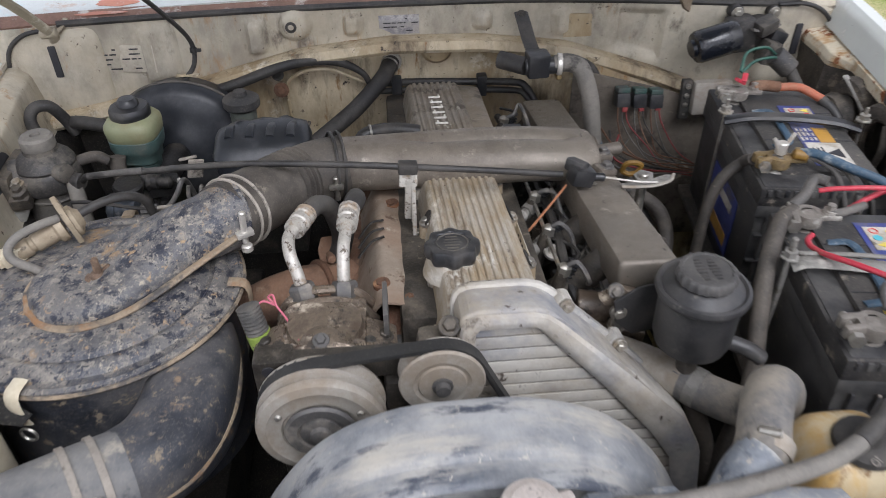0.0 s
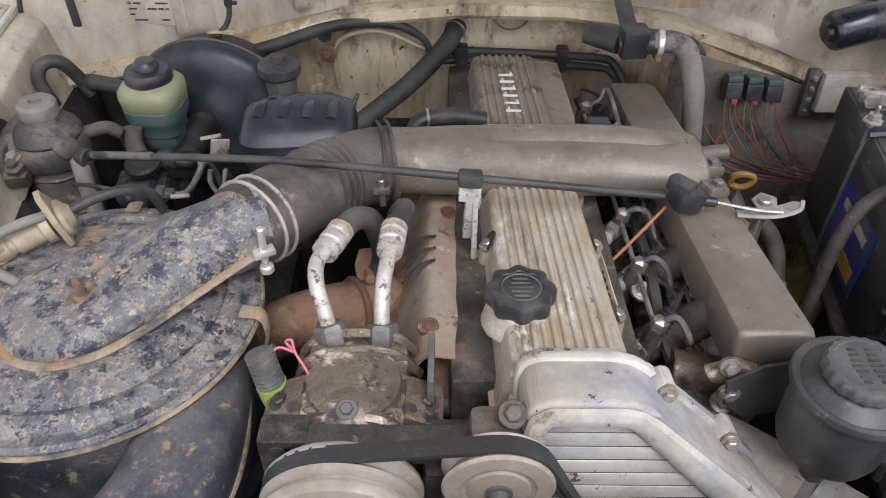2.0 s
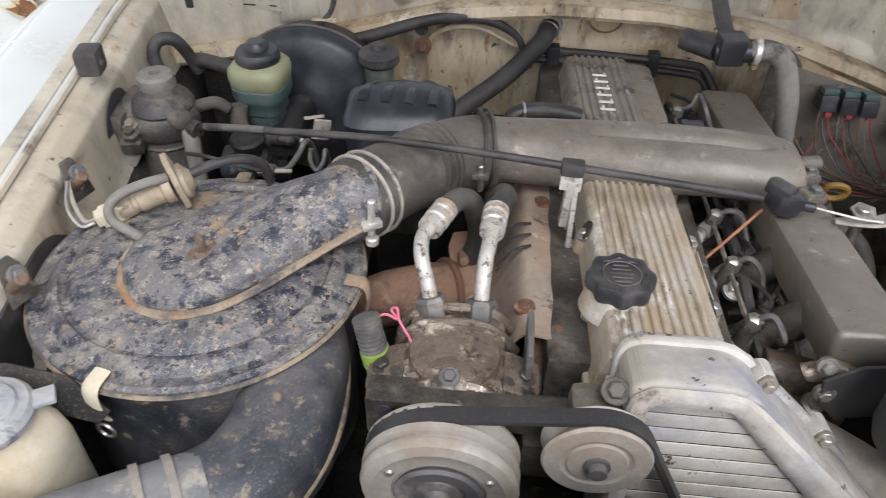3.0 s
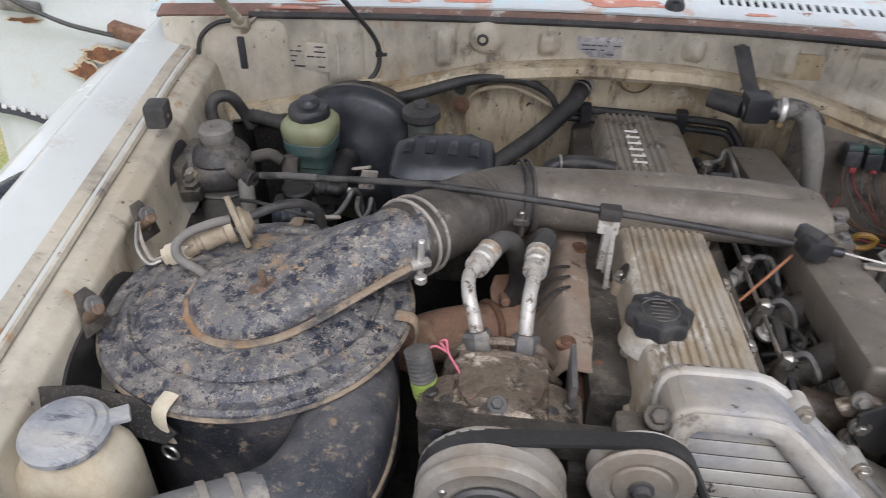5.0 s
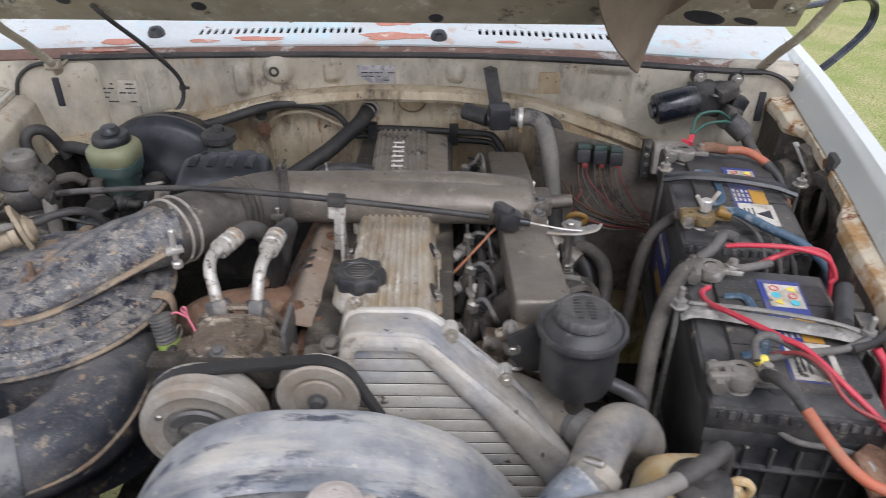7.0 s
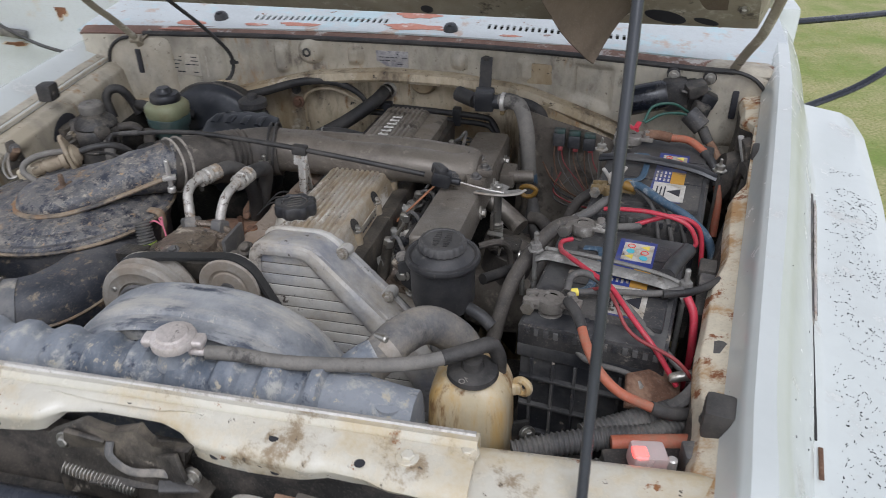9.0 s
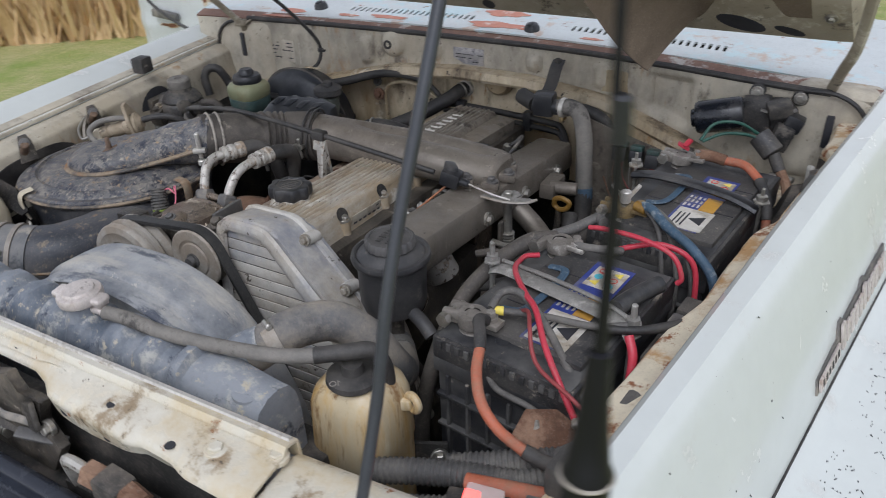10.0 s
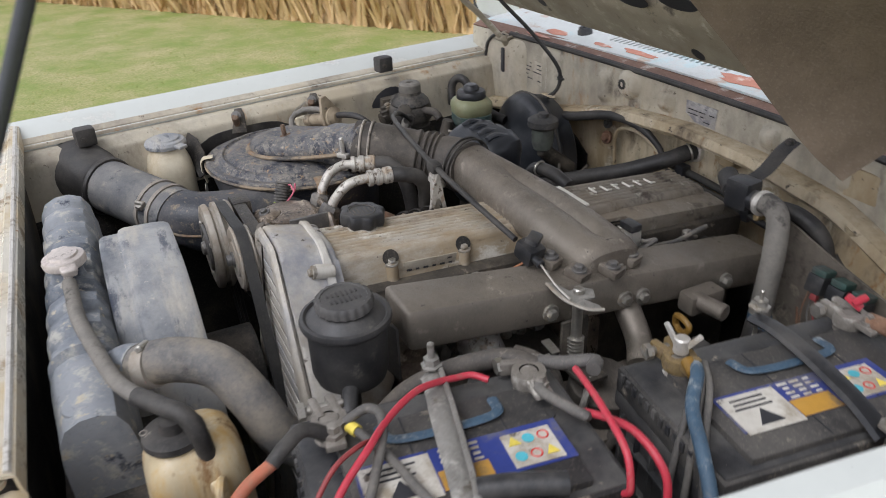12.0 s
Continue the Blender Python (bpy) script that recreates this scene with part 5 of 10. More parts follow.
# bull bar in front of the grille and the aerial on it
def bar_top(u, v):
    """Pressed top of the bar: a rear lip, a flat and two long flutes."""
    prof = [(0.312, 0.90), (0.312, 1.040), (0.310, 1.046), (0.306, 1.048), (0.301, 1.046), (0.297, 1.036), (0.292, 1.030), (0.262, 1.030), (0.256, 1.036), (0.250, 1.040), (0.215, 1.041), (0.209, 1.036), (0.203, 1.028), (0.170, 1.027), (0.160, 1.034), (0.13, 1.034), (0.115, 1.02), (0.11, 0.90)]
    k = v * (len(prof) - 1)
    i = min(int(k), len(prof) - 2)
    f = k - i
    return -0.62 + 1.24 * u, prof[i][0] + (prof[i + 1][0] - prof[i][0]) * f - 0.012 * (2 * u - 1) ** 2, prof[i][1] + (prof[i + 1][1] - prof[i][1]) * f


bb = thing("bull_bar", (0, 0.16, 0.35), "black powder coated steel bull bar in front of the grille", "bull bar")
P("top_channel", "bar_black", bb, lambda bm: sheet(bm, bar_top, 30, 60, 0.004))
P("lower_channel", "bar_black", bb, lambda bm: box(bm, at((0, 0.19, 0.88), 8), (1.36, 0.10, 0.05), 0.014))
P("bumper_plate", "bar_black", bb, lambda bm: box(bm, at((0, 0.14, 0.55), 5), (1.6, 0.08, 0.42), 0.02))
for sx in (-0.42, 0.42):
    P("upright", "bar_black", bb, lambda bm: box(bm, at((sx, 0.17, 0.75)), (0.05, 0.06, 0.42), 0.01))
ae = thing("whip_aerial", (0.684, 0.203, 0.98), "black spring-based whip aerial on the bull bar", "aerial")
P("mount", "bar_black", ae, lambda bm: box(bm, at((0.684, 0.205, 0.985)), (0.06, 0.05, 0.012), 0.003))
P("base", "aerial", ae, lambda bm: lathe(bm, [(0, 0), (0.012, 0.0), (0.012, 0.03), (0.0080, 0.05), (0.0079, 0.405), (0.0083, 0.410), (0.0083, 0.414), (0.0070, 0.417), (0.0056, 0.428), (0.0046, 0.440), (0.0040, 0.450), (0.0034, 0.458), (0, 0.460)], along((0.684, 0.203, 0.99), (0.6802, 0.2344, 1.449)), 22))
P("ring", "pulley", ae, lambda bm: ring(bm, along((0.6806, 0.2311, 1.4010), (0.6802, 0.2344, 1.449)), 0.0081, 0.0010, 24, 6), "grey worn collar")
P("whip", "aerial", ae, lambda bm: tube(bm, [(0.6802, 0.2344, 1.446), (0.6800, 0.2355, 1.48), (0.6795, 0.236, 1.517), (0.6765, 0.237, 1.55), (0.667, 0.240, 1.9)], 0.0017, 8, 6, rad=lambda u: 1.3 - 0.6 * u))
P("whip_joint", "black_plastic", ae, lambda bm: cyl(bm, (0.6797, 0.236, 1.510), (0.6793, 0.2361, 1.523), 0.0026))
# condenser fittings in front of the radiator
cf = thing("condenser_pipe", (0.265, 0.308, 0.998), "alloy air-conditioning pipes with rusty unions before the radiator", "pipe")
P("pipe", "white_pipe", cf, lambda bm: tube(bm, [(0.150, 0.335, 1.02), (0.155, 0.328, 1.060), (0.170, 0.324, 1.074), (0.190, 0.323, 1.075), (0.212, 0.322, 1.074)], 0.0058, 8, 8))
P("union", "rust", cf, lambda bm: lathe(bm, [(0, 0), (0.013, 0), (0.013, 0.02), (0.009, 0.022), (0, 0.024)], along((0.200, 0.322, 1.075), (0.235, 0.322, 1.074)), 6))
P("valve_block", "dark", cf, lambda bm: box(bm, at((0.233, 0.322, 1.072), 0, 8), (0.032, 0.026, 0.026), 0.004))
P("union", "rust", cf, lambda bm: lathe(bm, [(0, 0), (0.013, 0), (0.013, 0.02), (0.009, 0.022), (0, 0.024)], along((0.248, 0.322, 1.074), (0.285, 0.320, 1.062)), 6))
P("pipe", "white_pipe", cf, lambda bm: tube(bm, [(0.262, 0.321, 1.069), (0.300, 0.321, 1.053), (0.340, 0.324, 1.030), (0.375, 0.335, 1.00), (0.40, 0.35, 0.95)], 0.0052, 8, 8))
P("bracket", "dark", cf, lambda bm: box(bm, at((0.275, 0.343, 0.998)), (0.28, 0.03, 0.06), 0.004))
P("condenser", "dark", cf, lambda bm: box(bm, at((0, 0.345, 0.72)), (1.0, 0.03, 0.56), 0.004))


# ---- engine ----
eng = thing("engine", (0.04, 1.05, 0.55), "inline six diesel engine with dusty alloy covers", "engine")


def vc_top(y):
    return 1.0775 - 0.088 * (y - 0.83)


def vc_mid(y):
    return 0.046 - 0.028 * (y - 0.83)


def vc_section(w, ridges):
    """Half profile of a cover: (x, z below top). Fine ribs on the flat top, then a sloping shoulder and a flange."""
    pts = [(-w - 0.021, -0.066), (-w - 0.021, -0.058), (-w - 0.016, -0.055), (-w - 0.005, -0.010), (-w - 0.002, -0.003), (-w + 0.003, 0.0)]
    n = ridges
    a, b = -w + 0.006, w - 0.006
    for i in range(n):
        x0 = a + (b - a) * i / n
        s = (b - a) / n
        pts += [(x0 + 0.10 * s, -0.0012), (x0 + 0.22 * s, 0.0016), (x0 + 0.34 * s, 0.0024), (x0 + 0.56 * s, 0.0024), (x0 + 0.68 * s, 0.0016), (x0 + 0.80 * s, -0.0012)]
    pts += [(w - 0.003, 0.0), (w + 0.002, -0.003), (w + 0.005, -0.010), (w + 0.016, -0.055), (w + 0.021, -0.058), (w + 0.021, -0.066)]
    return pts


def cover_piece(y0, y1, w, ridges, dz=0.0, ends=0.006):
    def f(bm):
        sec = vc_section(w, ridges)
        ys = [y0, y0 + 0.001, y0 + ends, y1 - ends, y1 - 0.001, y1]
        rows = []
        for k, y in enumerate(ys):
            low = {0: -0.06, 1: -0.012, 2: 0.0, 3: 0.0, 4: -0.012, 5: -0.06}[k]
            rows.append([bm.verts.new((vc_mid(y) + x, y, vc_top(y) + dz + min(z, max(low, z + low if low > -0.05 else -0.064)))) for x, z in sec])
        for a, b in zip(rows, rows[1:]):
            for i in range(len(sec) - 1):
                bm.faces.new((a[i], a[i + 1], b[i + 1], b[i]))
        bm.faces.new(rows[0])
        bm.faces.new(rows[-1][::-1])
    return f


vc = P("valve_cover", "alloy_cover", eng, cover_piece(0.762, 1.11, 0.048, 9), "ribbed dusty alloy valve cover")
# Rear cover and bridge take an alloy about half the front cover's tone.
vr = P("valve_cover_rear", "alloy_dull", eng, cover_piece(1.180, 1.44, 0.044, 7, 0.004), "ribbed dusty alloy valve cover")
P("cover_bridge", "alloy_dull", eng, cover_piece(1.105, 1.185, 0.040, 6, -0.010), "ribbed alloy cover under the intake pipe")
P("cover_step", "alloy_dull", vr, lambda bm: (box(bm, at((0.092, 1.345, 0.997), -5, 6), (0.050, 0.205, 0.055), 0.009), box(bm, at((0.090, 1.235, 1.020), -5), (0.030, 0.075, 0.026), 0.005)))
# raised letters on the rear cover as plain bars
for i in range(6):
    y = 1.236 + 0.0235 * i
    P("raised_mark", "letter", vr, lambda bm: (box(bm, at((vc_mid(y) - 0.004, y, vc_top(y) + 0.0075), -5), (0.021, 0.0030, 0.003), 0.0008),
                                              box(bm, at((vc_mid(y) + (0.004 if i % 2 else -0.010), y + 0.005, vc_top(y + 0.005) + 0.0075), -5), (0.003, 0.009, 0.003), 0.0008)))
P("raised_band", "letter", vr, lambda bm: box(bm, at((vc_mid(1.190), 1.190, vc_top(1.190) + 0.0060), -5), (0.082, 0.013, 0.003), 0.001))
# bolts in pockets along the shoulders
for y in (0.850, 0.962, 1.070):
    for s in (-1, 1):
        x = vc_mid(y) + s * 0.054
        P("bolt_pocket", "black_void", vc, lambda bm: lathe(bm, [(0.0115, 0), (0.0113, 0.0012), (0, 0.0014)], at((x + s * 0.0015, y, vc_top(y) - 0.012), 0, s * 62), 18))
        P("bolt_boss", "alloy_cover", vc, lambda bm: lathe(bm, [(0.0095, -0.030), (0.0085, 0.0), (0.006, 0.002), (0, 0.002)], at((x + s * 0.004, y, vc_top(y) - 0.020)), 14))
        bolt(vc, (x + s * 0.004, y, vc_top(y) - 0.018), (s * 0.3, 0, 1), 0.0058)
for y in (1.24, 1.33, 1.41):
    x = vc_mid(y) + 0.072
    P("bolt_boss", "alloy_dull", vr, lambda bm: lathe(bm, [(0.0115, -0.030), (0.0105, 0.0), (0.008, 0.002), (0, 0.002)], at((x, y, vc_top(y) - 0.026)), 14))
    bolt(vr, (x, y, vc_top(y) - 0.024), (0.3, 0, 1))
P("side_slots", "black_void", vr, lambda bm: [box(bm, at((0.1060, 1.235, 1.026 - 0.006 * k), -5), (0.001, 0.060, 0.0022), 0) for k in range(3)])
P("cover_label", "plate", vc, lambda bm: box(bm, at((vc_mid(0.9) + 0.0600, 0.906, vc_top(0.9) - 0.030), -5, 13.5, 0), (0.0012, 0.082, 0.021), 0.0004), "pale sticker with unreadable print")
for k in range(2):
    for j in range(6):
        P("print_bar", "label_ink", vc, lambda bm: box(bm, at((vc_mid(0.9) + 0.0604 + 0.0017 * k, 0.874 + 0.0126 * j, vc_top(0.9) - 0.0265 - 0.0070 * k - 0.0009 * (j - 2.5)), -5, 13.5, 0), (0.0012, 0.0050 + 0.0022 * ((j * 7 + k) % 2), 0.0026), 0))
# oil cap
oc = P("oil_cap", "black_plastic", eng, lambda bm: lathe(bm, [(0.026, -0.014), (0.030, -0.011), (0.0315, -0.006), (0.0315, 0.004), (0.030, 0.0075), (0.027, 0.0085), (0.0215, 0.0085), (0.0205, 0.0072), (0, 0.0072)], at((0.0085, 0.847, 1.090), -4), 80, 8, 0.07), "black lobed oil filler cap")
P("oil_neck", "alloy_cover", eng, lambda bm: lathe(bm, [(0.036, -0.022), (0.032, -0.006), (0.030, 0.003), (0.026, 0.004), (0, 0.004)], at((0.0085, 0.847, 1.076), -4), 28))
P("cap_ring", "dusty_plastic", oc, lambda bm: ring(bm, at((0.0085, 0.847, 1.0975), -4), 0.0185, 0.0009, 32, 6))
for k in range(-2, 3):
    P("cap_print", "dusty_plastic", oc, lambda bm: box(bm, at((0.0085, 0.847 + k * 0.006, 1.0972 - k * 0.0004), -4), (0.022 - abs(k) * 0.004, 0.0022, 0.0010), 0.0003))

# timing cover
TC = [(0.000, 0.62), (0.000, 1.090), (0.003, 1.104), (0.010, 1.111), (0.020, 1.114), (0.078, 1.114), (0.093, 1.110), (0.107, 1.100), (0.186, 1.026), (0.262, 0.952), (0.290, 0.895), (0.300, 0.80), (0.300, 0.62)]
# the top falls to the rear, and the face leans out towards its foot
TC_SHEAR = Matrix(((1, 0, 0, 0), (0, 1, 0.10, -0.11), (0, -0.22, 1, 0.22 * 0.70), (0, 0, 0, 1)))


def tcm(x, y, z, rx=0, ry=0, rz=0):
    return TC_SHEAR @ at((x, y, z), rx, ry, rz)


tc = P("timing_cover", "timing", eng, lambda bm: prism(bm, TC, 0.074, tcm(0, 0.776, 0, 90), 0.008, 3), "grey-white ribbed timing cover with bluish stains")
P("cover_seam", "timing", tc, lambda bm: prism(bm, [(x + (0.004 if x > 0.05 else -0.003), z + (0.004 if z > 1.0 else 0)) for x, z in TC], 0.010, tcm(0, 0.764, 0, 90), 0.003, 2))


def tc_right(z):
    return lerp([(0.80, 0.268), (0.86, 0.262), (0.905, 0.246), (0.96, 0.202), (1.00, 0.170), (1.048, 0.131), (1.081, 0.100), (1.100, 0.081)], z)


def tc_border(u, v):
    """Raised plain margin between the outer edge and the ribbed panel."""
    outer = [(0.0045, 0.62), (0.0045, 1.085), (0.008, 1.100), (0.020, 1.108), (0.078, 1.108), (0.092, 1.104), (0.105, 1.094), (0.184, 1.020), (0.257, 0.950), (0.284, 0.895), (0.294, 0.80), (0.294, 0.62)]
    inner = [(0.0135, 0.62), (0.0135, 1.075), (0.0135, 1.090), (0.020, 1.099), (0.070, 1.099), (0.080, 1.098), (0.086, 1.094), (0.160, 1.013), (0.225, 0.932), (0.252, 0.890), (0.268, 0.80), (0.268, 0.62)]
    k = u * (len(outer) - 1)
    i = min(int(k), len(outer) - 2)
    f = k - i
    p = [outer[i][n] + (outer[i + 1][n] - outer[i][n]) * f for n in (0, 1)]
    q = [inner[i][n] + (inner[i + 1][n] - inner[i][n]) * f for n in (0, 1)]
    y = 0.7005 if v in (0, 1) else 0.6975
    return TC_SHEAR @ V(p[0] + (q[0] - p[0]) * v, y, p[1] + (q[1] - p[1]) * v)


P("panel_border", "timing", tc, lambda bm: sheet(bm, tc_border, 44, 6, 0.005), "raised plain margin")
z = 1.0985
while z > 0.78:
    a, b = 0.0155, tc_right(z - 0.008) - 0.001
    P("cover_rib", "timing", tc, lambda bm: box(bm, tcm((a + b) / 2, 0.7030, z - 0.0078, 3), (b - a, 0.0042, 0.0152), 0.0009))
    z -= 0.0165
z = 1.0985 - 0.0165
while z > 0.80:
    P("groove", "inner_grime", tc, lambda bm: box(bm, tcm((0.0155 + tc_right(z)) / 2, 0.7026, z + 0.0006), (tc_right(z) - 0.0165, 0.002, 0.0013), 0))
    z -= 0.0165
for x, z in ((0.113, 1.092), (0.178, 1.033), (0.246, 0.962), (-0.004, 1.060), (0.296, 0.86)):
    P("lug", "timing", tc, lambda bm: (box(bm, tcm(x + 0.006, 0.752, z, 0, 44 if x > 0 else 0), (0.017, 0.026, 0.015), 0.005), cyl(bm, tcm(x + 0.009, 0.738, z).translation, tcm(x + 0.009, 0.765, z).translation, 0.0085)))
    bolt(tc, tuple(tcm(x + 0.009, 0.737, z).translation), (0, -1, 0.1), 0.0055)
P("gasket_edge", "cast", eng, lambda bm: prism(bm, [(x * 0.98, z - 0.085) for x, z in TC], 0.030, at((0, 0.806, 0), 90), 0.003))

# block and head
P("cylinder_head", "cast", eng, lambda bm: box(bm, at((0.035, 1.13, 0.955), -4), (0.185, 0.70, 0.115), 0.010), "greasy cast iron head")
P("block", "cast", eng, lambda bm: box(bm, at((0.03, 1.12, 0.72)), (0.22, 0.70, 0.40), 0.02), "greasy cast iron block")
P("sump", "dark", eng, lambda bm: box(bm, at((0.03, 1.12, 0.44)), (0.24, 0.66, 0.18), 0.03), "dark sump")
for i in range(6):
    y = 0.86 + 0.095 * i
    ij = P("injector", "cast", eng, lambda bm: cyl(bm, (0.135, y, 0.955), (0.150, y, 1.035 - 0.08 * (y - 0.83)), 0.010, 0.008), "greasy injector")
    P("injector_nut", "steel", ij, lambda bm: lathe(bm, [(0, 0), (0.009, 0), (0.009, 0.012), (0.005, 0.015), (0, 0.016)], along((0.150, y, 1.03 - 0.08 * (y - 0.83)), (0.156, y, 1.06)), 6))
    P("injector_pipe", "pulley_dark", eng, lambda bm: tube(bm, [(0.152, y, 1.040 - 0.08 * (y - 0.83)), (0.166, y - 0.005, 1.050 - 0.08 * (y - 0.83)), (0.182, y - 0.012, 1.02), (0.186, 0.90 + 0.03 * i, 0.975), (0.184, 0.885 + 0.022 * i, 0.93)], 0.0034, 7, 8))
pump = P("injection_pump", "cast", eng, lambda bm: (box(bm, at((0.195, 0.95, 0.90)), (0.07, 0.20, 0.085), 0.012), cyl(bm, (0.195, 0.86, 0.90), (0.195, 0.83, 0.90), 0.045, 0.05)), "greasy injection pump")
for i in range(6):
    y = 0.885 + 0.024 * i
    P("pump_union", "steel", pump, lambda bm: lathe(bm, [(0, 0), (0.0085, 0), (0.0085, 0.014), (0.005, 0.02), (0, 0.021)], at((0.186, y, 0.938)), 6))
P("governor", "comp", pump, lambda bm: (box(bm, at((0.186, 1.085, 0.915)), (0.075, 0.07, 0.09), 0.014), lathe(bm, [(0.03, 0), (0.03, 0.02), (0.022, 0.026), (0, 0.027)], at((0.19, 1.085, 0.96)), 20)))
P("side_housing", "comp", eng, lambda bm: (cyl(bm, (0.165, 0.84, 0.99), (0.225, 0.83, 0.985), 0.022), box(bm, at((0.20, 0.825, 0.965), 0, 12), (0.10, 0.05, 0.035), 0.012)), "oily alloy housing")
P("thermostat_pipe", "pulley", eng, lambda bm: tube(bm, [(0.17, 0.80, 0.960), (0.205, 0.780, 0.962), (0.240, 0.752, 0.964), (0.268, 0.724, 0.966)], 0.0235, 20, 8), "pale dusty coolant outlet neck")
bolt(eng, (0.205, 0.795, 0.995), (0, -0.6, 0.8), 0.007)
P("engine_loom", "rubber", eng, lambda bm: tube(bm, [(0.15, 1.40, 0.97), (0.165, 1.2, 0.985), (0.17, 1.0, 1.005), (0.165, 0.87, 1.0), (0.20, 0.80, 0.95)], 0.007, 8, 8), "black wiring loom")
for i in range(6):
    y = 0.875 + 0.095 * i
    zt = 1.028 - 0.08 * (y - 0.83)
    P("injector_boot", "black_plastic", eng, lambda bm: tube(bm, [(0.158, y, zt - 0.030), (0.164, y + 0.004, zt - 0.012), (0.172, y + 0.010, zt + 0.004)], 0.0085, 10, 5, ridges=(0.005, 0.0012)), "black ribbed boot")
    P("leak_pipe", "rubber", eng, lambda bm: tube(bm, [(0.172, y + 0.010, zt + 0.004), (0.182, y + 0.030, zt - 0.002), (0.178, y + 0.060, zt - 0.010), (0.160, y + 0.085, zt - 0.016)], 0.0026, 7, 6), "thin black return pipe")
    P("banjo", "pulley_dark", eng, lambda bm: (lathe(bm, [(0.010, 0), (0.0105, 0.004), (0.010, 0.010), (0.006, 0.012), (0.0055, 0.018), (0, 0.019)], at((0.196, y - 0.01, 0.975), 0, 20), 10)))
P("fuel_hose", "rubber", eng, lambda bm: tube(bm, [(0.182, 1.36, 0.955), (0.188, 1.2, 0.97), (0.190, 1.02, 0.985), (0.186, 0.90, 0.995), (0.196, 0.85, 0.985), (0.212, 0.815, 0.95)], 0.0055, 8, 8), "black fuel hose")
P("sensor_wire", "grey_cable", eng, lambda bm: tube(bm, [(0.205, 0.85, 1.0), (0.196, 0.89, 1.018), (0.200, 0.93, 1.010), (0.208, 0.96, 0.985), (0.204, 0.99, 0.96)], 0.0022, 6, 8))
P("glow_strip", "steel", eng, lambda bm: tube(bm, [(0.147, 1.36, 0.985), (0.150, 1.1, 1.005), (0.150, 0.86, 1.025)], 0.003, 6, 6))

# high pressure unions and lines between head and manifold
for nx, ny, nz_, ex, ey, ez in ((0.146, 1.050, 1.000, 0.203, 1.120, 0.998), (0.152, 0.972, 0.998, 0.190, 1.010, 1.000), (0.158, 0.884, 0.998, 0.222, 0.966, 0.998)):
    a, b = V(nx, ny, nz_), V(ex, ey, ez)
    w = (b - a).normalized()
    un = P("line_union", "mid_hose", eng, lambda bm: lathe(bm, [(0, -0.016), (0.0105, -0.016), (0.0115, -0.012), (0.0115, 0.004), (0.008, 0.006), (0.008, 0.014), (0.005, 0.017), (0, 0.017)], along(a, b), 6), "dusty hex union", 25)
    P("union_tail", "galv", un, lambda bm: lathe(bm, [(0, -0.036), (0.009, -0.036), (0.0095, -0.026), (0.007, -0.024), (0.007, -0.014), (0, -0.014)], along(a, b), 12))
    P("fuel_line", "mid_hose", un, lambda bm: tube(bm, [a + w * 0.012, a + (b - a) * 0.6, b, b + V(0.006, 0.004, -0.02)], 0.0038, 8, 6), "dusty steel fuel line")
for pts in ([(0.190, 1.098, 0.995), (0.188, 1.060, 0.998), (0.192, 1.030, 0.996), (0.206, 1.014, 0.985), (0.222, 1.008, 0.965)], [(0.170, 1.055, 0.998), (0.174, 1.010, 1.000), (0.178, 0.975, 0.990), (0.182, 0.965, 0.960)], [(0.182, 0.990, 1.000), (0.206, 0.992, 0.998), (0.209, 0.968, 0.992), (0.196, 0.940, 0.985), (0.178, 0.935, 0.975), (0.160, 0.940, 0.965)], [(0.212, 1.060, 0.99), (0.206, 1.020, 0.998), (0.198, 1.0, 0.985)]):
    P("fuel_line", "pulley_dark", eng, lambda bm: tube(bm, pts, 0.0036, 8, 8), "thin steel fuel line")
P("delivery_tower", "galv", eng, lambda bm: (lathe(bm, [(0, -0.03), (0.013, -0.03), (0.013, -0.008), (0.009, -0.006), (0.009, 0.006), (0.006, 0.010), (0, 0.011)], at((0.189, 0.983, 0.992)), 8), lathe(bm, [(0, -0.03), (0.012, -0.03), (0.012, -0.010), (0.008, -0.008), (0.007, 0.004), (0, 0.005)], at((0.203, 1.020, 0.988)), 8)), "grey steel delivery unions")
bolt(eng, (0.157, 0.943, 0.998), (0.2, -0.3, 1), 0.008, "bright", 0.009)
P("alloy_dome", "white_pipe", eng, lambda bm: lathe(bm, [(0.036, -0.02), (0.036, 0.004), (0.032, 0.013), (0.020, 0.020), (0, 0.022)], at((0.212, 0.925, 0.965), 15, -20) @ Matrix.Diagonal((1.0, 0.8, 1, 1)), 28), "worn bright alloy dome")

# intake: crossover pipe and log
def log_top(y):
    return 1.087 - 0.140 * (y - 0.805)


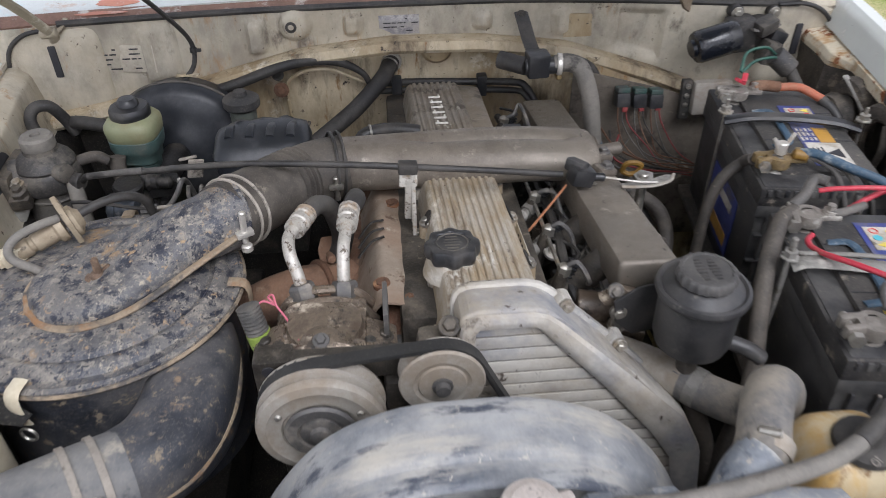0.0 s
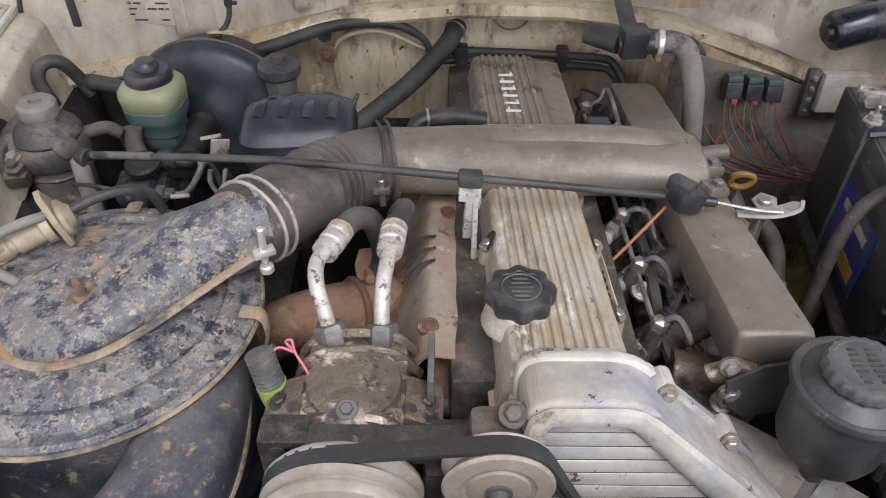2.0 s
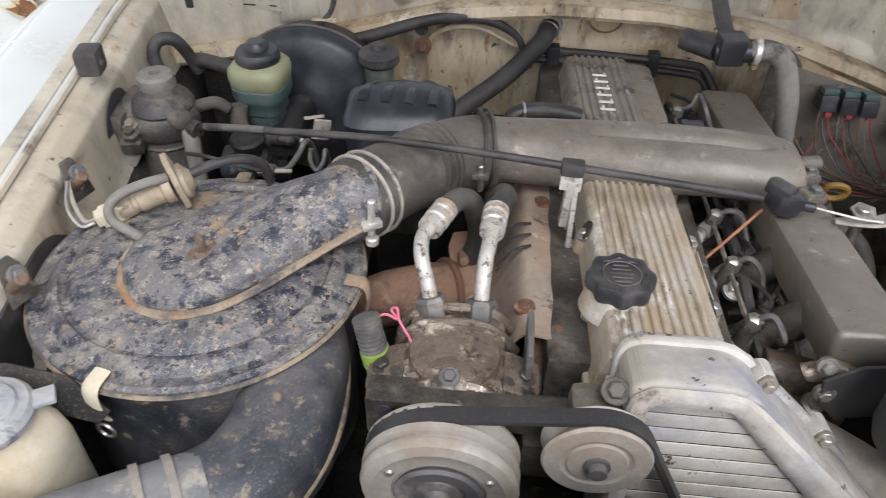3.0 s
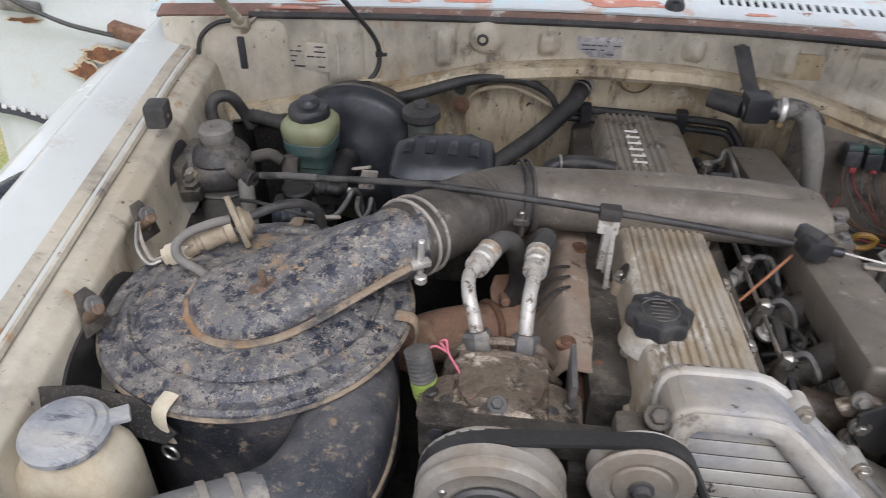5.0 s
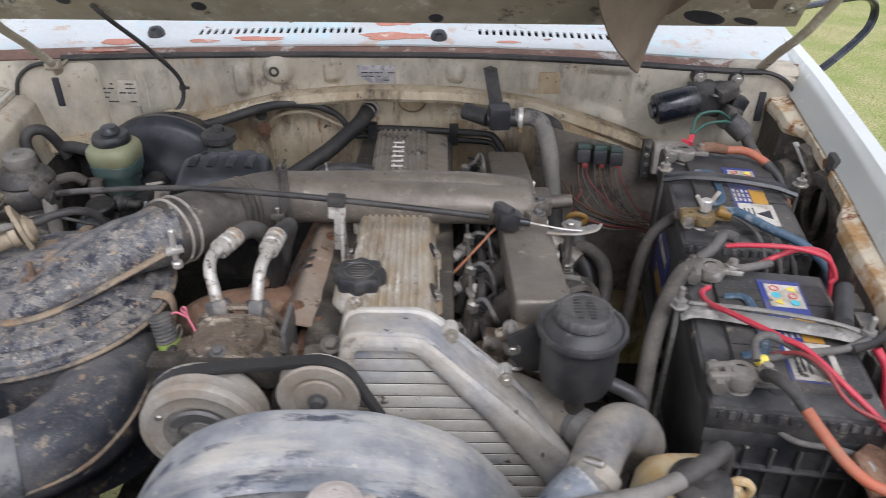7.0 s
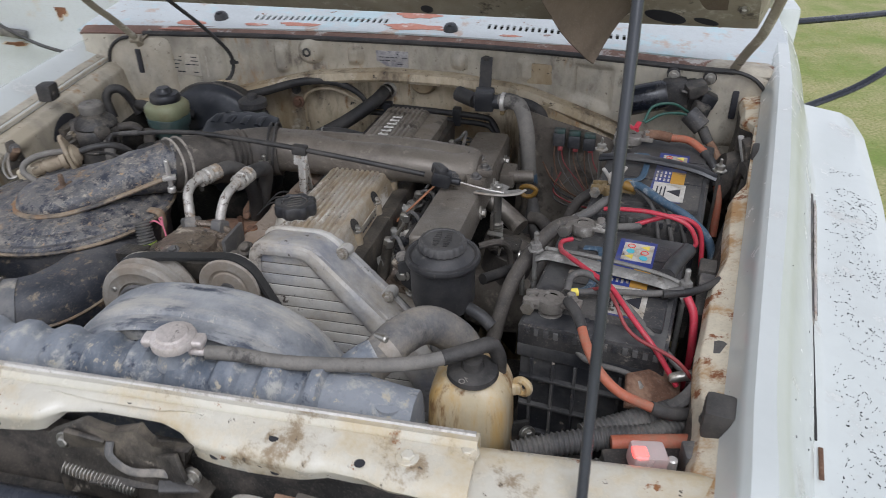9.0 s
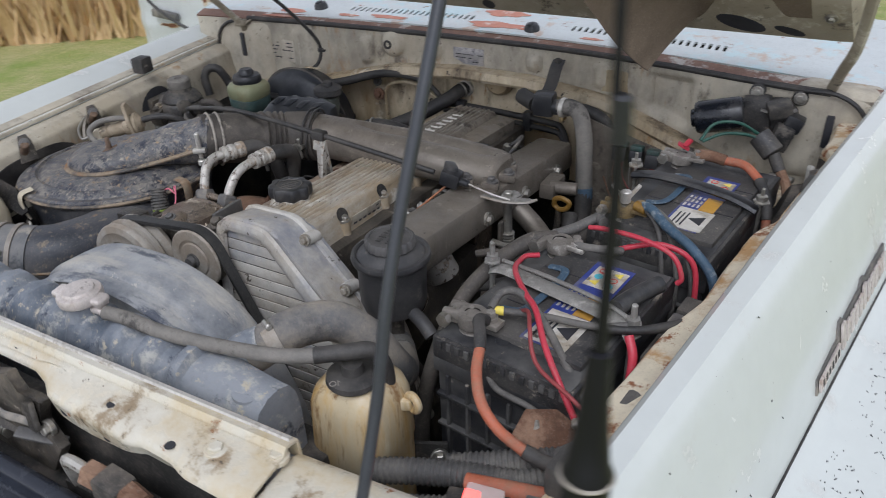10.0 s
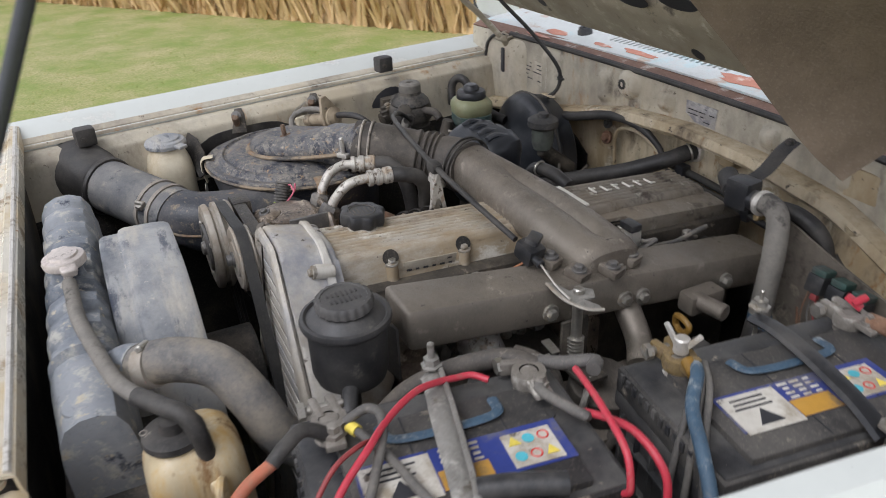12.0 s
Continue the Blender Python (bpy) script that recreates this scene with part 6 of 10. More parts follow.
def log_build(bm):
    rows = []
    sec = [(-0.033, -0.052), (-0.037, -0.047), (-0.037, -0.006), (-0.0355, -0.002), (-0.031, 0.0), (0.027, 0.0), (0.032, -0.002), (0.0345, -0.007), (0.038, -0.046), (0.035, -0.052)]
    for y, k in ((0.800, 0.84), (0.8015, 0.93), (0.804, 0.98), (0.808, 1.0), (0.95, 1.0), (1.10, 1.0), (1.25, 1.0), (1.385, 1.0), (1.398, 0.92), (1.402, 0.7)):
        xc = 0.236 - 0.010 * (y - 0.82)
        rows.append([bm.verts.new((xc + x * k, y, log_top(y) - 0.03 + (z + 0.03) * k)) for x, z in sec])
    n = len(sec)
    for a, b in zip(rows, rows[1:]):
        for i in range(n):
            bm.faces.new((a[i], a[(i + 1) % n], b[(i + 1) % n], b[i]))
    bm.faces.new(rows[0][::-1])
    bm.faces.new(rows[-1])


lg = P("intake_log", "intake", eng, log_build, "sandy cast alloy intake manifold")
for i in range(6):
    y = 0.88 + 0.10 * i
    P("intake_runner", "cast", lg, lambda bm: tube(bm, [(0.212, y, log_top(y) - 0.045), (0.18, y, log_top(y) - 0.075), (0.13, y, 0.965 - 0.03 * i * 0.3)], 0.020, 10, 6))
for y in (0.995, 1.115, 1.145, 1.30):
    bolt(lg, (0.2750 - 0.010 * (y - 0.82), y, log_top(y) - 0.034), (1, 0, 0), 0.0075, "steel", 0.008)
P("log_bracket", "comp", lg, lambda bm: prism(bm, [(-0.02, 0), (0.02, 0), (0.026, 0.014), (0.0, 0.024), (-0.028, 0.012)], 0.014, at((0.203, 0.800, 1.034), 90), 0.004), "worn alloy bracket ear")
bolt(lg, (0.194, 0.786, 1.058), (0, -1, 0.3), 0.006, "pulley_dark")


def cross_build(bm):
    st = [(-0.150, 0.036, 0.036), (-0.132, 0.0385, 0.038), (-0.105, 0.039, 0.037), (-0.06, 0.044, 0.036), (0.0, 0.050, 0.034), (0.08, 0.053, 0.033), (0.15, 0.053, 0.032), (0.195, 0.053, 0.031), (0.228, 0.052, 0.029), (0.243, 0.048, 0.025), (0.249, 0.040, 0.018)]
    seg = 30
    rows = []
    for x, a, b in st:
        row = []
        g = smoothstep(-0.08, 0.02, x) * (1 - smoothstep(0.20, 0.245, x))
        for k in range(seg):
            t = 2 * math.pi * k / seg
            cy, sz = math.cos(t), math.sin(t)
            dip = 0.013 * g * math.exp(-((cy - 0.10) / 0.16) ** 2) * (1 if sz > 0 else 0)
            q = 0.8
            yy = a * math.copysign(abs(cy) ** q, cy)
            zz = b * math.copysign(abs(sz) ** q, sz) - dip
            row.append(bm.verts.new((x, 1.096 + 0.03 * (x + 0.1) + yy, 1.064 - 0.008 * smoothstep(0.1, 0.24, x) + zz)))
        rows.append(row)
    for a, b in zip(rows, rows[1:]):
        for k in range(seg):
            bm.faces.new((a[k], a[(k + 1) % seg], b[(k + 1) % seg], b[k]))
    bm.faces.new(rows[0][::-1])
    bm.faces.new(rows[-1])


cr = P("intake_crossover", "intake", eng, cross_build, "sandy cast alloy intake pipe across the engine")
P("crossover_flange", "intake", cr, lambda bm: box(bm, at((0.232, 1.085, 1.040), 0, 10, 6), (0.05, 0.14, 0.022), 0.006))
for px_, py_, pz_ in ((0.214, 1.030, 1.066), (0.250, 1.050, 1.058), (0.258, 1.098, 1.054), (0.240, 1.142, 1.052)):
    P("flange_ear", "intake", cr, lambda bm: box(bm, at((px_, py_, pz_), 0, 12, 20), (0.030, 0.026, 0.014), 0.005))
    bolt(cr, (px_ + 0.003, py_, pz_ + 0.007), (0, 0, 1), 0.0065, "pulley_dark", 0.007)
for p in ((0.226, 1.018, 1.052), (0.246, 1.045, 1.050), (0.222, 1.158, 1.045), (0.247, 1.12, 1.046)):
    bolt(cr, p, (0, 0, 1), 0.006)

# exhaust side shield
def shield(u, v):
    y = 0.815 + 0.30 * u
    x = -0.032 - 0.095 * v
    z = 1.028 - 0.02 * u - 0.075 * smoothstep(0.45, 1.0, v) + 0.010 * math.sin(math.pi * v)
    if 0.42 < u < 0.62 and 0.45 < v < 0.95:
        z += 0.004 * max(0, math.sin((u - 0.42) / 0.2 * 3 * 2 * math.pi))
    return x, y, z + 0.002 * noise.noise(V(x * 20, y * 20, 0))


sh = P("heat_shield", "shield", eng, lambda bm: sheet(bm, shield, 60, 18, 0.0025), "heat-stained exhaust shield with louvres")
for k in range(3):
    y = 0.945 + 0.022 * k
    P("louvre", "black_void", sh, lambda bm: tube(bm, [(-0.072, y + 0.008, 1.034 - 0.002 * k), (-0.09, y + 0.003, 1.029), (-0.108, y - 0.008, 1.012)], 0.0021, 6, 5, flat=0.7))
for p in ((-0.078, 0.855, 1.035), (-0.06, 1.05, 1.022), (-0.045, 0.83, 1.030)):
    P("rust_ring", "door_rust", sh, lambda bm: lathe(bm, [(0.011, -0.004), (0.0105, 0.0012), (0, 0.0014)], along(p, V(*p) + V(-0.15, 0, 1)), 18), "rust ring round a bolt")
    bolt(sh, p, (-0.2, 0, 1), 0.0065, "rust", 0.004)
P("exhaust_manifold", "rust", eng, lambda bm: tube(bm, [(-0.09, 1.35, 0.90), (-0.10, 1.1, 0.93), (-0.105, 0.95, 0.93), (-0.13, 0.90, 0.90), (-0.16, 0.90, 0.80), (-0.16, 0.95, 0.6)], 0.034, 12, 8), "rusted exhaust manifold")
P("downpipe_flange", "rust", eng, lambda bm: cyl(bm, (-0.20, 0.955, 0.93), (-0.11, 0.955, 0.93), 0.030), "rusty pipe stub")
P("downpipe", "rusty_pipe", eng, lambda bm: tube(bm, [(-0.270, 0.965, 0.90), (-0.235, 0.950, 0.935), (-0.195, 0.950, 0.950), (-0.160, 0.965, 0.945), (-0.125, 0.985, 0.935)], 0.034, 18, 8), "orange-brown rusted exhaust pipe")
P("pipe_band", "rust", eng, lambda bm: ring(bm, along((-0.165, 0.962, 0.946), (-0.13, 0.982, 0.937)), 0.035, 0.005, 26, 8), "rusty joint band")
P("flange_ear", "rusty_pipe", eng, lambda bm: (prism(bm, [(-0.016, -0.030), (0.014, -0.030), (0.018, 0.008), (0.010, 0.024), (-0.010, 0.024), (-0.018, 0.006)], 0.010, at((-0.150, 1.000, 0.975), 35, 0, 12), 0.003), cyl(bm, (-0.150, 0.985, 0.985), (-0.146, 0.965, 0.990), 0.006)), "rusted flange ear")
P("head_edge", "rust", eng, lambda bm: box(bm, at((-0.048, 0.83, 0.985)), (0.05, 0.06, 0.045), 0.004))
P("bypass_hose", "rubber", eng, lambda bm: tube(bm, [(-0.085, 0.80, 0.985), (-0.05, 0.80, 0.985), (-0.015, 0.80, 0.985)], 0.014, 12, 6), "short black bypass hose")

# throttle cable bracket
tb = thing("cable_bracket", (-0.036, 0.988, 1.01), "bare alloy throttle cable bracket bolted beside the valve cover", "bracket")
P("plate", "white_pipe", tb, lambda bm: (prism(bm, [(-0.005, 0.092), (0.005, 0.092), (0.011, 0.050), (0.022, 0.0), (0.017, -0.002), (0.004, 0.052), (-0.003, 0.052), (-0.015, -0.002), (-0.020, 0.0), (-0.010, 0.050)], 0.006, at((-0.033, 0.984, 1.020), 90, 0, 90), 0.0015),
                                    box(bm, at((-0.036, 0.984, 1.074), 0, 3), (0.011, 0.014, 0.062), 0.002)))
P("tab", "white_pipe", tb, lambda bm: box(bm, at((-0.036, 0.982, 1.103), -18, 2), (0.024, 0.005, 0.020), 0.002), "bent top tab")
P("clip", "rubber", tb, lambda bm: box(bm, at((-0.036, 0.984, 1.120), 0, 3), (0.026, 0.017, 0.016), 0.004))
bolt(tb, (-0.026, 0.970, 1.024), (0, -0.3, 1), 0.005)
tcab = thing("throttle_cable", (0.1, 1.0, 1.09), "black throttle cable strung across the engine", "cable")
P("sheath", "rubber", tcab, lambda bm: tube(bm, [(-0.525, 1.158, 1.022), (-0.508, 1.135, 1.043), (-0.485, 1.112, 1.058), (-0.42, 1.080, 1.078), (-0.33, 1.040, 1.105), (-0.235, 1.010, 1.1225), (-0.13, 0.993, 1.125), (-0.036, 0.984, 1.121), (0.07, 0.989, 1.106), (0.175, 1.001, 1.086)], 0.0044, 10, 8))
P("worn_sleeve", "grey_cable", tcab, lambda bm: tube(bm, [(-0.497, 1.120, 1.052), (-0.45, 1.094, 1.070), (-0.40, 1.071, 1.085)], 0.0050, 10, 6), "pale scuffed cable section")
P("end_block", "black_plastic", tcab, lambda bm: (box(bm, at((0.203, 1.006, 1.080), 0, 15, 10), (0.032, 0.028, 0.026), 0.005), box(bm, at((0.198, 1.014, 1.090), 0, 15, 40), (0.018, 0.030, 0.018), 0.004), cyl(bm, (0.216, 1.004, 1.078), (0.236, 1.003, 1.076), 0.0060)))
P("inner_wire", "bright", tcab, lambda bm: tube(bm, [(0.232, 1.003, 1.077), (0.28, 0.996, 1.071), (0.310, 0.996, 1.068)], 0.0015, 6, 4))
lv = thing("throttle_lever", (0.30, 1.02, 0.93), "bare steel throttle lever and linkage beside the manifold", "lever")
P("quadrant", "galv", lv, lambda bm: (prism(bm, [(-0.040, -0.014), (-0.016, -0.016), (0.007, -0.015), (0.031, -0.004), (0.042, 0.012), (0.031, 0.014), (0.012, 0.004), (-0.018, -0.001), (-0.039, -0.006)], 0.0028, at((0.300, 1.010, 1.0605), 3, 2, 0), 0.001), prism(bm, [(-0.012, 0.0), (0.012, 0.004), (0.016, 0.020), (0.0, 0.028), (-0.014, 0.016)], 0.0028, at((0.299, 1.010, 1.0600), 3, 2, 0), 0.001)))
P("quadrant_rim", "pulley", lv, lambda bm: tube(bm, [(0.2600, 0.9960, 1.0635), (0.284, 0.9935, 1.0635), (0.3067, 0.9945, 1.0635), (0.3320, 1.0055, 1.063), (0.3425, 1.0224, 1.063)], 0.0026, 8, 6, flat=0.8), "worn pale rim")
P("spindle", "steel", lv, lambda bm: cyl(bm, (0.297, 1.018, 0.96), (0.297, 1.018, 1.070), 0.007))
P("return_spring", "steel", lv, lambda bm: tube(bm, [(0.297, 1.018, 0.975), (0.297, 1.018, 1.000)], 0.0095, 10, 8, ridges=(0.005, 0.0018)))
P("bracket", "cast", lv, lambda bm: (box(bm, at((0.312, 1.02, 0.955)), (0.055, 0.04, 0.006), 0.002), box(bm, at((0.290, 1.02, 0.985)), (0.006, 0.04, 0.07), 0.002)))
P("linkage", "steel", lv, lambda bm: tube(bm, [(0.33, 1.02, 0.955), (0.345, 1.0, 0.93), (0.35, 0.98, 0.88)], 0.005, 8, 5))

# dipstick and extras on the manifold side
dp = thing("dipstick", (0.325, 1.17, 0.88), "yellow ring handled dipstick beside the manifold", "dipstick")
P("handle", "gold", dp, lambda bm: tube(bm, [(0.319, 1.163, 0.984), (0.322, 1.160, 0.998), (0.335, 1.158, 1.002), (0.348, 1.158, 0.996), (0.343, 1.158, 0.984), (0.330, 1.161, 0.979), (0.319, 1.163, 0.984)], 0.0045, 8, 6))
P("guide", "cast", dp, lambda bm: tube(bm, [(0.328, 1.163, 0.978), (0.322, 1.17, 0.93), (0.30, 1.18, 0.85), (0.20, 1.18, 0.75)], 0.006, 8, 6))
P("egr_pipe", "intake", eng, lambda bm: tube(bm, [(0.26, 1.13, 0.985), (0.30, 1.12, 0.96), (0.33, 1.10, 0.945)], 0.018, 12, 6), "alloy stub pipe")
P("egr_flange", "intake", eng, lambda bm: (cyl(bm, (0.285, 1.225, 0.985), (0.335, 1.235, 0.985), 0.012), box(bm, at((0.285, 1.24, 0.98)), (0.03, 0.06, 0.03), 0.006)))
P("heater_hose_low", "rubber", eng, lambda bm: tube(bm, [(0.30, 0.86, 0.985), (0.325, 0.90, 0.975), (0.335, 0.95, 0.95), (0.335, 1.0, 0.9)], 0.009, 10, 6))
P("vacuum_hose", "dusty_rubber", eng, lambda bm: tube(bm, [(0.28, 0.94, 0.995), (0.31, 0.95, 1.0), (0.325, 0.97, 0.975), (0.33, 0.98, 0.92)], 0.006, 8, 6))
P("lever_tab", "steel", lv, lambda bm: (box(bm, at((0.300, 0.978, 0.998), 0, 8), (0.026, 0.012, 0.003), 0.001), box(bm, at((0.312, 0.962, 0.985), 0, 8), (0.004, 0.012, 0.030), 0.001)), "pale bent tab")
P("drain_hose", "dusty_rubber", eng, lambda bm: tube(bm, [(0.340, 1.16, 0.935), (0.360, 1.15, 0.937), (0.380, 1.12, 0.925), (0.376, 1.07, 0.90), (0.352, 1.03, 0.85), (0.34, 1.02, 0.78)], 0.012, 10, 8))
P("drain_hose", "rubber", eng, lambda bm: tube(bm, [(0.335, 1.20, 0.95), (0.352, 1.16, 0.915), (0.372, 1.12, 0.86), (0.37, 1.10, 0.78)], 0.015, 10, 8))
P("starter", "cast", eng, lambda bm: (cyl(bm, (0.20, 1.05, 0.72), (0.20, 1.25, 0.72), 0.06), cyl(bm, (0.28, 1.06, 0.78), (0.28, 1.2, 0.78), 0.035)))
P("oil_filter", "dusty_rubber", eng, lambda bm: cyl(bm, (0.29, 1.05, 0.80), (0.32, 1.05, 0.93), 0.045))
P("side_cover", "grey_wall", eng, lambda bm: box(bm, at((0.30, 1.10, 0.83), 0, 10), (0.12, 0.20, 0.12), 0.03), "dusty side housing")
P("stick", "copper", eng, lambda bm: tube(bm, [(0.126, 0.985, 0.998), (0.155, 1.000, 1.026), (0.188, 1.018, 1.058)], 0.0019, 6, 4), "orange wire stay")

# compressor, idler, belt
ac = thing("compressor", (-0.145, 0.75, 0.90), "oily alloy air-conditioning compressor with steel clutch pulley", "compressor")
CX, CZ = -0.143, 0.978
P("body", "comp", ac, lambda bm: (lathe(bm, [(0, 0), (0.050, 0.0), (0.060, 0.006), (0.062, 0.05), (0.058, 0.055), (0.058, 0.10), (0.062, 0.105), (0.060, 0.145), (0.05, 0.155), (0, 0.156)], along((CX, 0.690, CZ), (CX, 0.85, CZ)), 28),
                                  box(bm, at((CX, 0.78, CZ + 0.035)), (0.10, 0.11, 0.06), 0.018)), "oily grey alloy casting")
for s in (-1, 1):
    P("ear", "comp", ac, lambda bm: (box(bm, at((CX + s * 0.060, 0.765, CZ + 0.048), 0, s * 25), (0.040, 0.05, 0.020), 0.007)))
    bolt(ac, (CX + s * 0.066, 0.765, CZ + 0.055), (s * 0.35, 0, 1), 0.007, "cast")
    P("front_rib", "comp", ac, lambda bm: tube(bm, [(CX + s * 0.055, 0.73, CZ + 0.035), (CX + s * 0.03, 0.735, CZ + 0.064), (CX, 0.738, CZ + 0.070)], 0.008, 8, 6))
P("head_plate", "comp", ac, lambda bm: lathe(bm, [(0.045, 0), (0.042, 0.012), (0.020, 0.016), (0, 0.016)], at((CX, 0.775, CZ + 0.060)), 22))
P("dome", "comp", ac, lambda bm: lathe(bm, [(0.026, 0), (0.024, 0.008), (0.017, 0.013), (0.008, 0.015), (0, 0.0152)], at((CX - 0.002, 0.742, CZ + 0.064), 15), 24))
bolt(ac, (CX - 0.002, 0.739, CZ + 0.078), (0, -0.3, 1), 0.006, "pulley_dark", 0.006)
for k in range(6):
    a = math.radians(60 * k + 30)
    bolt(ac, (CX + 0.048 * math.cos(a), 0.692, CZ + 0.048 * math.sin(a)), (0, -1, 0), 0.005, "comp", 0.005)
for k in range(4):
    P("casting_rib", "comp", ac, lambda bm: tube(bm, [(CX - 0.062, 0.765 + 0.022 * k, CZ + 0.01), (CX - 0.050, 0.765 + 0.022 * k, CZ + 0.052), (CX - 0.02, 0.767 + 0.022 * k, CZ + 0.069), (CX + 0.03, 0.767 + 0.022 * k, CZ + 0.067), (CX + 0.058, 0.765 + 0.022 * k, CZ + 0.040)], 0.0055, 8, 6))
for k in range(5):
    a = math.radians(72 * k + 18)
    p, q = V(CX + 0.012 * math.cos(a), 0.742 + 0.010 * math.sin(a), CZ + 0.066), V(CX + 0.052 * math.cos(a), 0.742 + 0.034 * math.sin(a), CZ + 0.058 - 0.008 * abs(math.cos(a)))
    P("star_arm", "comp", ac, lambda bm: tube(bm, [p, (p + q) / 2 + V(0, 0, 0.004), q], 0.0065, 8, 5))
    bolt(ac, tuple(q + V(0, 0, 0.006)), (0.3 * math.cos(a), 0.2 * math.sin(a), 1), 0.0068, "dark", 0.007)
P("suction_boss", "comp", ac, lambda bm: cyl(bm, (-0.172, 0.826, 1.00), (-0.172, 0.836, 1.036), 0.019, 0.016))
P("discharge_boss", "comp", ac, lambda bm: cyl(bm, (-0.122, 0.826, 1.00), (-0.122, 0.836, 1.036), 0.019, 0.016))
P("service_boss", "comp", ac, lambda bm: cyl(bm, (CX - 0.004, 0.735, CZ + 0.03), (CX - 0.004, 0.728, CZ + 0.062), 0.021, 0.019))
P("clutch_wire", "rubber", ac, lambda bm: tube(bm, [(CX - 0.03, 0.70, CZ + 0.066), (CX - 0.01, 0.712, CZ + 0.076), (CX + 0.02, 0.708, CZ + 0.074), (CX + 0.03, 0.70, CZ + 0.060)], 0.003, 6, 6))
P("paint_mark", "teal_mark", ac, lambda bm: lathe(bm, [(0.012, 0), (0.0115, 0.003), (0, 0.0045)], at((CX + 0.042, 0.735, CZ + 0.046), 40, 20), 12), "green paint dab")
P("mount_bar", "cast", ac, lambda bm: box(bm, at((CX + 0.035, 0.708, CZ + 0.074)), (0.185, 0.022, 0.030), 0.006), "dark mounting bar")
P("mount_lug", "cast", ac, lambda bm: box(bm, at((CX - 0.050, 0.712, CZ + 0.066)), (0.042, 0.030, 0.050), 0.006), "dark mounting lug")
P("mount_arm", "cast", ac, lambda bm: box(bm, at((-0.03, 0.720, CZ + 0.03)), (0.10, 0.06, 0.05), 0.010))
P("mount_base", "cast", ac, lambda bm: box(bm, at((CX, 0.78, 0.90)), (0.13, 0.14, 0.14), 0.02))
P("mount_eye", "label_ink", ac, lambda bm: lathe(bm, [(0.0075, 0), (0.0072, 0.0006), (0, 0.0007)], along((CX - 0.054, 0.6968, CZ + 0.078), (CX - 0.054, 0.60, CZ + 0.078)), 14))
for x in (CX - 0.03, CX + 0.03, CX + 0.09):
    bolt(ac, (x, 0.697, CZ + 0.077), (0, -1, 0.2), 0.0065, "cast")
P("stay", "pulley_dark", ac, lambda bm: box(bm, at((-0.074, 0.790, 1.030)), (0.006, 0.060, 0.075), 0.002), "grey steel stay plate")


def pulley(bm, c, ys, prof):
    lathe(bm, prof, along(c, V(*c) + V(0, -1, 0)), 44)


pu = P("clutch_pulley", "pulley", ac, lambda bm: pulley(bm, (-0.145, 0.686, 1.019), 0, [(0, -0.004), (0.064, -0.004), (0.067, 0.0), (0.067, 0.003), (0.058, 0.010), (0.067, 0.017), (0.067, 0.022), (0.060, 0.0235), (0.0600, 0.027), (0.066, 0.030), (0.0665, 0.034), (0.0645, 0.039), (0.055, 0.041), (0.052, 0.0395), (0.040, 0.0395), (0.038, 0.036), (0.034, 0.036), (0, 0.034)]), "dusty grey clutch pulley")
P("clutch_plate", "pulley_dark", pu, lambda bm: pulley(bm, (-0.145, 0.648, 1.019), 0, [(0, 0), (0.036, 0.0), (0.037, 0.003), (0.034, 0.0055), (0.024, 0.0055), (0.022, 0.002), (0, 0.002)]), "worn dark clutch plate")
P("hub", "pulley_dark", pu, lambda bm: pulley(bm, (-0.145, 0.646, 1.019), 0, [(0, 0), (0.021, 0.0), (0.020, 0.003), (0.011, 0.004), (0.010, 0.009), (0.006, 0.010), (0, 0.0105)]))
for k in range(3):
    a = k * 2.09 + 0.5
    P("rivet", "steel", pu, lambda bm: lathe(bm, [(0.004, 0), (0.003, 0.002), (0, 0.003)], along((-0.145 + 0.047 * math.cos(a), 0.646, 1.019 + 0.047 * math.sin(a)), (-0.145 + 0.047 * math.cos(a), 0.6, 1.019 + 0.047 * math.sin(a))), 10))
idl = thing("idler_pulley", (-0.023, 0.68, 0.98), "grey steel idler pulley on the drive belt", "pulley")
P("wheel", "pulley", idl, lambda bm: pulley(bm, (-0.0195, 0.690, 1.054), 0, [(0, 0), (0.043, 0), (0.045, 0.002), (0.044, 0.004), (0.038, 0.012), (0.044, 0.020), (0.045, 0.022), (0.043, 0.0245), (0.030, 0.0250), (0.028, 0.0235), (0.0255, 0.0235), (0.024, 0.0255), (0.014, 0.0265), (0, 0.0265)]))
P("bolt", "pulley_dark", idl, lambda bm: lathe(bm, [(0.011, 0), (0.011, 0.003), (0.008, 0.0035), (0.0075, 0.010), (0, 0.011)], along((-0.0195, 0.664, 1.054), (-0.0195, 0.6, 1.054)), 12))
P("arm", "cast", idl, lambda bm: box(bm, at((-0.0195, 0.712, 1.035)), (0.046, 0.036, 0.09), 0.01))
bolt(idl, (-0.008, 0.708, 1.094), (0, -0.5, 1), 0.0075, "cast", 0.009)
# crank pulley low down
ck = P("crank_pulley", "pulley_dark", eng, lambda bm: pulley(bm, (0.10, 0.70, 0.70), 0, [(0, -0.02), (0.09, -0.02), (0.09, 0.0), (0.08, 0.008), (0.09, 0.016), (0.088, 0.02), (0, 0.02)]))


